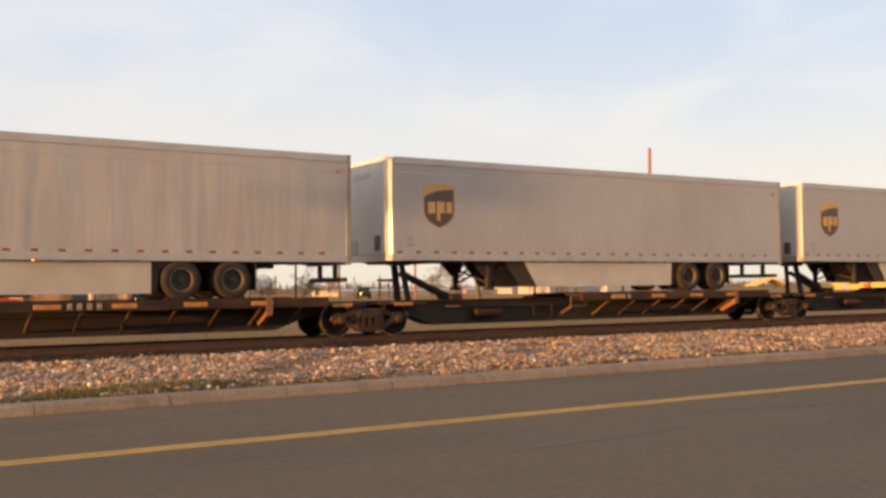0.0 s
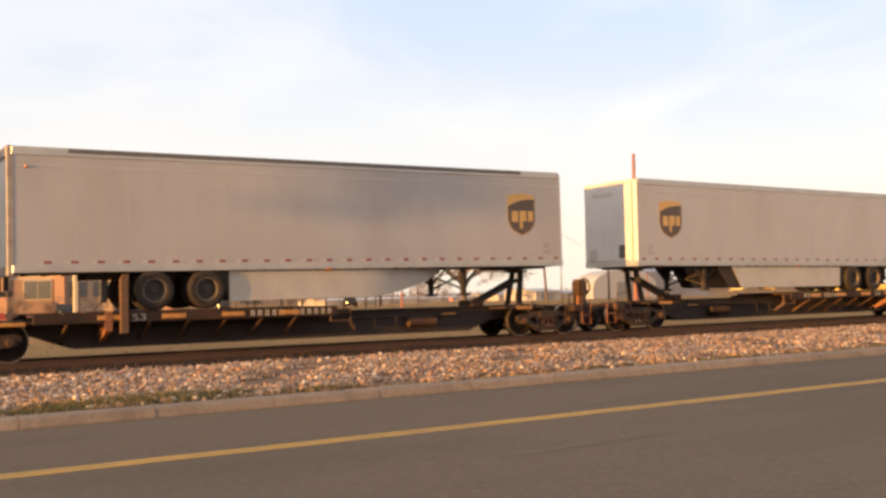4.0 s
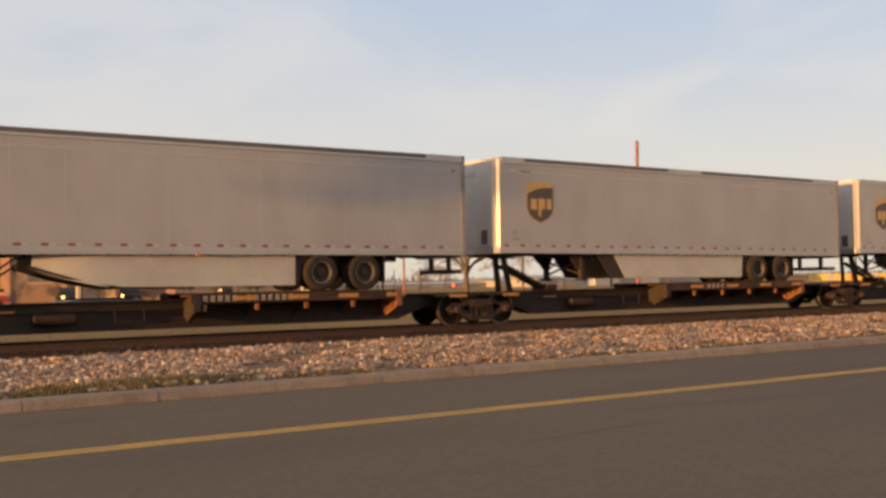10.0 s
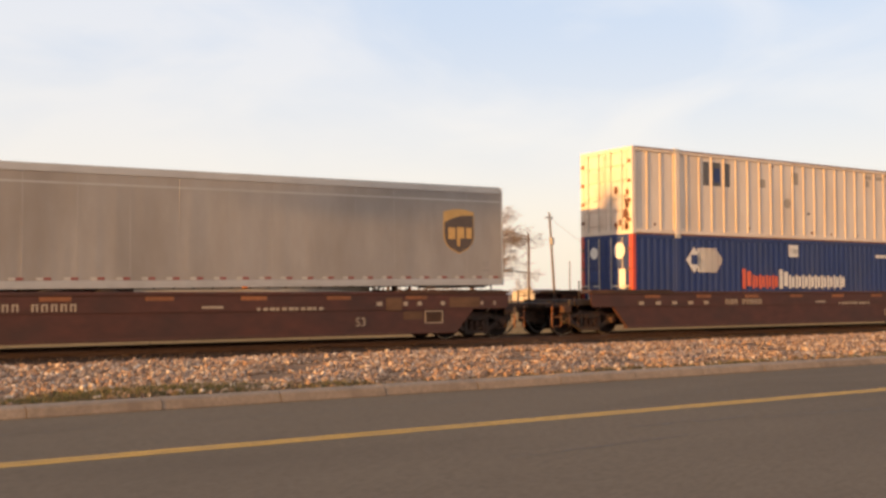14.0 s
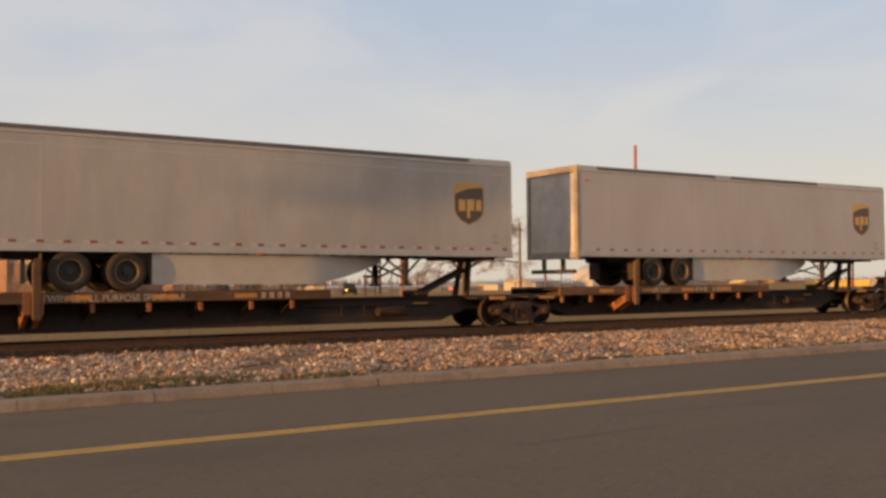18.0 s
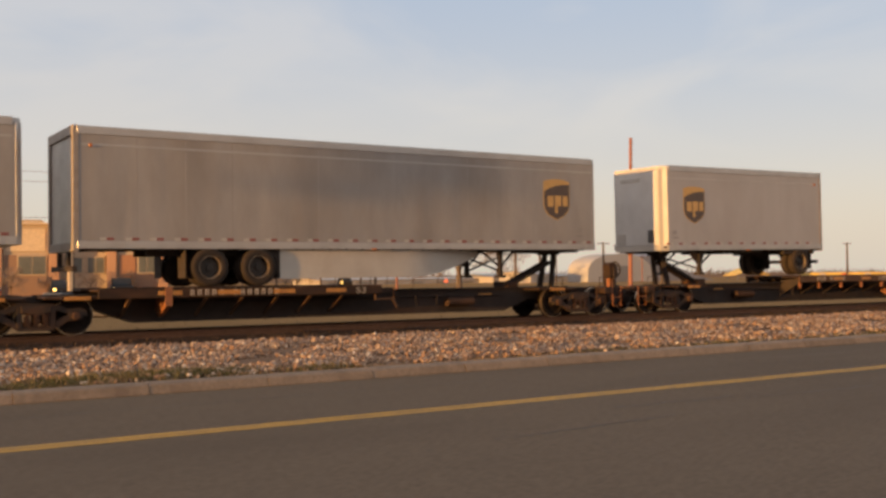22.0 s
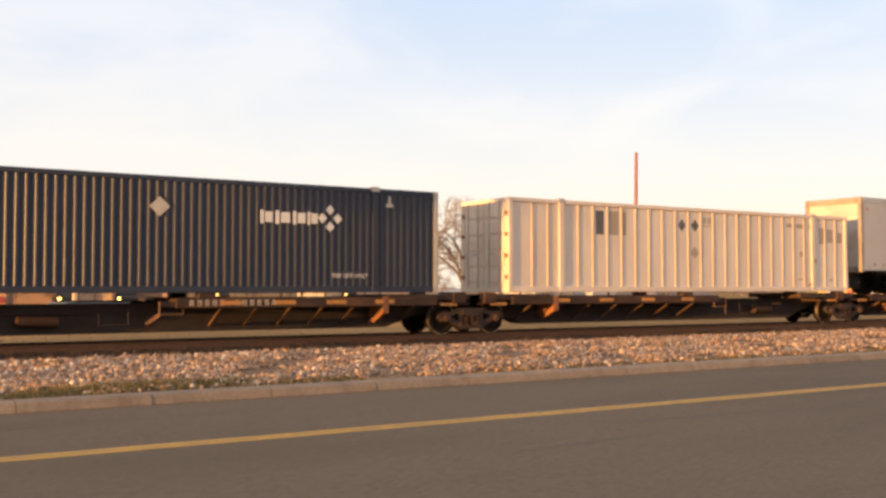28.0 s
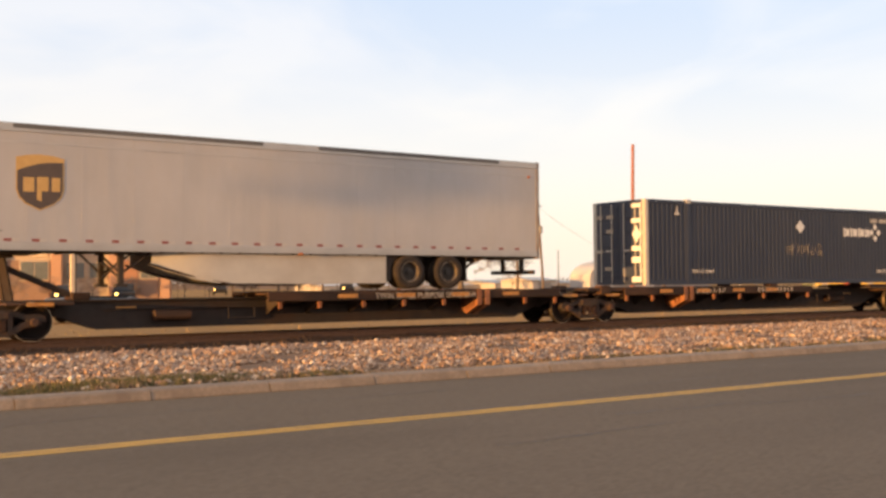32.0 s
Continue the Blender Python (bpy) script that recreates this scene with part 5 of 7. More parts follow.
    for y in (-0.22, 0.22) if hitch is not None else ():
        part("hitch_leg", Shape().beam((hx + 0.14 * k, y * 1.4, 1.2), (hx - 0.14 * k + 0.1 * k, y, 2.27), 0.13, 0.16), M["sill"], ob, "dark hitch stanchion leg")
        part("hitch_strut", Shape().beam((hx + 1.75 * k, y * 0.8, 1.28), (hx + 0.08 * k, y * 0.7, 2.02), 0.10, 0.12), M["sill"], ob)
    if hitch is not None:
        part("hitch_head", Shape().box(hx - 0.2, hx + 0.2, -0.36, 0.36, 2.26, 2.335, 0.02), M["sill"], ob)
    part("strut_foot", Shape().box(hx + 1.75 * k - 0.22, hx + 1.75 * k + 0.22, -0.4, 0.4, 1.24, 1.42, 0.03), M["rust"], ob)
    if hitch is None:
        for x0, x1 in ((-0.2, 2.9), (length - 2.9, length + 0.2)):
            part("bolster_deck", Shape().box(x0, x1, -1.24, 1.24, 1.27, box_z - 0.07, 0.015), M["rust"], ob, "rusty deck over the bogie")
        for x in (0.55, length * 0.5, length - 0.55):
            for s in (-1, 1):
                part("pedestal", Shape().box(x - 0.22, x + 0.22, *sorted((0.95 * s, 1.27 * s)), 1.18, box_z, 0.02), M["rust"], ob, "rusty container pedestal")
    if left_end:
        couple_end(ob, 0.0, -1)
    if right_end:
        couple_end(ob, length, 1)
        bx = length + 1.5
        for y in (-1.08, -0.62):
            part("stand_post", Shape().box(bx - 0.05, bx + 0.05, y - 0.03, y + 0.03, 1.0, 1.86, 0.01), M["sill"], ob)
        part("brake_stand", Shape().prism([(bx - 0.14, 1.48), (bx + 0.16, 1.48), (bx + 0.18, 1.88), (bx + 0.08, 2.0), (bx - 0.08, 2.0), (bx - 0.15, 1.9)], -1.02, -0.68), M["rust"], ob, "rust-brown handbrake housing")
        part("chain_guard", Shape().box(bx - 0.09, bx + 0.09, -0.95, -0.78, 1.0, 1.48, 0.02), M["rust_orange"], ob, "faded orange chain guard")
        wheel = part("brake_wheel", Shape().lathe([(0.20, 0.24), (0.19, 0.27), (0.22, 0.285), (0.25, 0.27), (0.24, 0.24), (0.20, 0.24)], (bx, -0.85, 1.76), "x", 20), M["sill"], ob, "dark handbrake wheel", True)
        for a in range(4):
            c, d = math.cos(a * math.pi / 4), math.sin(a * math.pi / 4)
            part("spoke", Shape().beam((bx + 0.22, -0.85 - 0.25 * c, 1.76 - 0.25 * d), (bx + 0.22, -0.85 + 0.25 * c, 1.76 + 0.25 * d), 0.02, 0.03), M["sill"], wheel)
    return ob


TWIN, ALL, MIX = "TWIN 28-ALL PURPOSE SPINE CAR", "ALL PURPOSE SPINE CAR", "1-28'/1-57'"
# from bogie to bogie, which way round, free ends, place of the trailer's nose, lift of the wheel deck, markings
for _a, _b, _k, _le, _re, _nose, _up, _marks in (
        (30.65, 48.0, "L", 0, 0, 31.24, 0, ()), (13.21, 30.65, "L", 0, 0, 13.86, 0, (("bars", 8.6, 9.5),)), (-4.2, 13.21, "L", 0, 0, -3.62, 0, (("bars", 9.3, 10.2),)),
        (-20.74, -4.2, "L", 1, 0, -21.0, 0, (("bars", 8.1, 10.5), ("53", 12.5, 12.85))), (-41.3, -24.75, "R", 0, 1, -24.25, 0, (("bars", 6.6, 9.0), ("53", 3.6, 3.95))),
        (-58.95, -41.3, "L", 0, 0, -58.33, 0, (("bars", 9.0, 9.9),)), (-76.4, -58.95, "L", 0, 0, -75.75, 0, (("53", 8.6, 8.95),)),
        (-93.85, -76.4, "L", 0, 0, -93.25, 0, (("bars", 9.4, 10.3),)), (-110.2, -93.85, "L", 1, 0, -110.68, 0, (("bars", 7.67, 10.2),)),
        (-179.3, -161.5, "R", 0, 1, -161.0, 0.07, (("bars", 7.36, 9.2), (MIX, 5.1, 6.2))), (-198.05, -179.3, "R", 0, 0, -179.8, 0.10, ((TWIN, 4.73, 8.13), ("bars", 10.1, 11.0))),
        (-215.6, -198.05, "L", 1, 0, -216.0, 0.11, ((MIX, 11.5, 12.65), ("bars", 7.6, 9.4))), (-236.2, -219.7, "R", 0, 1, -219.2, 0, (("bars", 3.56, 6.03), ("53", 8.25, 8.6))),
        (-253.6, -236.2, "R", 0, 0, -236.62, 0, (("53", 3.67, 4.0), ("bars", 6.9, 7.7))), (-271.1, -253.6, "R", 0, 0, -254.1, 0, (("53", 3.7, 4.05), (ALL, 6.3, 8.86))),
        (-288.9, -271.1, "R", 0, 0, None, 0, ()), (-305.3, -288.9, "L", 1, 0, None, 0, (("bars", 7.7, 10.1),)),
        (-327.2, -309.6, "R", 0, 1, None, 0, (("2-28'/1-57'", 4.67, 6.2), ("bars", 7.85, 9.9))), (-345.0, -327.2, "L", 0, 0, -345.55, 0, ((TWIN, 9.8, 13.2),))):
    _h = None if _nose is None else (_nose - _a if _k == "L" else _b - _nose) + 0.9
    rides(spine_platform(_b - _a, _k, _le, _re, _marks, _h, _up, 1.46 if _a == -327.2 else 1.51, _a in (-58.95, -76.4, -93.85, -110.2, -179.3, -198.05, -215.6, -327.2, -345.0), _a in (-179.3, -198.05, -215.6, -327.2, -345.0), {-41.3: 3.4, -179.3: 4.54, -198.05: 4.62}.get(_a)), _a, z=0.0)


# ---- road trailers ----
def shield(parent, x, z, side):
    """The carrier's shield, as plain shapes: gold field, brown shield, gold arc and bars."""
    def flat(name, outline, depth, mat):
        y0, y1 = sorted((1.3 * side, (1.3 + depth) * side))
        part(name, Shape().prism([(x + p, z + q) for p, q in outline], y0, y1), mat, sh)
    out = [(-0.5, 1.16), (-0.25, 1.22), (0, 1.24), (0.25, 1.22), (0.5, 1.16), (0.5, 0.45), (0.44, 0.28), (0.30, 0.14), (0.0, 0.0), (-0.30, 0.14), (-0.44, 0.28), (-0.5, 0.45)]
    y0, y1 = sorted((1.3 * side, 1.303 * side))
    sh = part("shield", Shape().prism([(x + p * 1.06, z - 0.03 + q * 1.05) for p, q in out], y0, y1), M["gold"], parent, "gold-edged brown shield emblem")
    m = -side   # bars read the same way round on both sides
    flat("shield_field", [(m * a, b) for a, b in [(-0.5, 0.88), (-0.3, 0.97), (-0.05, 1.05), (0.2, 1.09), (0.5, 1.10), (0.5, 0.45), (0.44, 0.28), (0.30, 0.14), (0.0, 0.0), (-0.30, 0.14), (-0.44, 0.28), (-0.5, 0.45)]], 0.006, M["brown"])
    for bars in ([(-0.37, 0.73), (-0.13, 0.73), (-0.13, 0.40), (-0.37, 0.40)], [(-0.07, 0.75), (0.18, 0.75), (0.18, 0.42), (0.03, 0.42), (0.03, 0.18), (-0.07, 0.22)],
                 [(0.25, 0.74), (0.44, 0.74), (0.44, 0.42), (0.25, 0.42)]):
        flat("emblem_bar", [(m * a, b) for a, b in bars], 0.009, M["gold"])


def trailer_wheel(parent, x, z, side, radius=0.49):
    def turned(name, profile, mat, owner, label=""):
        p = profile if side < 0 else [(-a, r) for a, r in profile][::-1]
        return part(name, Shape().lathe(p, (x, yy, z), "y", 28, False), mat, owner, label, True)
    for k, y in enumerate((1.16, 0.82)):
        yy = y * side
        w = turned("tyre", [(-0.10, 0.285), (-0.135, radius - 0.17), (-0.145, radius - 0.10), (-0.135, radius - 0.04), (-0.10, radius), (0.10, radius), (0.135, radius - 0.04),
                            (0.14, radius - 0.10), (0.12, 0.285), (-0.10, 0.285)], M["tyre"], parent)
        if k == 0:
            # deep dished rim: a pale barrel round a dark centre
            turned("rim", [(-0.105, 0.30), (-0.13, 0.295), (-0.13, 0.275), (0.03, 0.262)], M["rim"], w, "dusty dished steel rim")
            turned("disc", [(0.028, 0.266), (0.034, 0.14), (0.034, 0.0)], M["rim_lip"], w, "dark wheel disc")
            turned("hub", [(-0.07, 0.0), (-0.07, 0.075), (-0.05, 0.095), (0.0, 0.10), (0.005, 0.215), (0.026, 0.215), (0.026, 0.0)], M["rim_lip"], w, "dark wheel hub")


def swept_skirt(x0, x1, rise, bend, low, tip, inward, top, side):
    """A thin skirt from x1 forwards to x0: past rise its lower edge climbs to tip, past bend it curves in below the floor."""
    n, shape = 16, Shape()
    outer, inner = [], []
    for i in range(n + 1):
        x = x1 + (x0 - x1) * i / n
        a = max(0.0, (rise - x) / (rise - x0))
        b = max(0.0, (bend - x) / (bend - x0))
        z, y = low + (tip - low) * a ** 1.6, 1.187 - inward * b ** 1.7
        outer += [(x, y * side, z), (x, y * side, top)]
        inner += [(x, (y - 0.022) * side, z), (x, (y - 0.022) * side, top)]
    k = 2 * (n + 1)
    faces = []
    for i in range(n):
        a, b, c, d = 2 * i, 2 * i + 2, 2 * i + 3, 2 * i + 1
        q = [(a, b, c, d), (k + d, k + c, k + b, k + a), (k + a, k + b, b, a)]
        faces += q if side > 0 else [f[::-1] for f in q]
    for f in ((0, 1, k + 1, k), (2 * n + 1, 2 * n, k + 2 * n, k + 2 * n + 1)):
        faces.append(f if side > 0 else f[::-1])
    return shape.add(outer + inner, faces)


def trailer(length=16.15, style=0, roof_strip=0, number=True):
    """A van trailer, nose at x = 0, tyres resting at z = 0. Box from 0.95 to 3.87."""
    L, zb, zt, w = length, 0.95, 3.87, 1.295
    short = length < 10
    ob = thing("trailer", "white dry van trailer with a brown and gold shield", "trailer", "trailers on the train")
    # nose, body and roof
    # chamfered front corners
    r, e = (0.26, 0.0) if short else (0.18, -0.18)
    arc = [(e, -w + r), (e + 0.012, -w + r - 0.05), (e + r - 0.04, -w + 0.012), (e + r, -w)]
    outline = arc + [(L - 0.12, -w), (L - 0.12, w)] + [(x, -y) for x, y in arc[::-1]]
    part("body", Shape().prism(outline, zb + 0.16, zt - 0.11, "z"), M["trailer"], ob, "white sheet side walls with shallow dents")
    part("roof", Shape().prism([(x if x > 0.2 else x + 0.01, y * 0.995) for x, y in outline], zt - 0.11, zt - 0.02, "z"), M["roof"], ob)
    for s in (-1, 1):
        sheet = [(e + 0.004, w - r + 0.005), (e + r - 0.014, 1.283), (e + r - 0.042, 1.299), (e - 0.014, w - r + 0.005)]
        sheet = [(x, y * s) for x, y in (sheet if s > 0 else sheet[::-1])]
        part("corner_sheet", Shape().prism(sheet, zb + 0.19, zt - 0.12, "z"), M["corner_sheet"], ob, "brushed metal sheet on the nose corner")
    part("nose_panel", Shape().box(e - 0.012, e + 0.06, -w + r + 0.02, w - r - 0.02, zb + 0.2, zt - 0.16, 0.01), M["nose"], ob, "smooth pale nose panel")
    for s in (-1, 1):
        top = Shape().box(e + r + 0.03, L - 0.10, *sorted(((w - 0.02) * s, (w + 0.018) * s)), zt - 0.20, zt, 0.01)
        part("top_rail", top, M["rail_alu"], ob, "aluminium top rail")
        part("bottom_rail", Shape().box(e + r + 0.24, L - 0.10, *sorted(((w - 0.02) * s, (w + 0.02) * s)), zb, zb + 0.185, 0.01), M["rail_alu"], ob, "aluminium bottom rail")
        part("belt_line", Shape().box(e + r + 0.03, L - 0.2, *sorted((w * s, (w + 0.006) * s)), zt - 0.46, zt - 0.42, 0.002), M["rail_alu"], ob)
        if roof_strip:
            spans = {1: ((0.9, 7.0), (8.6, 14.6)), 2: ((1.5, 14.8),), 3: ((4.2, 9.0), (9.8, 15.3))}[roof_strip]
            for a, b in spans:
                if a < L - 1:
                    part("roof_strip", Shape().box(a, min(b, L - 0.4), *sorted(((w + 0.018) * s, (w + 0.024) * s)), zt - 0.12, zt - 0.015, 0.002), M["dark_trim"], ob, "dark strip along the roof edge")
        red, white = Shape(), Shape()
        n = int(L / 0.62)
        for i in range(n):
            x = 0.12 + (L - 0.47) * i / n
            y = sorted(((w + 0.001) * s, (w + 0.004) * s))
            red.box(x, x + 0.17, *y, zb + 0.205, zb + 0.27, 0.001)
            white.box(x + 0.175, x + 0.33, *y, zb + 0.205, zb + 0.27, 0.001)
        tagged(part("red_tape", red, M["red_tape"], ob, "red reflective tape dashes"), kind="stuff")
        tagged(part("white_tape", white, M["white_tape"], ob, "white reflective tape dashes"), kind="stuff")
        seams = Shape()
        for i in range(1, int(L / 1.22)):
            x = 1.22 * i
            seams.box(x - 0.012, x + 0.012, *sorted(((w - 0.001) * s, (w + 0.0012) * s)), zb + 0.19, zt - 0.21, 0.0005)
        part("panel_seam", seams, M["trailer"], ob)
        shield(ob, 1.50, zb + 0.95, s)
        if number:
            t = part("length_mark", lettering("53" if not short else "28", 0.2, M["mark"]), None, ob, "small grey length marking")
            t.matrix_basis = pose(0.42, -w - 0.003, zb + 0.56) if s < 0 else pose(0.68, w + 0.003, zb + 0.56, 0, 0, 180)
            part("plate_bar", Shape().box(0.42, 0.70, *sorted((w * s, (w + 0.004) * s)), zb + 0.42, zb + 0.46, 0.001), M["mark"], ob)
        part("marker_lamp", Shape().box(L * 0.5 - 0.07, L * 0.5 + 0.07, *sorted(((w - 0.02) * s, (w + 0.035) * s)), zb - 0.03, zb + 0.03, 0.01), M["lamp_amber"], ob, "amber side marker lamp")
        part("marker_lamp", Shape().box(L - 0.45, L - 0.37, *sorted((w * s, (w + 0.03) * s)), zt - 0.5, zt - 0.42, 0.008), M["lamp_amber"], ob, "amber side marker lamp")
    # nose fittings
    part("nose_box", Shape().box(e - 0.06, e + 0.02, -0.85, -0.58, zb + 0.28, zb + 0.72, 0.02), M["decal_dark"], ob, "dark connection box on the nose")
    part("nose_placard", Shape().box(e - 0.03, e, 0.55, 0.95, zb + 0.22, zb + 0.62, 0.01), M["white_tape"], ob, "pale document placard")
    part("nose_vent", Shape().box(e - 0.03, e, -0.25, 0.75, zt - 0.5, zt - 0.36, 0.01), M["rail_alu"], ob)
    low = [(x - 0.01, y * 1.012) for x, y in arc] + [(e + r + 0.24, -w * 1.012), (e + r + 0.24, w * 1.012)] + [(x - 0.01, -y * 1.012) for x, y in arc[::-1]]
    part("nose_rail", Shape().prism(low, zb, zb + 0.185, "z"), M["rail_alu"], ob, "aluminium rail wrapped round the nose")
    # rear frame, door and bumper guard
    part("rear_frame", Shape().box(L - 0.14, L, -w - 0.01, -w + 0.14, zb - 0.06, zt + 0.01, 0.01), M["rear_steel"], ob, "weathered steel rear door frame")
    part("rear_frame", Shape().box(L - 0.14, L, w - 0.14, w + 0.01, zb - 0.06, zt + 0.01, 0.01), M["rear_steel"], ob, "weathered steel rear door frame")
    part("rear_header", Shape().box(L - 0.14, L, -w + 0.14, w - 0.14, zt - 0.22, zt + 0.01, 0.01), M["rear_steel"], ob)
    part("rear_sill", Shape().box(L - 0.14, L, -w + 0.14, w - 0.14, zb - 0.06, zb + 0.16, 0.01), M["rear_steel"], ob)
    door = part("roll_door", Shape().box(L - 0.11, L - 0.06, -w + 0.14, w - 0.14, zb + 0.16, zt - 0.22, 0.005), M["rear_door"], ob, "worn grey roll-up rear door")
    for i in range(5):
        z = zb + 0.16 + (2.54 / 6) * (i + 1)
        part("door_joint", Shape().box(L - 0.062, L - 0.055, -w + 0.15, w - 0.15, z - 0.012, z + 0.012, 0.002), M["rail_alu"], door)
    for s in (-1, 1):
        part("bumper_post", Shape().box(L - 0.14, L - 0.04, *sorted((0.42 * s, 0.56 * s)), zb - 0.42, zb - 0.05, 0.01), M["chassis"], ob)
    part("bumper_bar", Shape().box(L - 0.14, L - 0.02, -1.1, 1.1, zb - 0.53, zb - 0.40, 0.015), M["chassis"], ob, "black rear underride bar")
    # frame underneath
    cross = Shape().box(-0.03, 0.03, -w + 0.05, w - 0.05, zb - 0.02, zb + 0.10, 0.004).mesh("crossmember", M["chassis"])
    for i in range(int(L / 0.5)):
        part("crossmember", cross, None, ob).location = (0.4 + 0.5 * i, 0, 0)
    part("floor", Shape().box(0.1, L - 0.1, -w + 0.03, w - 0.03, zb + 0.08, zb + 0.15, 0.004), M["chassis"], ob)
    part("coupler_plate", Shape().box(0.3, 1.6, -0.9, 0.9, zb - 0.07, zb - 0.01, 0.01), M["chassis"], ob)
    lx = 3.45 if not short else 2.1
    for y in (-0.9, 0.9):
        part("landing_leg", Shape().box(lx - 0.07, lx + 0.07, y - 0.07, y + 0.07, 0.18, zb, 0.01), M["chassis"], ob)
        part("landing_foot", Shape().box(lx - 0.14, lx + 0.14, y - 0.14, y + 0.14, 0.10, 0.18, 0.01), M["chassis"], ob)
        if style == 0:
            part("leg_plate", Shape().prism([(lx - 0.48, zb), (lx + 0.3, zb), (lx + 0.09, 0.5), (lx - 0.09, 0.5)], y - 0.03, y + 0.03), M["chassis"], ob, "dark tapered landing gear plate")
        part("leg_brace", Shape().beam((lx, y, 0.42), (lx + 0.75, y, zb), 0.05, 0.05), M["chassis"], ob)
        part("leg_brace", Shape().beam((lx, y, 0.42), (lx - 0.55, y, zb), 0.05, 0.05), M["chassis"], ob)
    part("leg_cross", Shape().beam((lx, -0.9, 0.3), (lx, 0.9, 0.75), 0.05, 0.05), M["chassis"], ob)
    part("leg_cross", Shape().beam((lx, 0.9, 0.3), (lx, -0.9, 0.75), 0.05, 0.05), M["chassis"], ob)
    axles = (11.48, 12.8) if not short else (7.2,)
    for x in axles:
        part("axle", Shape().lathe([(-1.1, 0.06), (1.1, 0.06)], (x, 0, 0.49), "y", 12), M["chassis"], ob)
        for s in (-1, 1):
            trailer_wheel(ob, x, 0.49, s)
            part("spring_hanger", Shape().prism([(x - 0.5, zb), (x + 0.5, zb), (x + 0.2, 0.62), (x - 0.2, 0.62)], *sorted((0.5 * s, 0.6 * s))), M["chassis"], ob)
    for s in (-1, 1):
        part("bogie_rail", Shape().box(axles[0] - 1.0, min(axles[-1] + 1.4, L - 0.3), *sorted((0.42 * s, 0.58 * s)), zb - 0.16, zb, 0.01), M["chassis"], ob)
        part("mud_flap", Shape().box(axles[-1] + 0.62, axles[-1] + 0.64, *sorted((0.68 * s, 1.26 * s)), 0.22, zb - 0.02, 0.005), M["chassis"], ob, "black rubber mud flap")
        if short:
            continue
        # side skirts: flat with a slanted end, or swept inwards at the front
        if style == 0:
            o = [(4.6, zb), (10.75, zb), (10.70, 0.2), (10.6, 0.18), (5.1, 0.18)]
            part("side_skirt", Shape().prism(o, *sorted((1.165 * s, 1.187 * s))), M["skirt"], ob, "pale side skirt below the floor")
            part("skirt_flap", Shape().prism([(3.9, zb), (4.6, zb), (5.1, 0.18), (4.5, 0.2)], *sorted((1.11 * s, 1.14 * s))), M["chassis"], ob)
        elif style == 1:
            part("side_skirt", swept_skirt(4.2, 10.75, 6.2, 5.6, 0.16, 0.60, 0.22, zb, s), M["skirt"], ob, "pale side skirt with a pointed front end", True)
            part("skirt_edge", Shape().tube([(4.1, 1.0 * s, 0.66), (5.0, 1.12 * s, 0.40), (6.2, 1.175 * s, 0.15), (8.0, 1.175 * s, 0.13)], 0.035, 6), M["chassis"], ob)
        else:
            part("side_skirt", swept_skirt(4.1, 10.85, 6.7, 6.9, 0.17, zb - 0.16, 0.55, zb, s), M["skirt"], ob, "pale side skirt swept inwards at the front", True)
        part("wheel_guard", Shape().prism([(10.75, zb), (11.2, zb), (10.95, 0.7), (10.9, 0.2), (10.72, 0.2)], *sorted((0.7 * s, 1.15 * s))), M["chassis"], ob)
    if short:
        part("wheel_box", Shape().box(axles[0] - 0.9, axles[0] + 0.9, -1.2, 1.2, zb - 0.18, zb, 0.02), M["chassis"], ob)
        part("spare_rack", Shape().box(3.2, 5.4, -1.0, 1.0, zb - 0.12, zb, 0.02), M["chassis"], ob)
    return ob


TRAILER_L = 16.15
_masters = {}
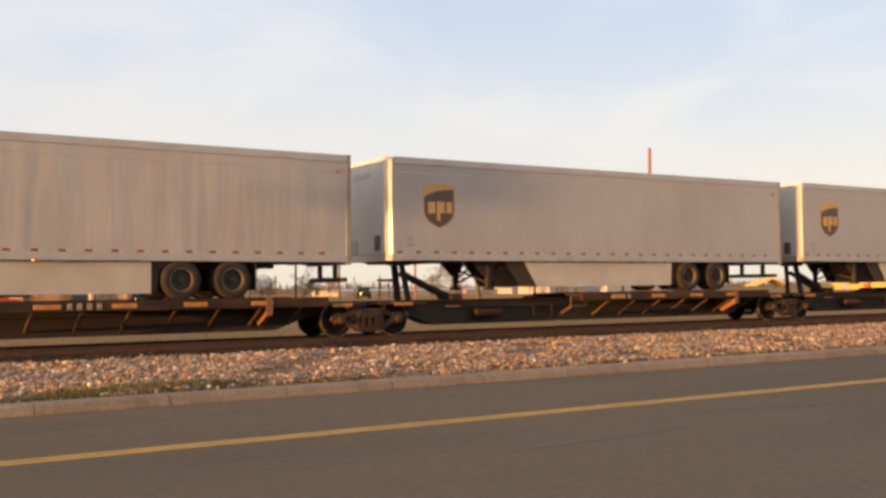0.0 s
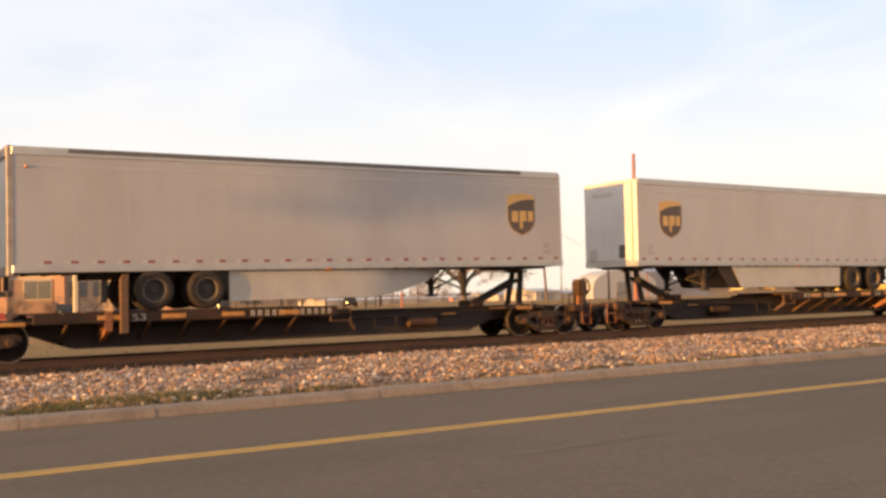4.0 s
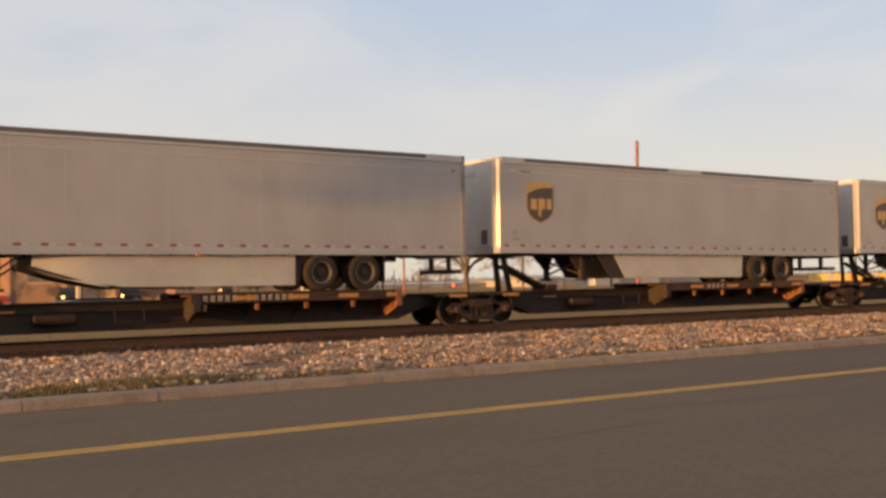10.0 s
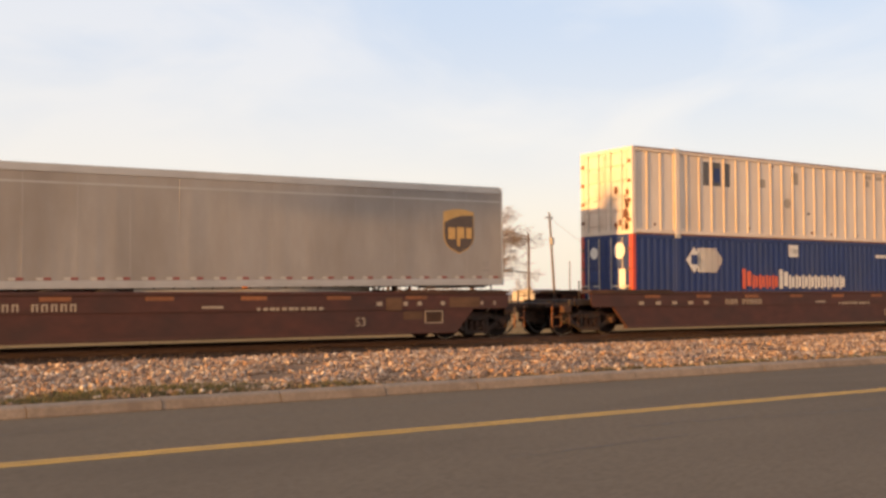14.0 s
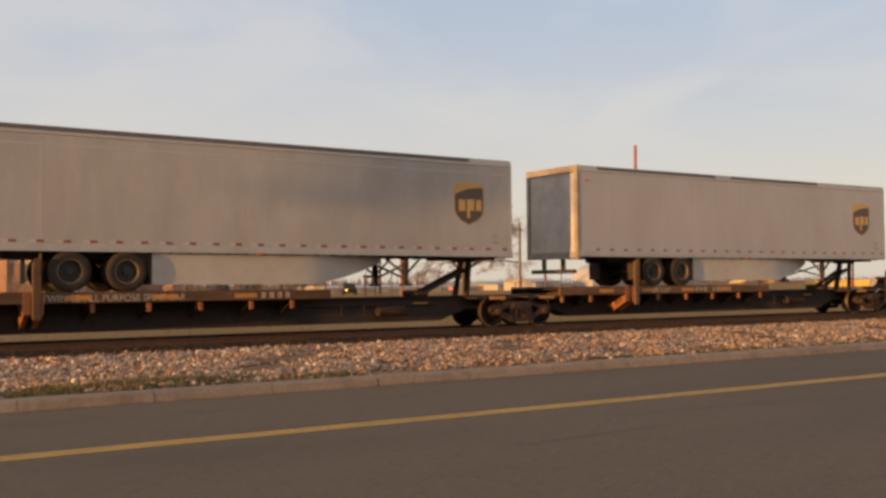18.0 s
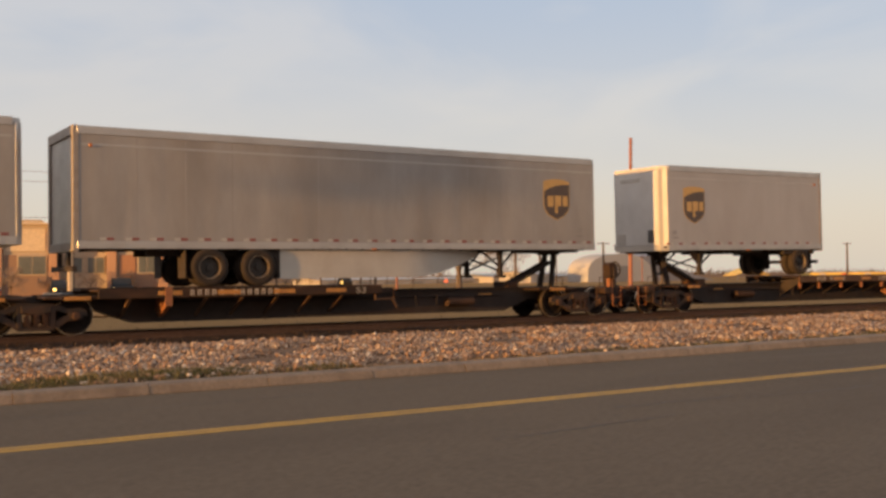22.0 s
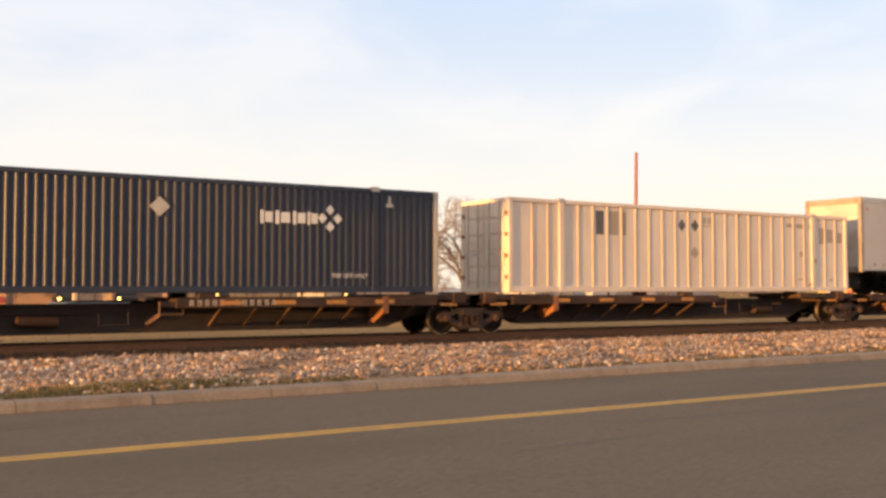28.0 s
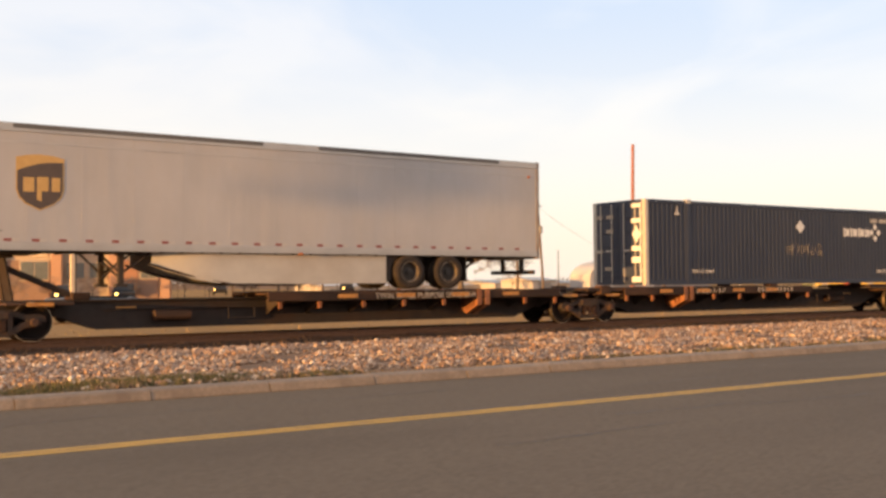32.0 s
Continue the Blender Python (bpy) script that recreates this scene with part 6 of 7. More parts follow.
# place, nose end, skirt shape, roof strip, roof height at the low and high end of x
for _uL, _nose, _style, _strip, _z0, _z1 in (
        (31.24, "L", 0, 0, 5.33, 5.27), (13.86, "L", 0, 0, 5.29, 5.28), (-3.62, "L", 1, 0, 5.29, 5.23), (-21.0, "L", 0, 0, 5.33, 5.24), (-40.4, "R", 2, 2, 5.25, 5.35),
        (-58.33, "L", 0, 0, 5.32, 5.30), (-75.75, "L", 1, 0, 5.31, 5.26), (-93.25, "L", 0, 1, 5.32, 5.19), (-110.68, "L", 1, 2, 5.31, 5.25), (-153.35, "R", 2, 0, 4.61, 4.77),
        (-177.15, "R", 2, 3, 5.34, 5.31), (-195.95, "R", 2, 2, 5.38, 5.30), (-235.35, "R", 2, 0, 5.25, 5.32), (-252.77, "R", 2, 3, 5.18, 5.34), (-270.25, "R", 2, 0, 5.24, 5.32),
        (-345.55, "L", 1, 1, 5.33, 5.28)):
    _key = (_style, _strip)
    if _key in _masters:
        _t = copy_thing(_masters[_key], Matrix())
    else:
        _t = _masters[_key] = trailer(TRAILER_L, _style, roof_strip=_strip)
    _tilt = math.degrees(math.atan((_z0 - _z1) / TRAILER_L))
    if _nose == "L":
        rides(_t, _uL, z=_z0 - 3.87, tilt=_tilt)
    else:
        rides(_t, _uL - (0.14 if _uL == -153.35 else 0.08) + TRAILER_L, z=_z1 - 3.87, turn=180, tilt=-_tilt)
    tagged(_t, {"L": "white dry van trailer with brown and gold shield, nose trailing", "R": "white dry van trailer with brown and gold shield, rear door trailing"}[_nose])
    _skin, _words = {-252.77: ("trailer_dirty", "grimy grey-white dry van trailer with a faded shield"), -235.35: ("trailer_dirty", "grimy grey-white dry van trailer with a faded shield"),
                     -195.95: ("trailer_dull", "dull grey-white dry van trailer with brown and gold shield"),
                     -153.35: ("trailer_dirty", "dull white dry van trailer sunk into an oxide-red well car"),
                     -3.62: ("trailer_rippled", "white dry van trailer with rippled side sheets and a shield"),
                     -75.75: ("trailer_rippled", "white dry van trailer with rippled side sheets and a shield")}.get(_uL, (None, ""))
    for _c in _t.children:
        if _c.name.startswith(("body", "panel_seam")):
            _c.data = _c.data.copy()
            _c.data.materials[0] = M[_skin or "trailer"]
    if _skin:
        tagged(_t, _words)
    if _uL == -93.25:
        # torn sheet beside the front top corner
        part("torn_patch", Shape().prism([(0.32, 3.52), (0.75, 3.50), (1.12, 3.42), (1.0, 3.36), (0.62, 3.39), (0.34, 3.38)], -1.304, -1.296), M["white_tape"], _t, "torn pale patch of side sheet")
        part("torn_edge", Shape().prism([(0.66, 3.50), (1.16, 3.46), (1.08, 3.40), (0.82, 3.42)], -1.309, -1.304), M["mark"], _t, "dark torn edge")
rides(tagged(trailer(8.48, 0, roof_strip=0), "short white single-axle trailer with a brown and gold shield"), -216.1, z=1.44, tilt=-0.75)


# ---- containers ----
def corrugated(L, z0, z1, y, side, pitch, depth, flank, x0=0.0):
    """A side sheet with trapezoid corrugations, as a closed thin solid."""
    pts = []
    n = int(L / pitch)
    p = L / n
    for i in range(n):
        x = x0 + i * p
        pts += [(x, 0.0), (x + p * 0.30, 0.0), (x + p * 0.30 + flank, depth), (x + p - flank, depth)]
    pts.append((x0 + L, 0.0))
    front = [(x, y - side * d) for x, d in pts]
    k = len(front)
    s = Shape()
    verts = [(x, yy, z0) for x, yy in front] + [(x, yy, z1) for x, yy in front]
    faces = [(i, i + 1, k + i + 1, k + i) if side < 0 else (k + i, k + i + 1, i + 1, i) for i in range(k - 1)]
    return s.add(verts, faces)


def container(kind, L=16.15, H=2.89, rib0=0.10, rib_pitch=0.613):
    mats = {"white": (M["white_box"], M["white_box"]), "blue": (M["blue_box"], M["red_post"]), "black": (M["black_box"], M["grey_post"])}
    body, post = mats[kind]
    label = {"white": "dirty white ribbed freight container with rust spots", "blue": "faded blue corrugated container with red end posts",
             "black": "charcoal corrugated freight container with grey end posts"}[kind]
    ob = thing("container", label, "container", "freight containers")
    w = 1.295
    part("core", Shape().box(0.08, L - 0.08, -w + 0.075, w - 0.075, 0.06, H - 0.05, 0.01), body, ob)
    part("roof", Shape().box(0.02, L - 0.02, -w + 0.02, w - 0.02, H - 0.05, H - 0.012, 0.01), body, ob)
    for s in (-1, 1):
        part("bottom_rail", Shape().box(0.16, L - 0.16, *sorted(((w - 0.06) * s, w * s)), 0.0, 0.17, 0.012), body, ob)
        part("top_rail", Shape().box(0.16, L - 0.16, *sorted(((w - 0.06) * s, w * s)), H - 0.13, H, 0.012), body, ob)
        for x in (0.0, L - 0.16):
            part("corner_post", Shape().box(x, x + 0.16, *sorted(((w - 0.17) * s, (w + 0.004) * s)), 0.0, H + 0.004, 0.012), post, ob, {"blue": "red corner post", "black": "sunlit grey corner post", "white": "white corner post"}[kind])
        for x in (1.97, L - 1.97 - 0.2):
            part("lift_post", Shape().box(x, x + 0.2, *sorted(((w - 0.06) * s, (w + 0.012) * s)), 0.0, H + 0.02, 0.012), body, ob)
            part("casting", Shape().box(x - 0.03, x + 0.23, *sorted(((w - 0.16) * s, (w + 0.016) * s)), H - 0.10, H + 0.045, 0.015), M["grey_post"], ob, "worn pale lifting casting")
        if kind == "white":
            part("side_sheet", Shape().box(0.16, L - 0.16, *sorted(((w - 0.06) * s, (w - 0.045) * s)), 0.17, H - 0.13, 0.004), body, ob)
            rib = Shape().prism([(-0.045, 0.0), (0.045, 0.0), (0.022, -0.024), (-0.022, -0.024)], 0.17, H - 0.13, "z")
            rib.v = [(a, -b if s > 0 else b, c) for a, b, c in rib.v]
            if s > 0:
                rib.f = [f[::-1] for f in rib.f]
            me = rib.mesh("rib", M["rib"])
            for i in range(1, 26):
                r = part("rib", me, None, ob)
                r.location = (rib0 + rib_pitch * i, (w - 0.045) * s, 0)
        else:
            pitch, depth, flank = (0.285, 0.034, 0.075) if kind == "blue" else (0.215, 0.042, 0.046)
            part("side_sheet", corrugated(L - 0.32, 0.17, H - 0.13, (w - 0.005) * s, s, pitch, depth, flank, 0.16), body, ob, "corrugated side sheet")
    # ends: ribs, doors with locking bars
    for e, x in ((-1, 0.0), (1, L)):
        a, b = sorted((x - e * 0.02, x - e * 0.08))
        part("end_frame", Shape().box(min(x, x - e * 0.14), max(x, x - e * 0.14), -w + 0.17, w - 0.17, H - 0.14, H, 0.01), body, ob)
        part("end_frame", Shape().box(min(x, x - e * 0.14), max(x, x - e * 0.14), -w + 0.17, w - 0.17, 0.0, 0.16, 0.01), body, ob)
        for s in (-1, 1):
            y0, y1 = sorted((0.012 * s, 1.12 * s))
            d = part("door", Shape().box(a, b, y0, y1, 0.16, H - 0.14, 0.01), body, ob, "container door leaf")
            for k in range(5):
                z = 0.3 + 0.5 * k
                xx = sorted((x - e * 0.02, x + e * 0.012))
                part("door_panel", Shape().box(xx[0], xx[1], y0 + 0.06, y1 - 0.06, z, z + 0.36, 0.012), body, d)
            for yb in (0.3, 0.85):
                part("lock_bar", Shape().tube([(x + e * 0.035, yb * s, 0.1), (x + e * 0.035, yb * s, H - 0.1)], 0.02, 7), M["grey_post"], d)
                part("handle", Shape().box(*sorted((x + e * 0.03, x + e * 0.06)), *sorted((yb * s, (yb + 0.3) * s)), 1.15, 1.2, 0.006), M["grey_post"], d)
            for k in range(4):
                part("hinge", Shape().box(*sorted((x - e * 0.02, x + e * 0.02)), *sorted((1.1 * s, 1.24 * s)), 0.4 + 0.65 * k, 0.52 + 0.65 * k, 0.008), M["rust_spot"] if kind != "black" else M["grey_post"], ob, "rusty door hinge")
    return ob


def sign(ob, name, x0, x1, z0, z1, mat, label="", y=1.296, outline=None):
    if outline:
        s = Shape().prism([(x0 + (x1 - x0) * a, z0 + (z1 - z0) * b) for a, b in outline], -y - 0.006, -y)
    else:
        s = Shape().box(x0, x1, -y - 0.006, -y, z0, z1, 0.001)
    return part(name, s, mat, ob, label)


def word_bars(ob, x0, x1, z0, z1, mat, label="", heavy=0.36):
    """A thick and a thin plain bar of letter size and colour."""
    w = (x1 - x0) * heavy
    s = Shape().box(x0, x0 + w, -1.302, -1.296, z0, z1, 0.001).box(x0 + w * 1.45, x1, -1.302, -1.296, z0 + 0.12 * (z1 - z0), z1 - 0.12 * (z1 - z0), 0.001)
    return part("word_bar", s, mat, ob, label)


DIAMOND = [(0.5, 0), (1, 0.5), (0.5, 1), (0, 0.5)]
white_top = container("white")
blue_box = container("blue")
for _x0, _x1 in ((3.36, 3.66), (3.83, 4.24), (4.40, 4.70)):
    sign(white_top, "decal", _x0, _x1, 1.77, 2.6, M["decal_dark"], "dark faded square decal", 1.246)
sign(white_top, "decal", 3.9, 4.18, 1.9, 2.4, M["blue_box"], "", 1.253)
for _x, _z, _w, _h in ((1.9, 2.3, 0.25, 0.32), (6.2, 1.85, 0.36, 0.3), (8.0, 2.05, 0.38, 0.45), (12.4, 2.5, 0.42, 0.14), (13.1, 2.5, 0.45, 0.14), (12.45, 2.2, 0.2, 0.25), (14.4, 2.5, 0.25, 0.1), (1.9, 2.62, 0.3, 0.07)):
    sign(white_top, "faded_label", _x, _x + _w, _z, _z + _h, M["decal_tan"], "", 1.246)
sign(white_top, "dent_mark", 8.85, 9.05, 0.95, 1.06, M["decal_dark"], "", 1.246, [(0, 0), (1, 0), (0.6, 1), (0.3, 0.8)])
sign(white_top, "round_label", 7.55, 7.95, 1.15, 1.52, M["decal_tan"], "", 1.246, [(0.5 + 0.5 * math.cos(a * math.tau / 16), 0.5 + 0.5 * math.sin(a * math.tau / 16)) for a in range(16)])
# blue box: plain bars in place of the owner's words
_x = 5.23
for _i, (_w, _h) in enumerate(((0.45, 0.7), (0.29, 0.5), (0.29, 0.5), (0.26, 0.5), (0.29, 0.5))):
    word_bars(blue_box, _x, _x + _w, 1.1, 1.1 + _h, M["letter_red"], "red lettering bar")
    _x += _w + 0.07
_x = 7.2
for _i, (_w, _h) in enumerate(((0.46, 0.7),) + ((0.295, 0.5),) * 9):
    word_bars(blue_box, _x, _x + _w, 1.1, 1.1 + _h, M["letter_white"], "white lettering bar")
    _x += _w + 0.07
sign(blue_box, "emblem", 2.44, 3.22, 1.64, 2.51, M["letter_white"], "white and red diamond emblem", 1.296, DIAMOND)
sign(blue_box, "emblem_core", 2.68, 2.98, 1.92, 2.25, M["blue_box"], "", 1.302)
for _i in range(15):
    _x, _h = 3.0 + 0.082 * _i, 0.42 * min(1.0, (15 - _i) / 4.0)
    sign(blue_box, "emblem_bar", _x, _x + 0.05 - 0.0015 * _i, 2.075 - _h, 2.075 + _h, M["letter_white"])
for _x, _z in ((7.74, 2.26), (14.84, 1.34)):
    sign(blue_box, "plate", _x, _x + 0.52, _z, _z + 0.44, M["letter_white"], "white plate with a height figure")
    _t = part("plate_text", lettering("110", 0.3, M["decal_dark"]), None, blue_box)
    _t.matrix_basis = pose(_x + 0.03, -1.304, _z + 0.11)
_t = part("length_mark", lettering("53", 0.5, M["letter_white"]), None, blue_box, "white figures 53")
_t.matrix_basis = pose(14.84, -1.302, 1.87)
for _i in range(5):
    sign(blue_box, "number_bar", 12.92 + 0.17 * _i, 13.05 + 0.17 * _i, 2.31, 2.42, M["letter_white"])
# worn top edge of the white box, rust on its sunlit end, plates on the end of the blue one
def end_patch(ob, name, outline, mat, label):
    return part(name, Shape().prism(outline, -0.052, -0.046, "x"), mat, ob, label)


_rng = random.Random(31)
for _ob in (white_top,):
    part("top_edge", Shape().box(0.1, 16.05, -1.299, -1.28, 2.85, 2.9, 0.004), M["rust_spot"], _ob, "rusty top edge")
    # painted strip for the shade in the gap above the blue box
    part("bottom_edge", Shape().box(0.1, 16.05, -1.299, -1.28, -0.008, 0.045, 0.004), M["rust_spot"], _ob, "dark strip painted for the shade of the gap below")
    for _i in range(14):
        _y, _z, _s = -1.1 + 0.55 * _rng.random() ** 2, 0.2 + 1.3 * _rng.random() ** 1.5, _rng.uniform(0.04, 0.11)
        end_patch(_ob, "rust_patch", [(_y + _s * math.cos(a) * _rng.uniform(0.6, 1.2), _z + 1.7 * _s * math.sin(a) * _rng.uniform(0.6, 1.3)) for a in (k * math.tau / 7 for k in range(7))],
                  M["rust_spot"], "rust patch on the end wall")
    for _i in range(10):
        _x, _s = _rng.uniform(0.4, 15.6), _rng.uniform(0.03, 0.08)
        _z = _rng.choice((2.6, 2.68, 0.22, 0.28))
        sign(_ob, "rust_patch", _x, _x + _s * 2, _z, _z + _s * 1.6, M["rust_spot"], "small rust patch", 1.246, [(0.1, 0.2), (0.6, 0), (1, 0.4), (0.8, 0.9), (0.3, 1), (0, 0.6)])
for _y, _z, _r in ((-0.72, 2.35, 0.27), (0.55, 2.3, 0.2)):
    end_patch(blue_box, "round_plate", [(_y + _r * math.cos(a), _z + _r * math.sin(a)) for a in (k * math.tau / 16 for k in range(16))], M["letter_white"], "white round plate on the door")
end_patch(blue_box, "notice_plate", [(-1.0, 1.1), (-0.7, 1.1), (-0.7, 1.75), (-1.0, 1.75)], M["letter_white"], "white notice plate on the door")
end_patch(blue_box, "notice_plate", [(-0.95, 0.45), (-0.7, 0.45), (-0.7, 0.9), (-0.95, 0.9)], M["letter_red"], "red notice plate on the door")
rides(white_top, -132.07, z=3.555)
rides(blue_box, -132.07, z=0.655)

box_j = container("white", 16.45, rib0=0.31, rib_pitch=0.617)
for _x0, _x1 in ((3.52, 3.86), (4.08, 4.5), (4.68, 4.84)):
    sign(box_j, "decal", _x0, _x1, 1.85, 2.62, M["decal_dark"] if _x0 < 3.6 else M["decal_tan"], "dark faded square decal", 1.246)
for _x in (7.22, 7.86):
    sign(box_j, "placard", _x, _x + 0.38, 2.05, 2.5, M["decal_dark"], "dark diamond placard", 1.246, DIAMOND)
sign(box_j, "placard", 7.82, 8.24, 1.12, 1.56, M["decal_tan"], "faded diamond placard", 1.246, DIAMOND)
for _x, _z, _w, _h in ((8.46, 2.36, 0.16, 0.22), (8.7, 2.36, 0.16, 0.22), (8.44, 2.26, 0.46, 0.04), (12.88, 2.38, 0.32, 0.14), (13.44, 2.36, 0.4, 0.16), (14.16, 2.34, 0.1, 0.2), (13.62, 1.3, 0.26, 0.18),
                       (14.78, 1.8, 0.3, 0.62), (15.26, 1.86, 0.34, 0.5), (15.88, 1.86, 0.28, 0.4), (15.4, 0.38, 0.14, 0.1), (13.5, 0.42, 0.3, 0.05)):
    sign(box_j, "faded_label", _x, _x + _w, _z, _z + _h, M["decal_tan"], "", 1.246)
sign(box_j, "rust_patch", 14.1, 14.4, 0.2, 0.5, M["rust_spot"], "rust patch by the lifting post", 1.246, [(0, 0), (1, 0), (1, 1), (0.7, 0.5), (0.4, 0.4)])
sign(box_j, "rust_patch", 14.42, 14.52, 1.05, 1.25, M["rust_spot"], "rust spot on the lifting post", 1.31, [(0, 0.2), (0.6, 0), (1, 0.5), (0.7, 1), (0.2, 0.8)])
rides(box_j, -287.68, z=1.51)


def black_marks(ob, number_x, scrawl):
    for x, w in ((10.66, 0.34), (11.08, 0.42), (11.58, 0.36), (12.0, 0.3)):
        word_bars(ob, x, x + w, 1.80, 2.16, M["letter_white"], "white lettering bar", 0.26)
    for a, b, c, d in ((0.24, 0.50, 0.0, 0.28), (0.24, 0.50, 0.46, 0.74), (0.0, 0.28, 0.23, 0.51), (0.46, 0.74, 0.23, 0.51)):
        sign(ob, "emblem_petal", 12.3 + a, 12.3 + b, 1.63 + c, 1.63 + d, M["letter_white"], "white petal of a round emblem", 1.296, DIAMOND)
    sign(ob, "placard", 7.76, 8.28, 1.88, 2.38, M["letter_white"] if scrawl else M["grey_post"], "pale diamond placard", 1.296, DIAMOND)
    for x0 in (2.18, 12.72):
        me = lettering("TOP LIFT ONLY", 0.17, M["letter_white"])
        me.transform(Matrix.Diagonal((1.12 / max(v.co.x for v in me.vertices), 1, 1, 1)))
        part("stencil_text", me, None, ob, "white words top lift only").location = (x0, -1.302, 0.40)
    for x0 in (1.38, 14.4):
        sign(ob, "arrow", x0, x0 + 0.24, 2.38, 2.68, M["grey_post"], "small pale lift symbol", 1.296, [(0, 0), (1, 0), (1, 0.3), (0.65, 0.35), (0.65, 1), (0.35, 1), (0.35, 0.35), (0, 0.3)])
    for i in range(8):
        if i == 3:
            continue
        sign(ob, "number_bar", number_x + 0.143 * i, number_x + 0.11 + 0.143 * i, 2.40, 2.55, M["grey_post"])
    if scrawl:
        rng = random.Random(8)
        for i in range(16):
            pts = [(7.2 + 0.13 * i + rng.uniform(0, 0.24), -1.301, 1.0 + 0.02 * (i % 5) + rng.uniform(0, 0.46)) for k in range(4)]
            part("paint_scrawl", Shape().tube(pts, 0.008, 4), M["mark"], ob, "thin pale paint scrawl")


box_b1 = container("black")
black_marks(box_b1, 2.7, False)
# arrow and notice on the trailing end
part("arrow_mark", Shape().prism([(0.75, 2.02), (0.75, 2.08), (-0.15, 2.08), (-0.15, 2.16), (-0.42, 2.05), (-0.15, 1.94), (-0.15, 2.02)], -0.05, -0.044, "x"), M["letter_white"], box_b1, "white arrow on the door")
part("notice_bar", Shape().box(-0.05, -0.044, -0.86, -0.78, 1.7, 2.6, 0.001), M["grey_post"], box_b1, "narrow pale notice")
rides(box_b1, -306.36, z=1.51)
box_b2 = container("black")
black_marks(box_b2, 12.4, True)
# pale plates and lock gear beside the sunlit edge of the doors
for _z0, _z1 in ((0.1, 0.28), (0.75, 0.95), (1.15, 1.32), (2.1, 2.25), (2.62, 2.75)):
    part("lock_keeper", Shape().box(-0.075, -0.044, -1.12, -0.72, _z0, _z1, 0.006), M["letter_white"], box_b2, "pale lock keeper plate")
part("placard", Shape().prism([(-0.92, 1.42), (-0.72, 1.72), (-0.92, 2.02), (-1.12, 1.72)], -0.05, -0.044, "x"), M["letter_white"], box_b2, "white diamond placard")
part("lock_strip", Shape().box(-0.075, -0.05, -1.16, -1.11, 0.1, 2.78, 0.006), M["letter_white"], box_b2, "pale vertical lock strip")
for _i, (_y, _z) in enumerate(((0.2, 2.3), (0.75, 2.3), (0.2, 1.8), (0.75, 1.1), (0.3, 0.5))):
    part("faded_label", Shape().box(-0.05, -0.044, _y, _y + 0.35, _z, _z + 0.12, 0.001), M["decal_tan"], box_b2, "faded label on the door")
rides(box_b2, -324.9, z=1.46)


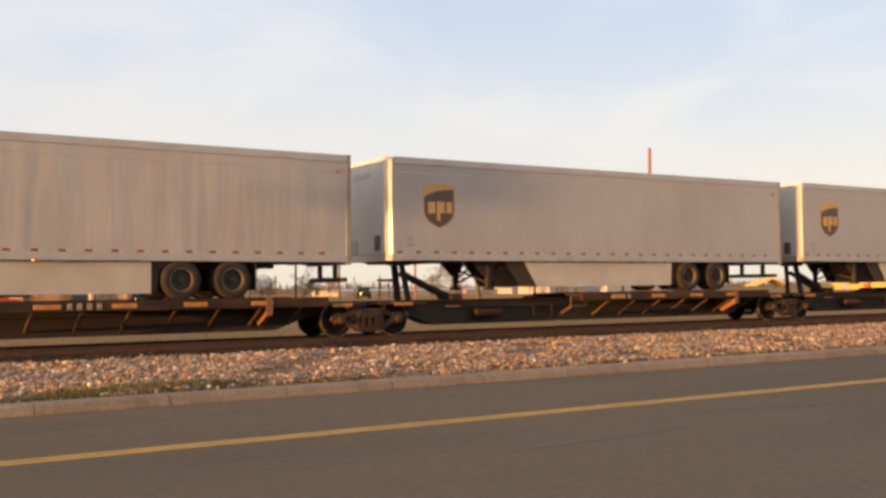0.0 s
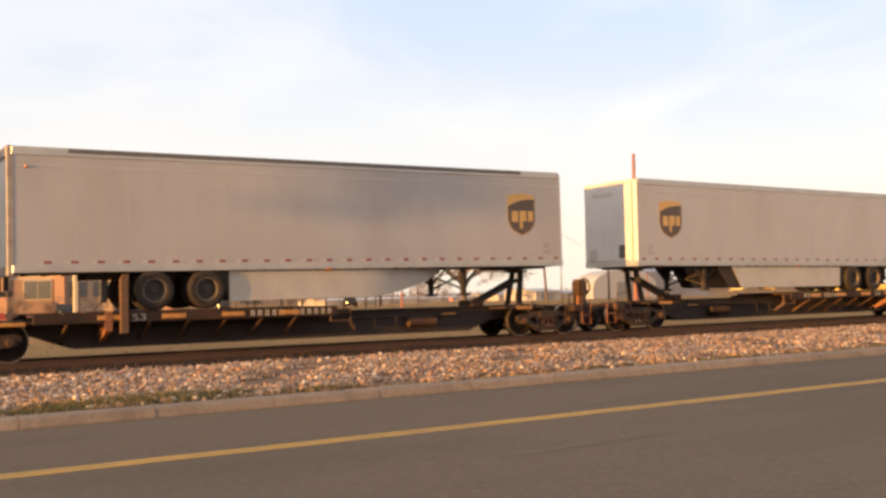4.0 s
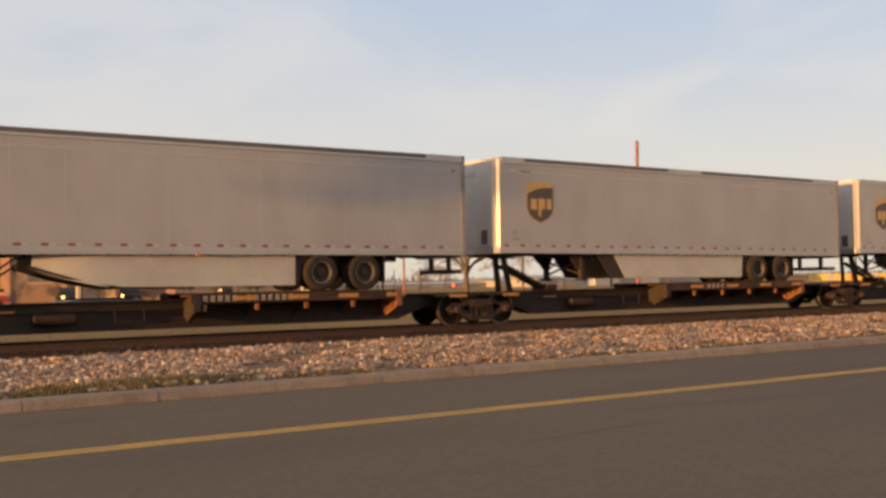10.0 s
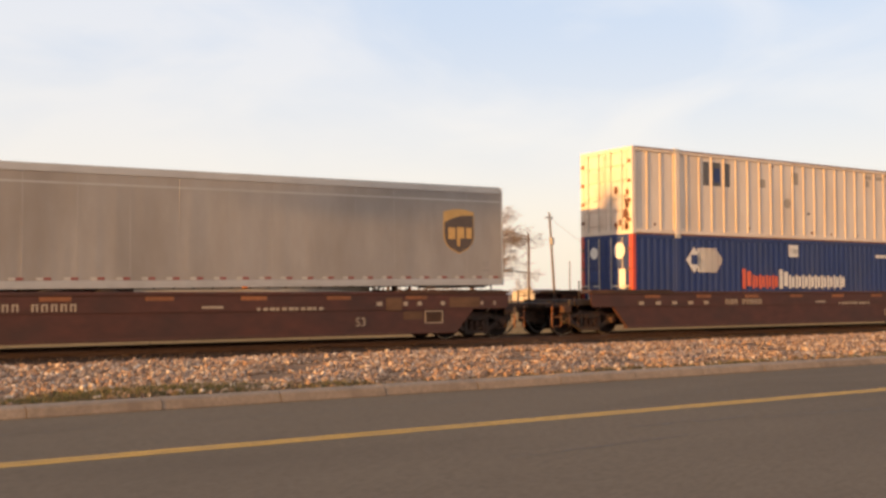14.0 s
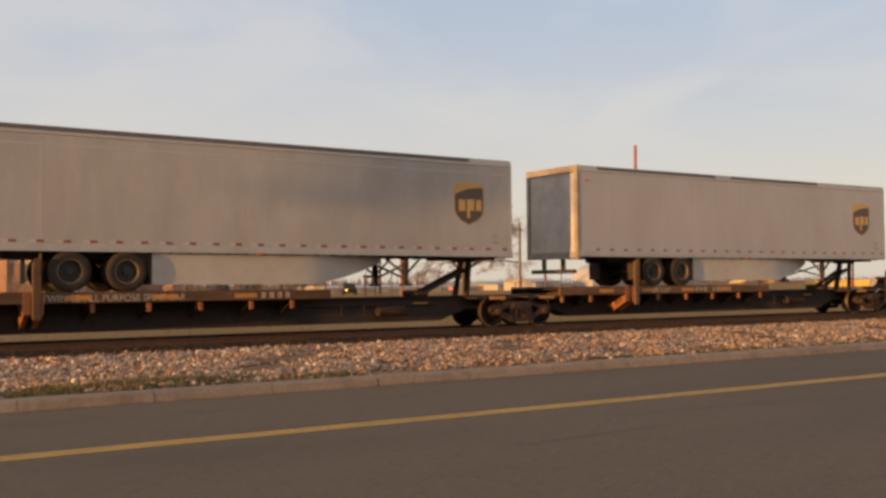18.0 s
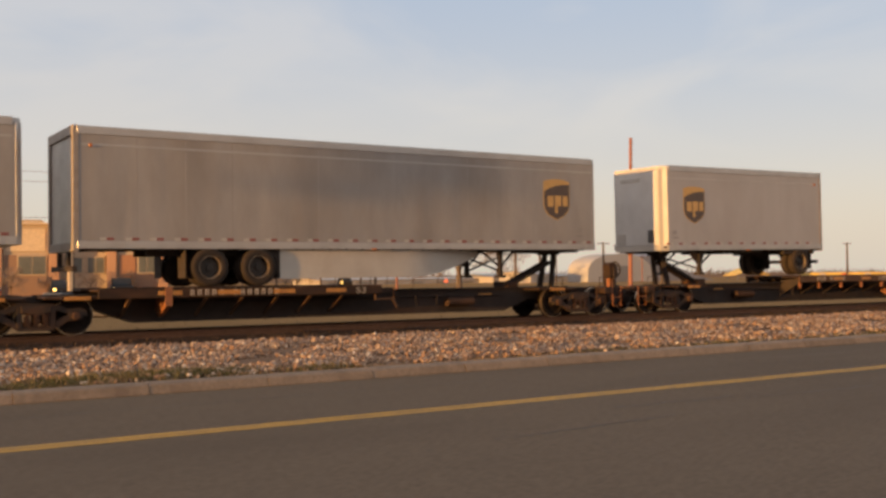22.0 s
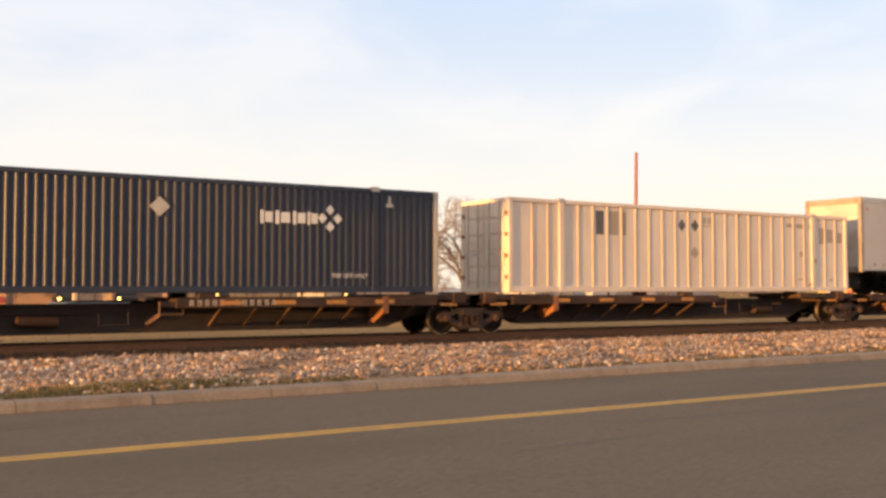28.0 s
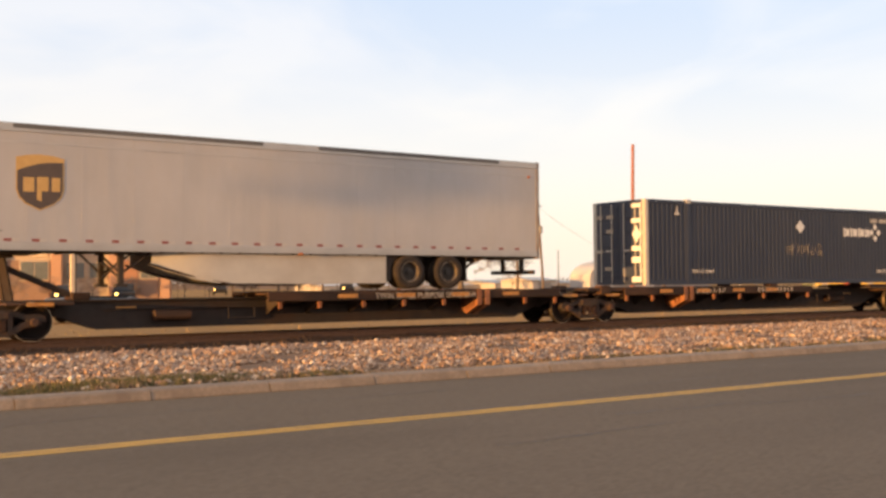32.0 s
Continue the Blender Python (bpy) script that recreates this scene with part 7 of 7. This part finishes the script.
# ---- well cars ----
def well_car(length, L0, L1, handbrake=False):
    """Well car between bogie centres 0 and length; the well runs from L0 to L1."""
    ob = thing("well_car", "oxide-red well car with white reporting bars", "well wagon", "well cars")
    for s in (-1, 1):
        y0, y1 = sorted((1.30 * s, 1.42 * s))
        o = [(L0 - 0.65, 1.14), (L0 - 0.1, 0.52), (L1 + 0.4, 0.52), (L1 + 0.95, 1.14), (L1 + 0.95, 1.63), (L0 - 0.65, 1.63)]
        part("well_side", Shape().prism(o, y0, y1), M["well"], ob, "deep oxide-red well side plate")
        part("upper_band", Shape().prism([(L0 - 1.55, 1.16), (L1 + 2.1, 1.16), (L1 + 2.2, 1.3), (L1 + 2.2, 1.57), (L0 - 1.65, 1.57), (L0 - 1.65, 1.3)], *sorted((1.42 * s, 1.446 * s))), M["well"], ob, "upper band of the well side, a little proud")
        part("top_chord", Shape().box(L0 - 1.6, L1 + 2.1, *sorted((1.24 * s, 1.47 * s)), 1.56, 1.66, 0.015), M["well"], ob)
        part("bottom_chord", Shape().box(L0 - 0.1, L1 + 0.4, *sorted((1.22 * s, 1.43 * s)), 0.47, 0.55, 0.015), M["well"], ob)
        for a, b in ((L0 - 2.2, L0 + 2.0), (L1 - 2.0, L1 + 2.2)):
            part("end_chord", Shape().prism([(a + 0.4, 1.60), (a + 0.6, 1.71), (b - 0.3, 1.71), (b, 1.66), (b, 1.60)], *sorted((1.05 * s, 1.475 * s))), M["rust"], ob, "dark raised end chord")
        n = 7
        y = 1.447 * s
        for i in range(n):
            x = L0 + 1.0 + (L1 - L0 - 2) * i / (n - 1)
            part("reflector", Shape().box(x - 0.35, x + 0.35, *sorted((y, y + 0.008 * s)), 1.44, 1.54, 0.003), M["rust_orange"], ob, "faded orange reflector strip")
        for i in range(9):
            if i == 3:
                continue
            x = L0 + 4.55 + 0.21 * i
            mark = Shape().box(x - 0.075, x - 0.03, *sorted((y, y + 0.005 * s)), 1.2, 1.38, 0.001).box(x + 0.025, x + 0.065, *sorted((y, y + 0.005 * s)), 1.2, 1.38, 0.001)
            part("number_bar", mark.box(x - 0.03, x + 0.025, *sorted((y, y + 0.004 * s)), 1.345, 1.375, 0.001), M["decal_tan"], ob)
        for i in range(5):
            x = L0 + 0.4 + 0.75 * i
            part("stencil_bar", Shape().box(x, x + 0.22, *sorted((y, y + 0.005 * s)), 1.22, 1.33, 0.001), M["decal_tan"], ob)
        for x0, w in ((9.3, 0.55),):
            part("stencil_bar", Shape().box(L0 + x0, L0 + x0 + w, *sorted((y, y + 0.005 * s)), 1.24, 1.30, 0.001), M["decal_tan"], ob)
        t = part("length_mark", lettering("53", 0.34, M["decal_tan"]), None, ob, "faded figures 53")
        t.matrix_basis = pose(L1 - 2.92, -1.432, 0.72) if s < 0 else pose(L0 + 2.0, 1.432, 0.86, 0, 0, 180)
        fr = Shape()
        for a, b, c, d in ((0, 0.6, 0, 0.03), (0, 0.6, 0.33, 0.36), (0, 0.03, 0, 0.36), (0.57, 0.6, 0, 0.36)):
            fr.box(L1 - 0.7 + a, L1 - 0.7 + b, *sorted((1.40 * s, 1.428 * s)), 0.76 + c, 0.76 + d, 0.002)
        part("data_plate", Shape().box(L1 - 0.66, L1 - 0.14, *sorted((1.40 * s, 1.425 * s)), 0.80, 1.08, 0.002), M["rust"], ob, "dark data panel")
        for x0, w, z0, z1 in ((-1.96, 0.49, 1.14, 1.49), (0.12, 1.04, 1.22, 1.49), (-1.4, 0.62, 0.88, 1.10)):
            part("repaint_patch", Shape().box(L1 + x0, L1 + x0 + w, *sorted((y, y + 0.003 * s) if z1 > 1.2 else (1.42 * s, 1.424 * s)), z0, z1, 0.001), M["rust_tan"], ob, "dull orange patch of newer paint")
        for x0, w in ((-2.27, 0.18), (-1.42, 0.14), (-0.96, 0.14), (-0.18, 0.12), (1.2, 0.07), (1.66, 0.06)):
            part("stencil_bar", Shape().box(L1 + x0, L1 + x0 + w, *sorted((y + 0.004 * s, y + 0.008 * s)), 1.27, 1.38, 0.001), M["decal_tan"], ob)
        for i in range(11):
            part("stencil_bar", Shape().box(L1 - 5.75 + 0.175 * i, L1 - 5.66 + 0.175 * i + 0.03 * (i % 3), *sorted((y, y + 0.005 * s)), 1.17, 1.25, 0.001), M["decal_tan"], ob)
        part("stencil_frame", fr, M["decal_tan"], ob, "white stencilled frame")
    part("well_floor", Shape().box(L0 + 0.5, L1 - 0.5, -1.25, 1.25, 0.56, 0.62, 0.01), M["sill"], ob)
    for e, x in ((-1, 0.0), (1, length)):
        a, b = sorted((x - e * 1.9, x + e * 0.95))
        part("end_platform", Shape().box(a, b, -1.2, 1.2, 1.22, 1.4, 0.02), M["sill"], ob)
        part("draft_sill", Shape().box(a, b, -0.32, 0.32, 0.80, 1.22, 0.02), M["sill"], ob)
        couple_end(ob, x, e)
        part("end_walkway", Shape().box(*sorted((x + e * 0.95, x + e * 1.85)), -1.15, 1.15, 1.16, 1.30, 0.015), M["rust"], ob, "dark end walkway")
        if e < 0 or not handbrake:
            for q in (0.5, 1.5):
                part("grab_post", Shape().tube([(x + e * q, -1.12, 1.25), (x + e * q, -1.12, 2.0 if q < 1 else 1.7)], 0.022, 6), M["sill"], ob)
            continue
        k = x + e * 1.62
        y0, y1 = -1.02, -0.55
        stand = part("brake_stand", Shape().prism([(k - 0.20, 1.62), (k + 0.14, 1.62), (k + 0.14, 1.96), (k + 0.06, 2.06), (k - 0.12, 2.06), (k - 0.20, 1.96)], y0, y1), M["rust"], ob, "rust-brown handbrake housing")
        part("chain_guard", Shape().prism([(k - 0.10, 1.02), (k + 0.08, 1.02), (k + 0.12, 1.98), (k - 0.02, 1.98)], y0 - 0.02, y0), M["rust_orange"], stand, "faded orange chain guard")
        for q in (-0.17, 0.12):
            part("stand_post", Shape().box(k + q - 0.025, k + q + 0.025, y1 - 0.06, y1, 1.25, 1.64, 0.006), M["sill"], stand)
        wheel = part("brake_wheel", Shape().lathe([(0.20, 0.24), (0.19, 0.27), (0.22, 0.285), (0.25, 0.27), (0.24, 0.24), (0.20, 0.24)], (k + 0.02, (y0 + y1) / 2, 1.84), "x", 20), M["sill"], ob, "dark handbrake wheel", True)
        for q in range(3):
            c, d = 0.25 * math.cos(q * math.pi / 3), 0.25 * math.sin(q * math.pi / 3)
            part("spoke", Shape().beam((k + 0.24, (y0 + y1) / 2 - c, 1.84 - d), (k + 0.24, (y0 + y1) / 2 + c, 1.84 + d), 0.02, 0.03), M["sill"], wheel)
        part("hand_rail", Shape().tube([(k - 0.3, y0, 1.28), (k - 0.3, y0, 2.0), (k - 0.26, y0 + 0.05, 2.08), (k - 0.2, y0 + 0.1, 2.08)], 0.015, 6), M["rust_orange"], ob, "bent orange hand rail")
    return ob


rides(well_car(19.25, 1.35, 17.75, True), -133.7)
rides(well_car(19.1, 1.3, 17.8), -157.2)


# ---- motion ----
RUN = [(0, 0.0), (3, 33.59), (6.5, 72.37), (10, 111.2), (13, 144.18), (17, 187.5), (21, 230.45), (24, 262.72), (28, 306.01), (32, 349.01)]


def run_at(t):
    for (t0, s0), (t1, s1) in zip(RUN, RUN[1:]):
        if t <= t1:
            return s0 + (s1 - s0) * (t - t0) / (t1 - t0)
    return RUN[-1][1]


def motions():
    for ob, u, y, z, turn, tilt in MOVING:
        walk(ob, [(t, pose(u + s, y, z, 0, tilt, turn)) for t, s in RUN])
    # wheelsets roll on the rails without slip
    for ax in AXLES:
        x = ax.location.x
        walk(ax, [(i / FPS, pose(x, 0, 0.46, 0, math.degrees(run_at(i / FPS) / 0.463) % 360, 0)) for i in range(int(SECONDS * FPS) + 1)])


motions()
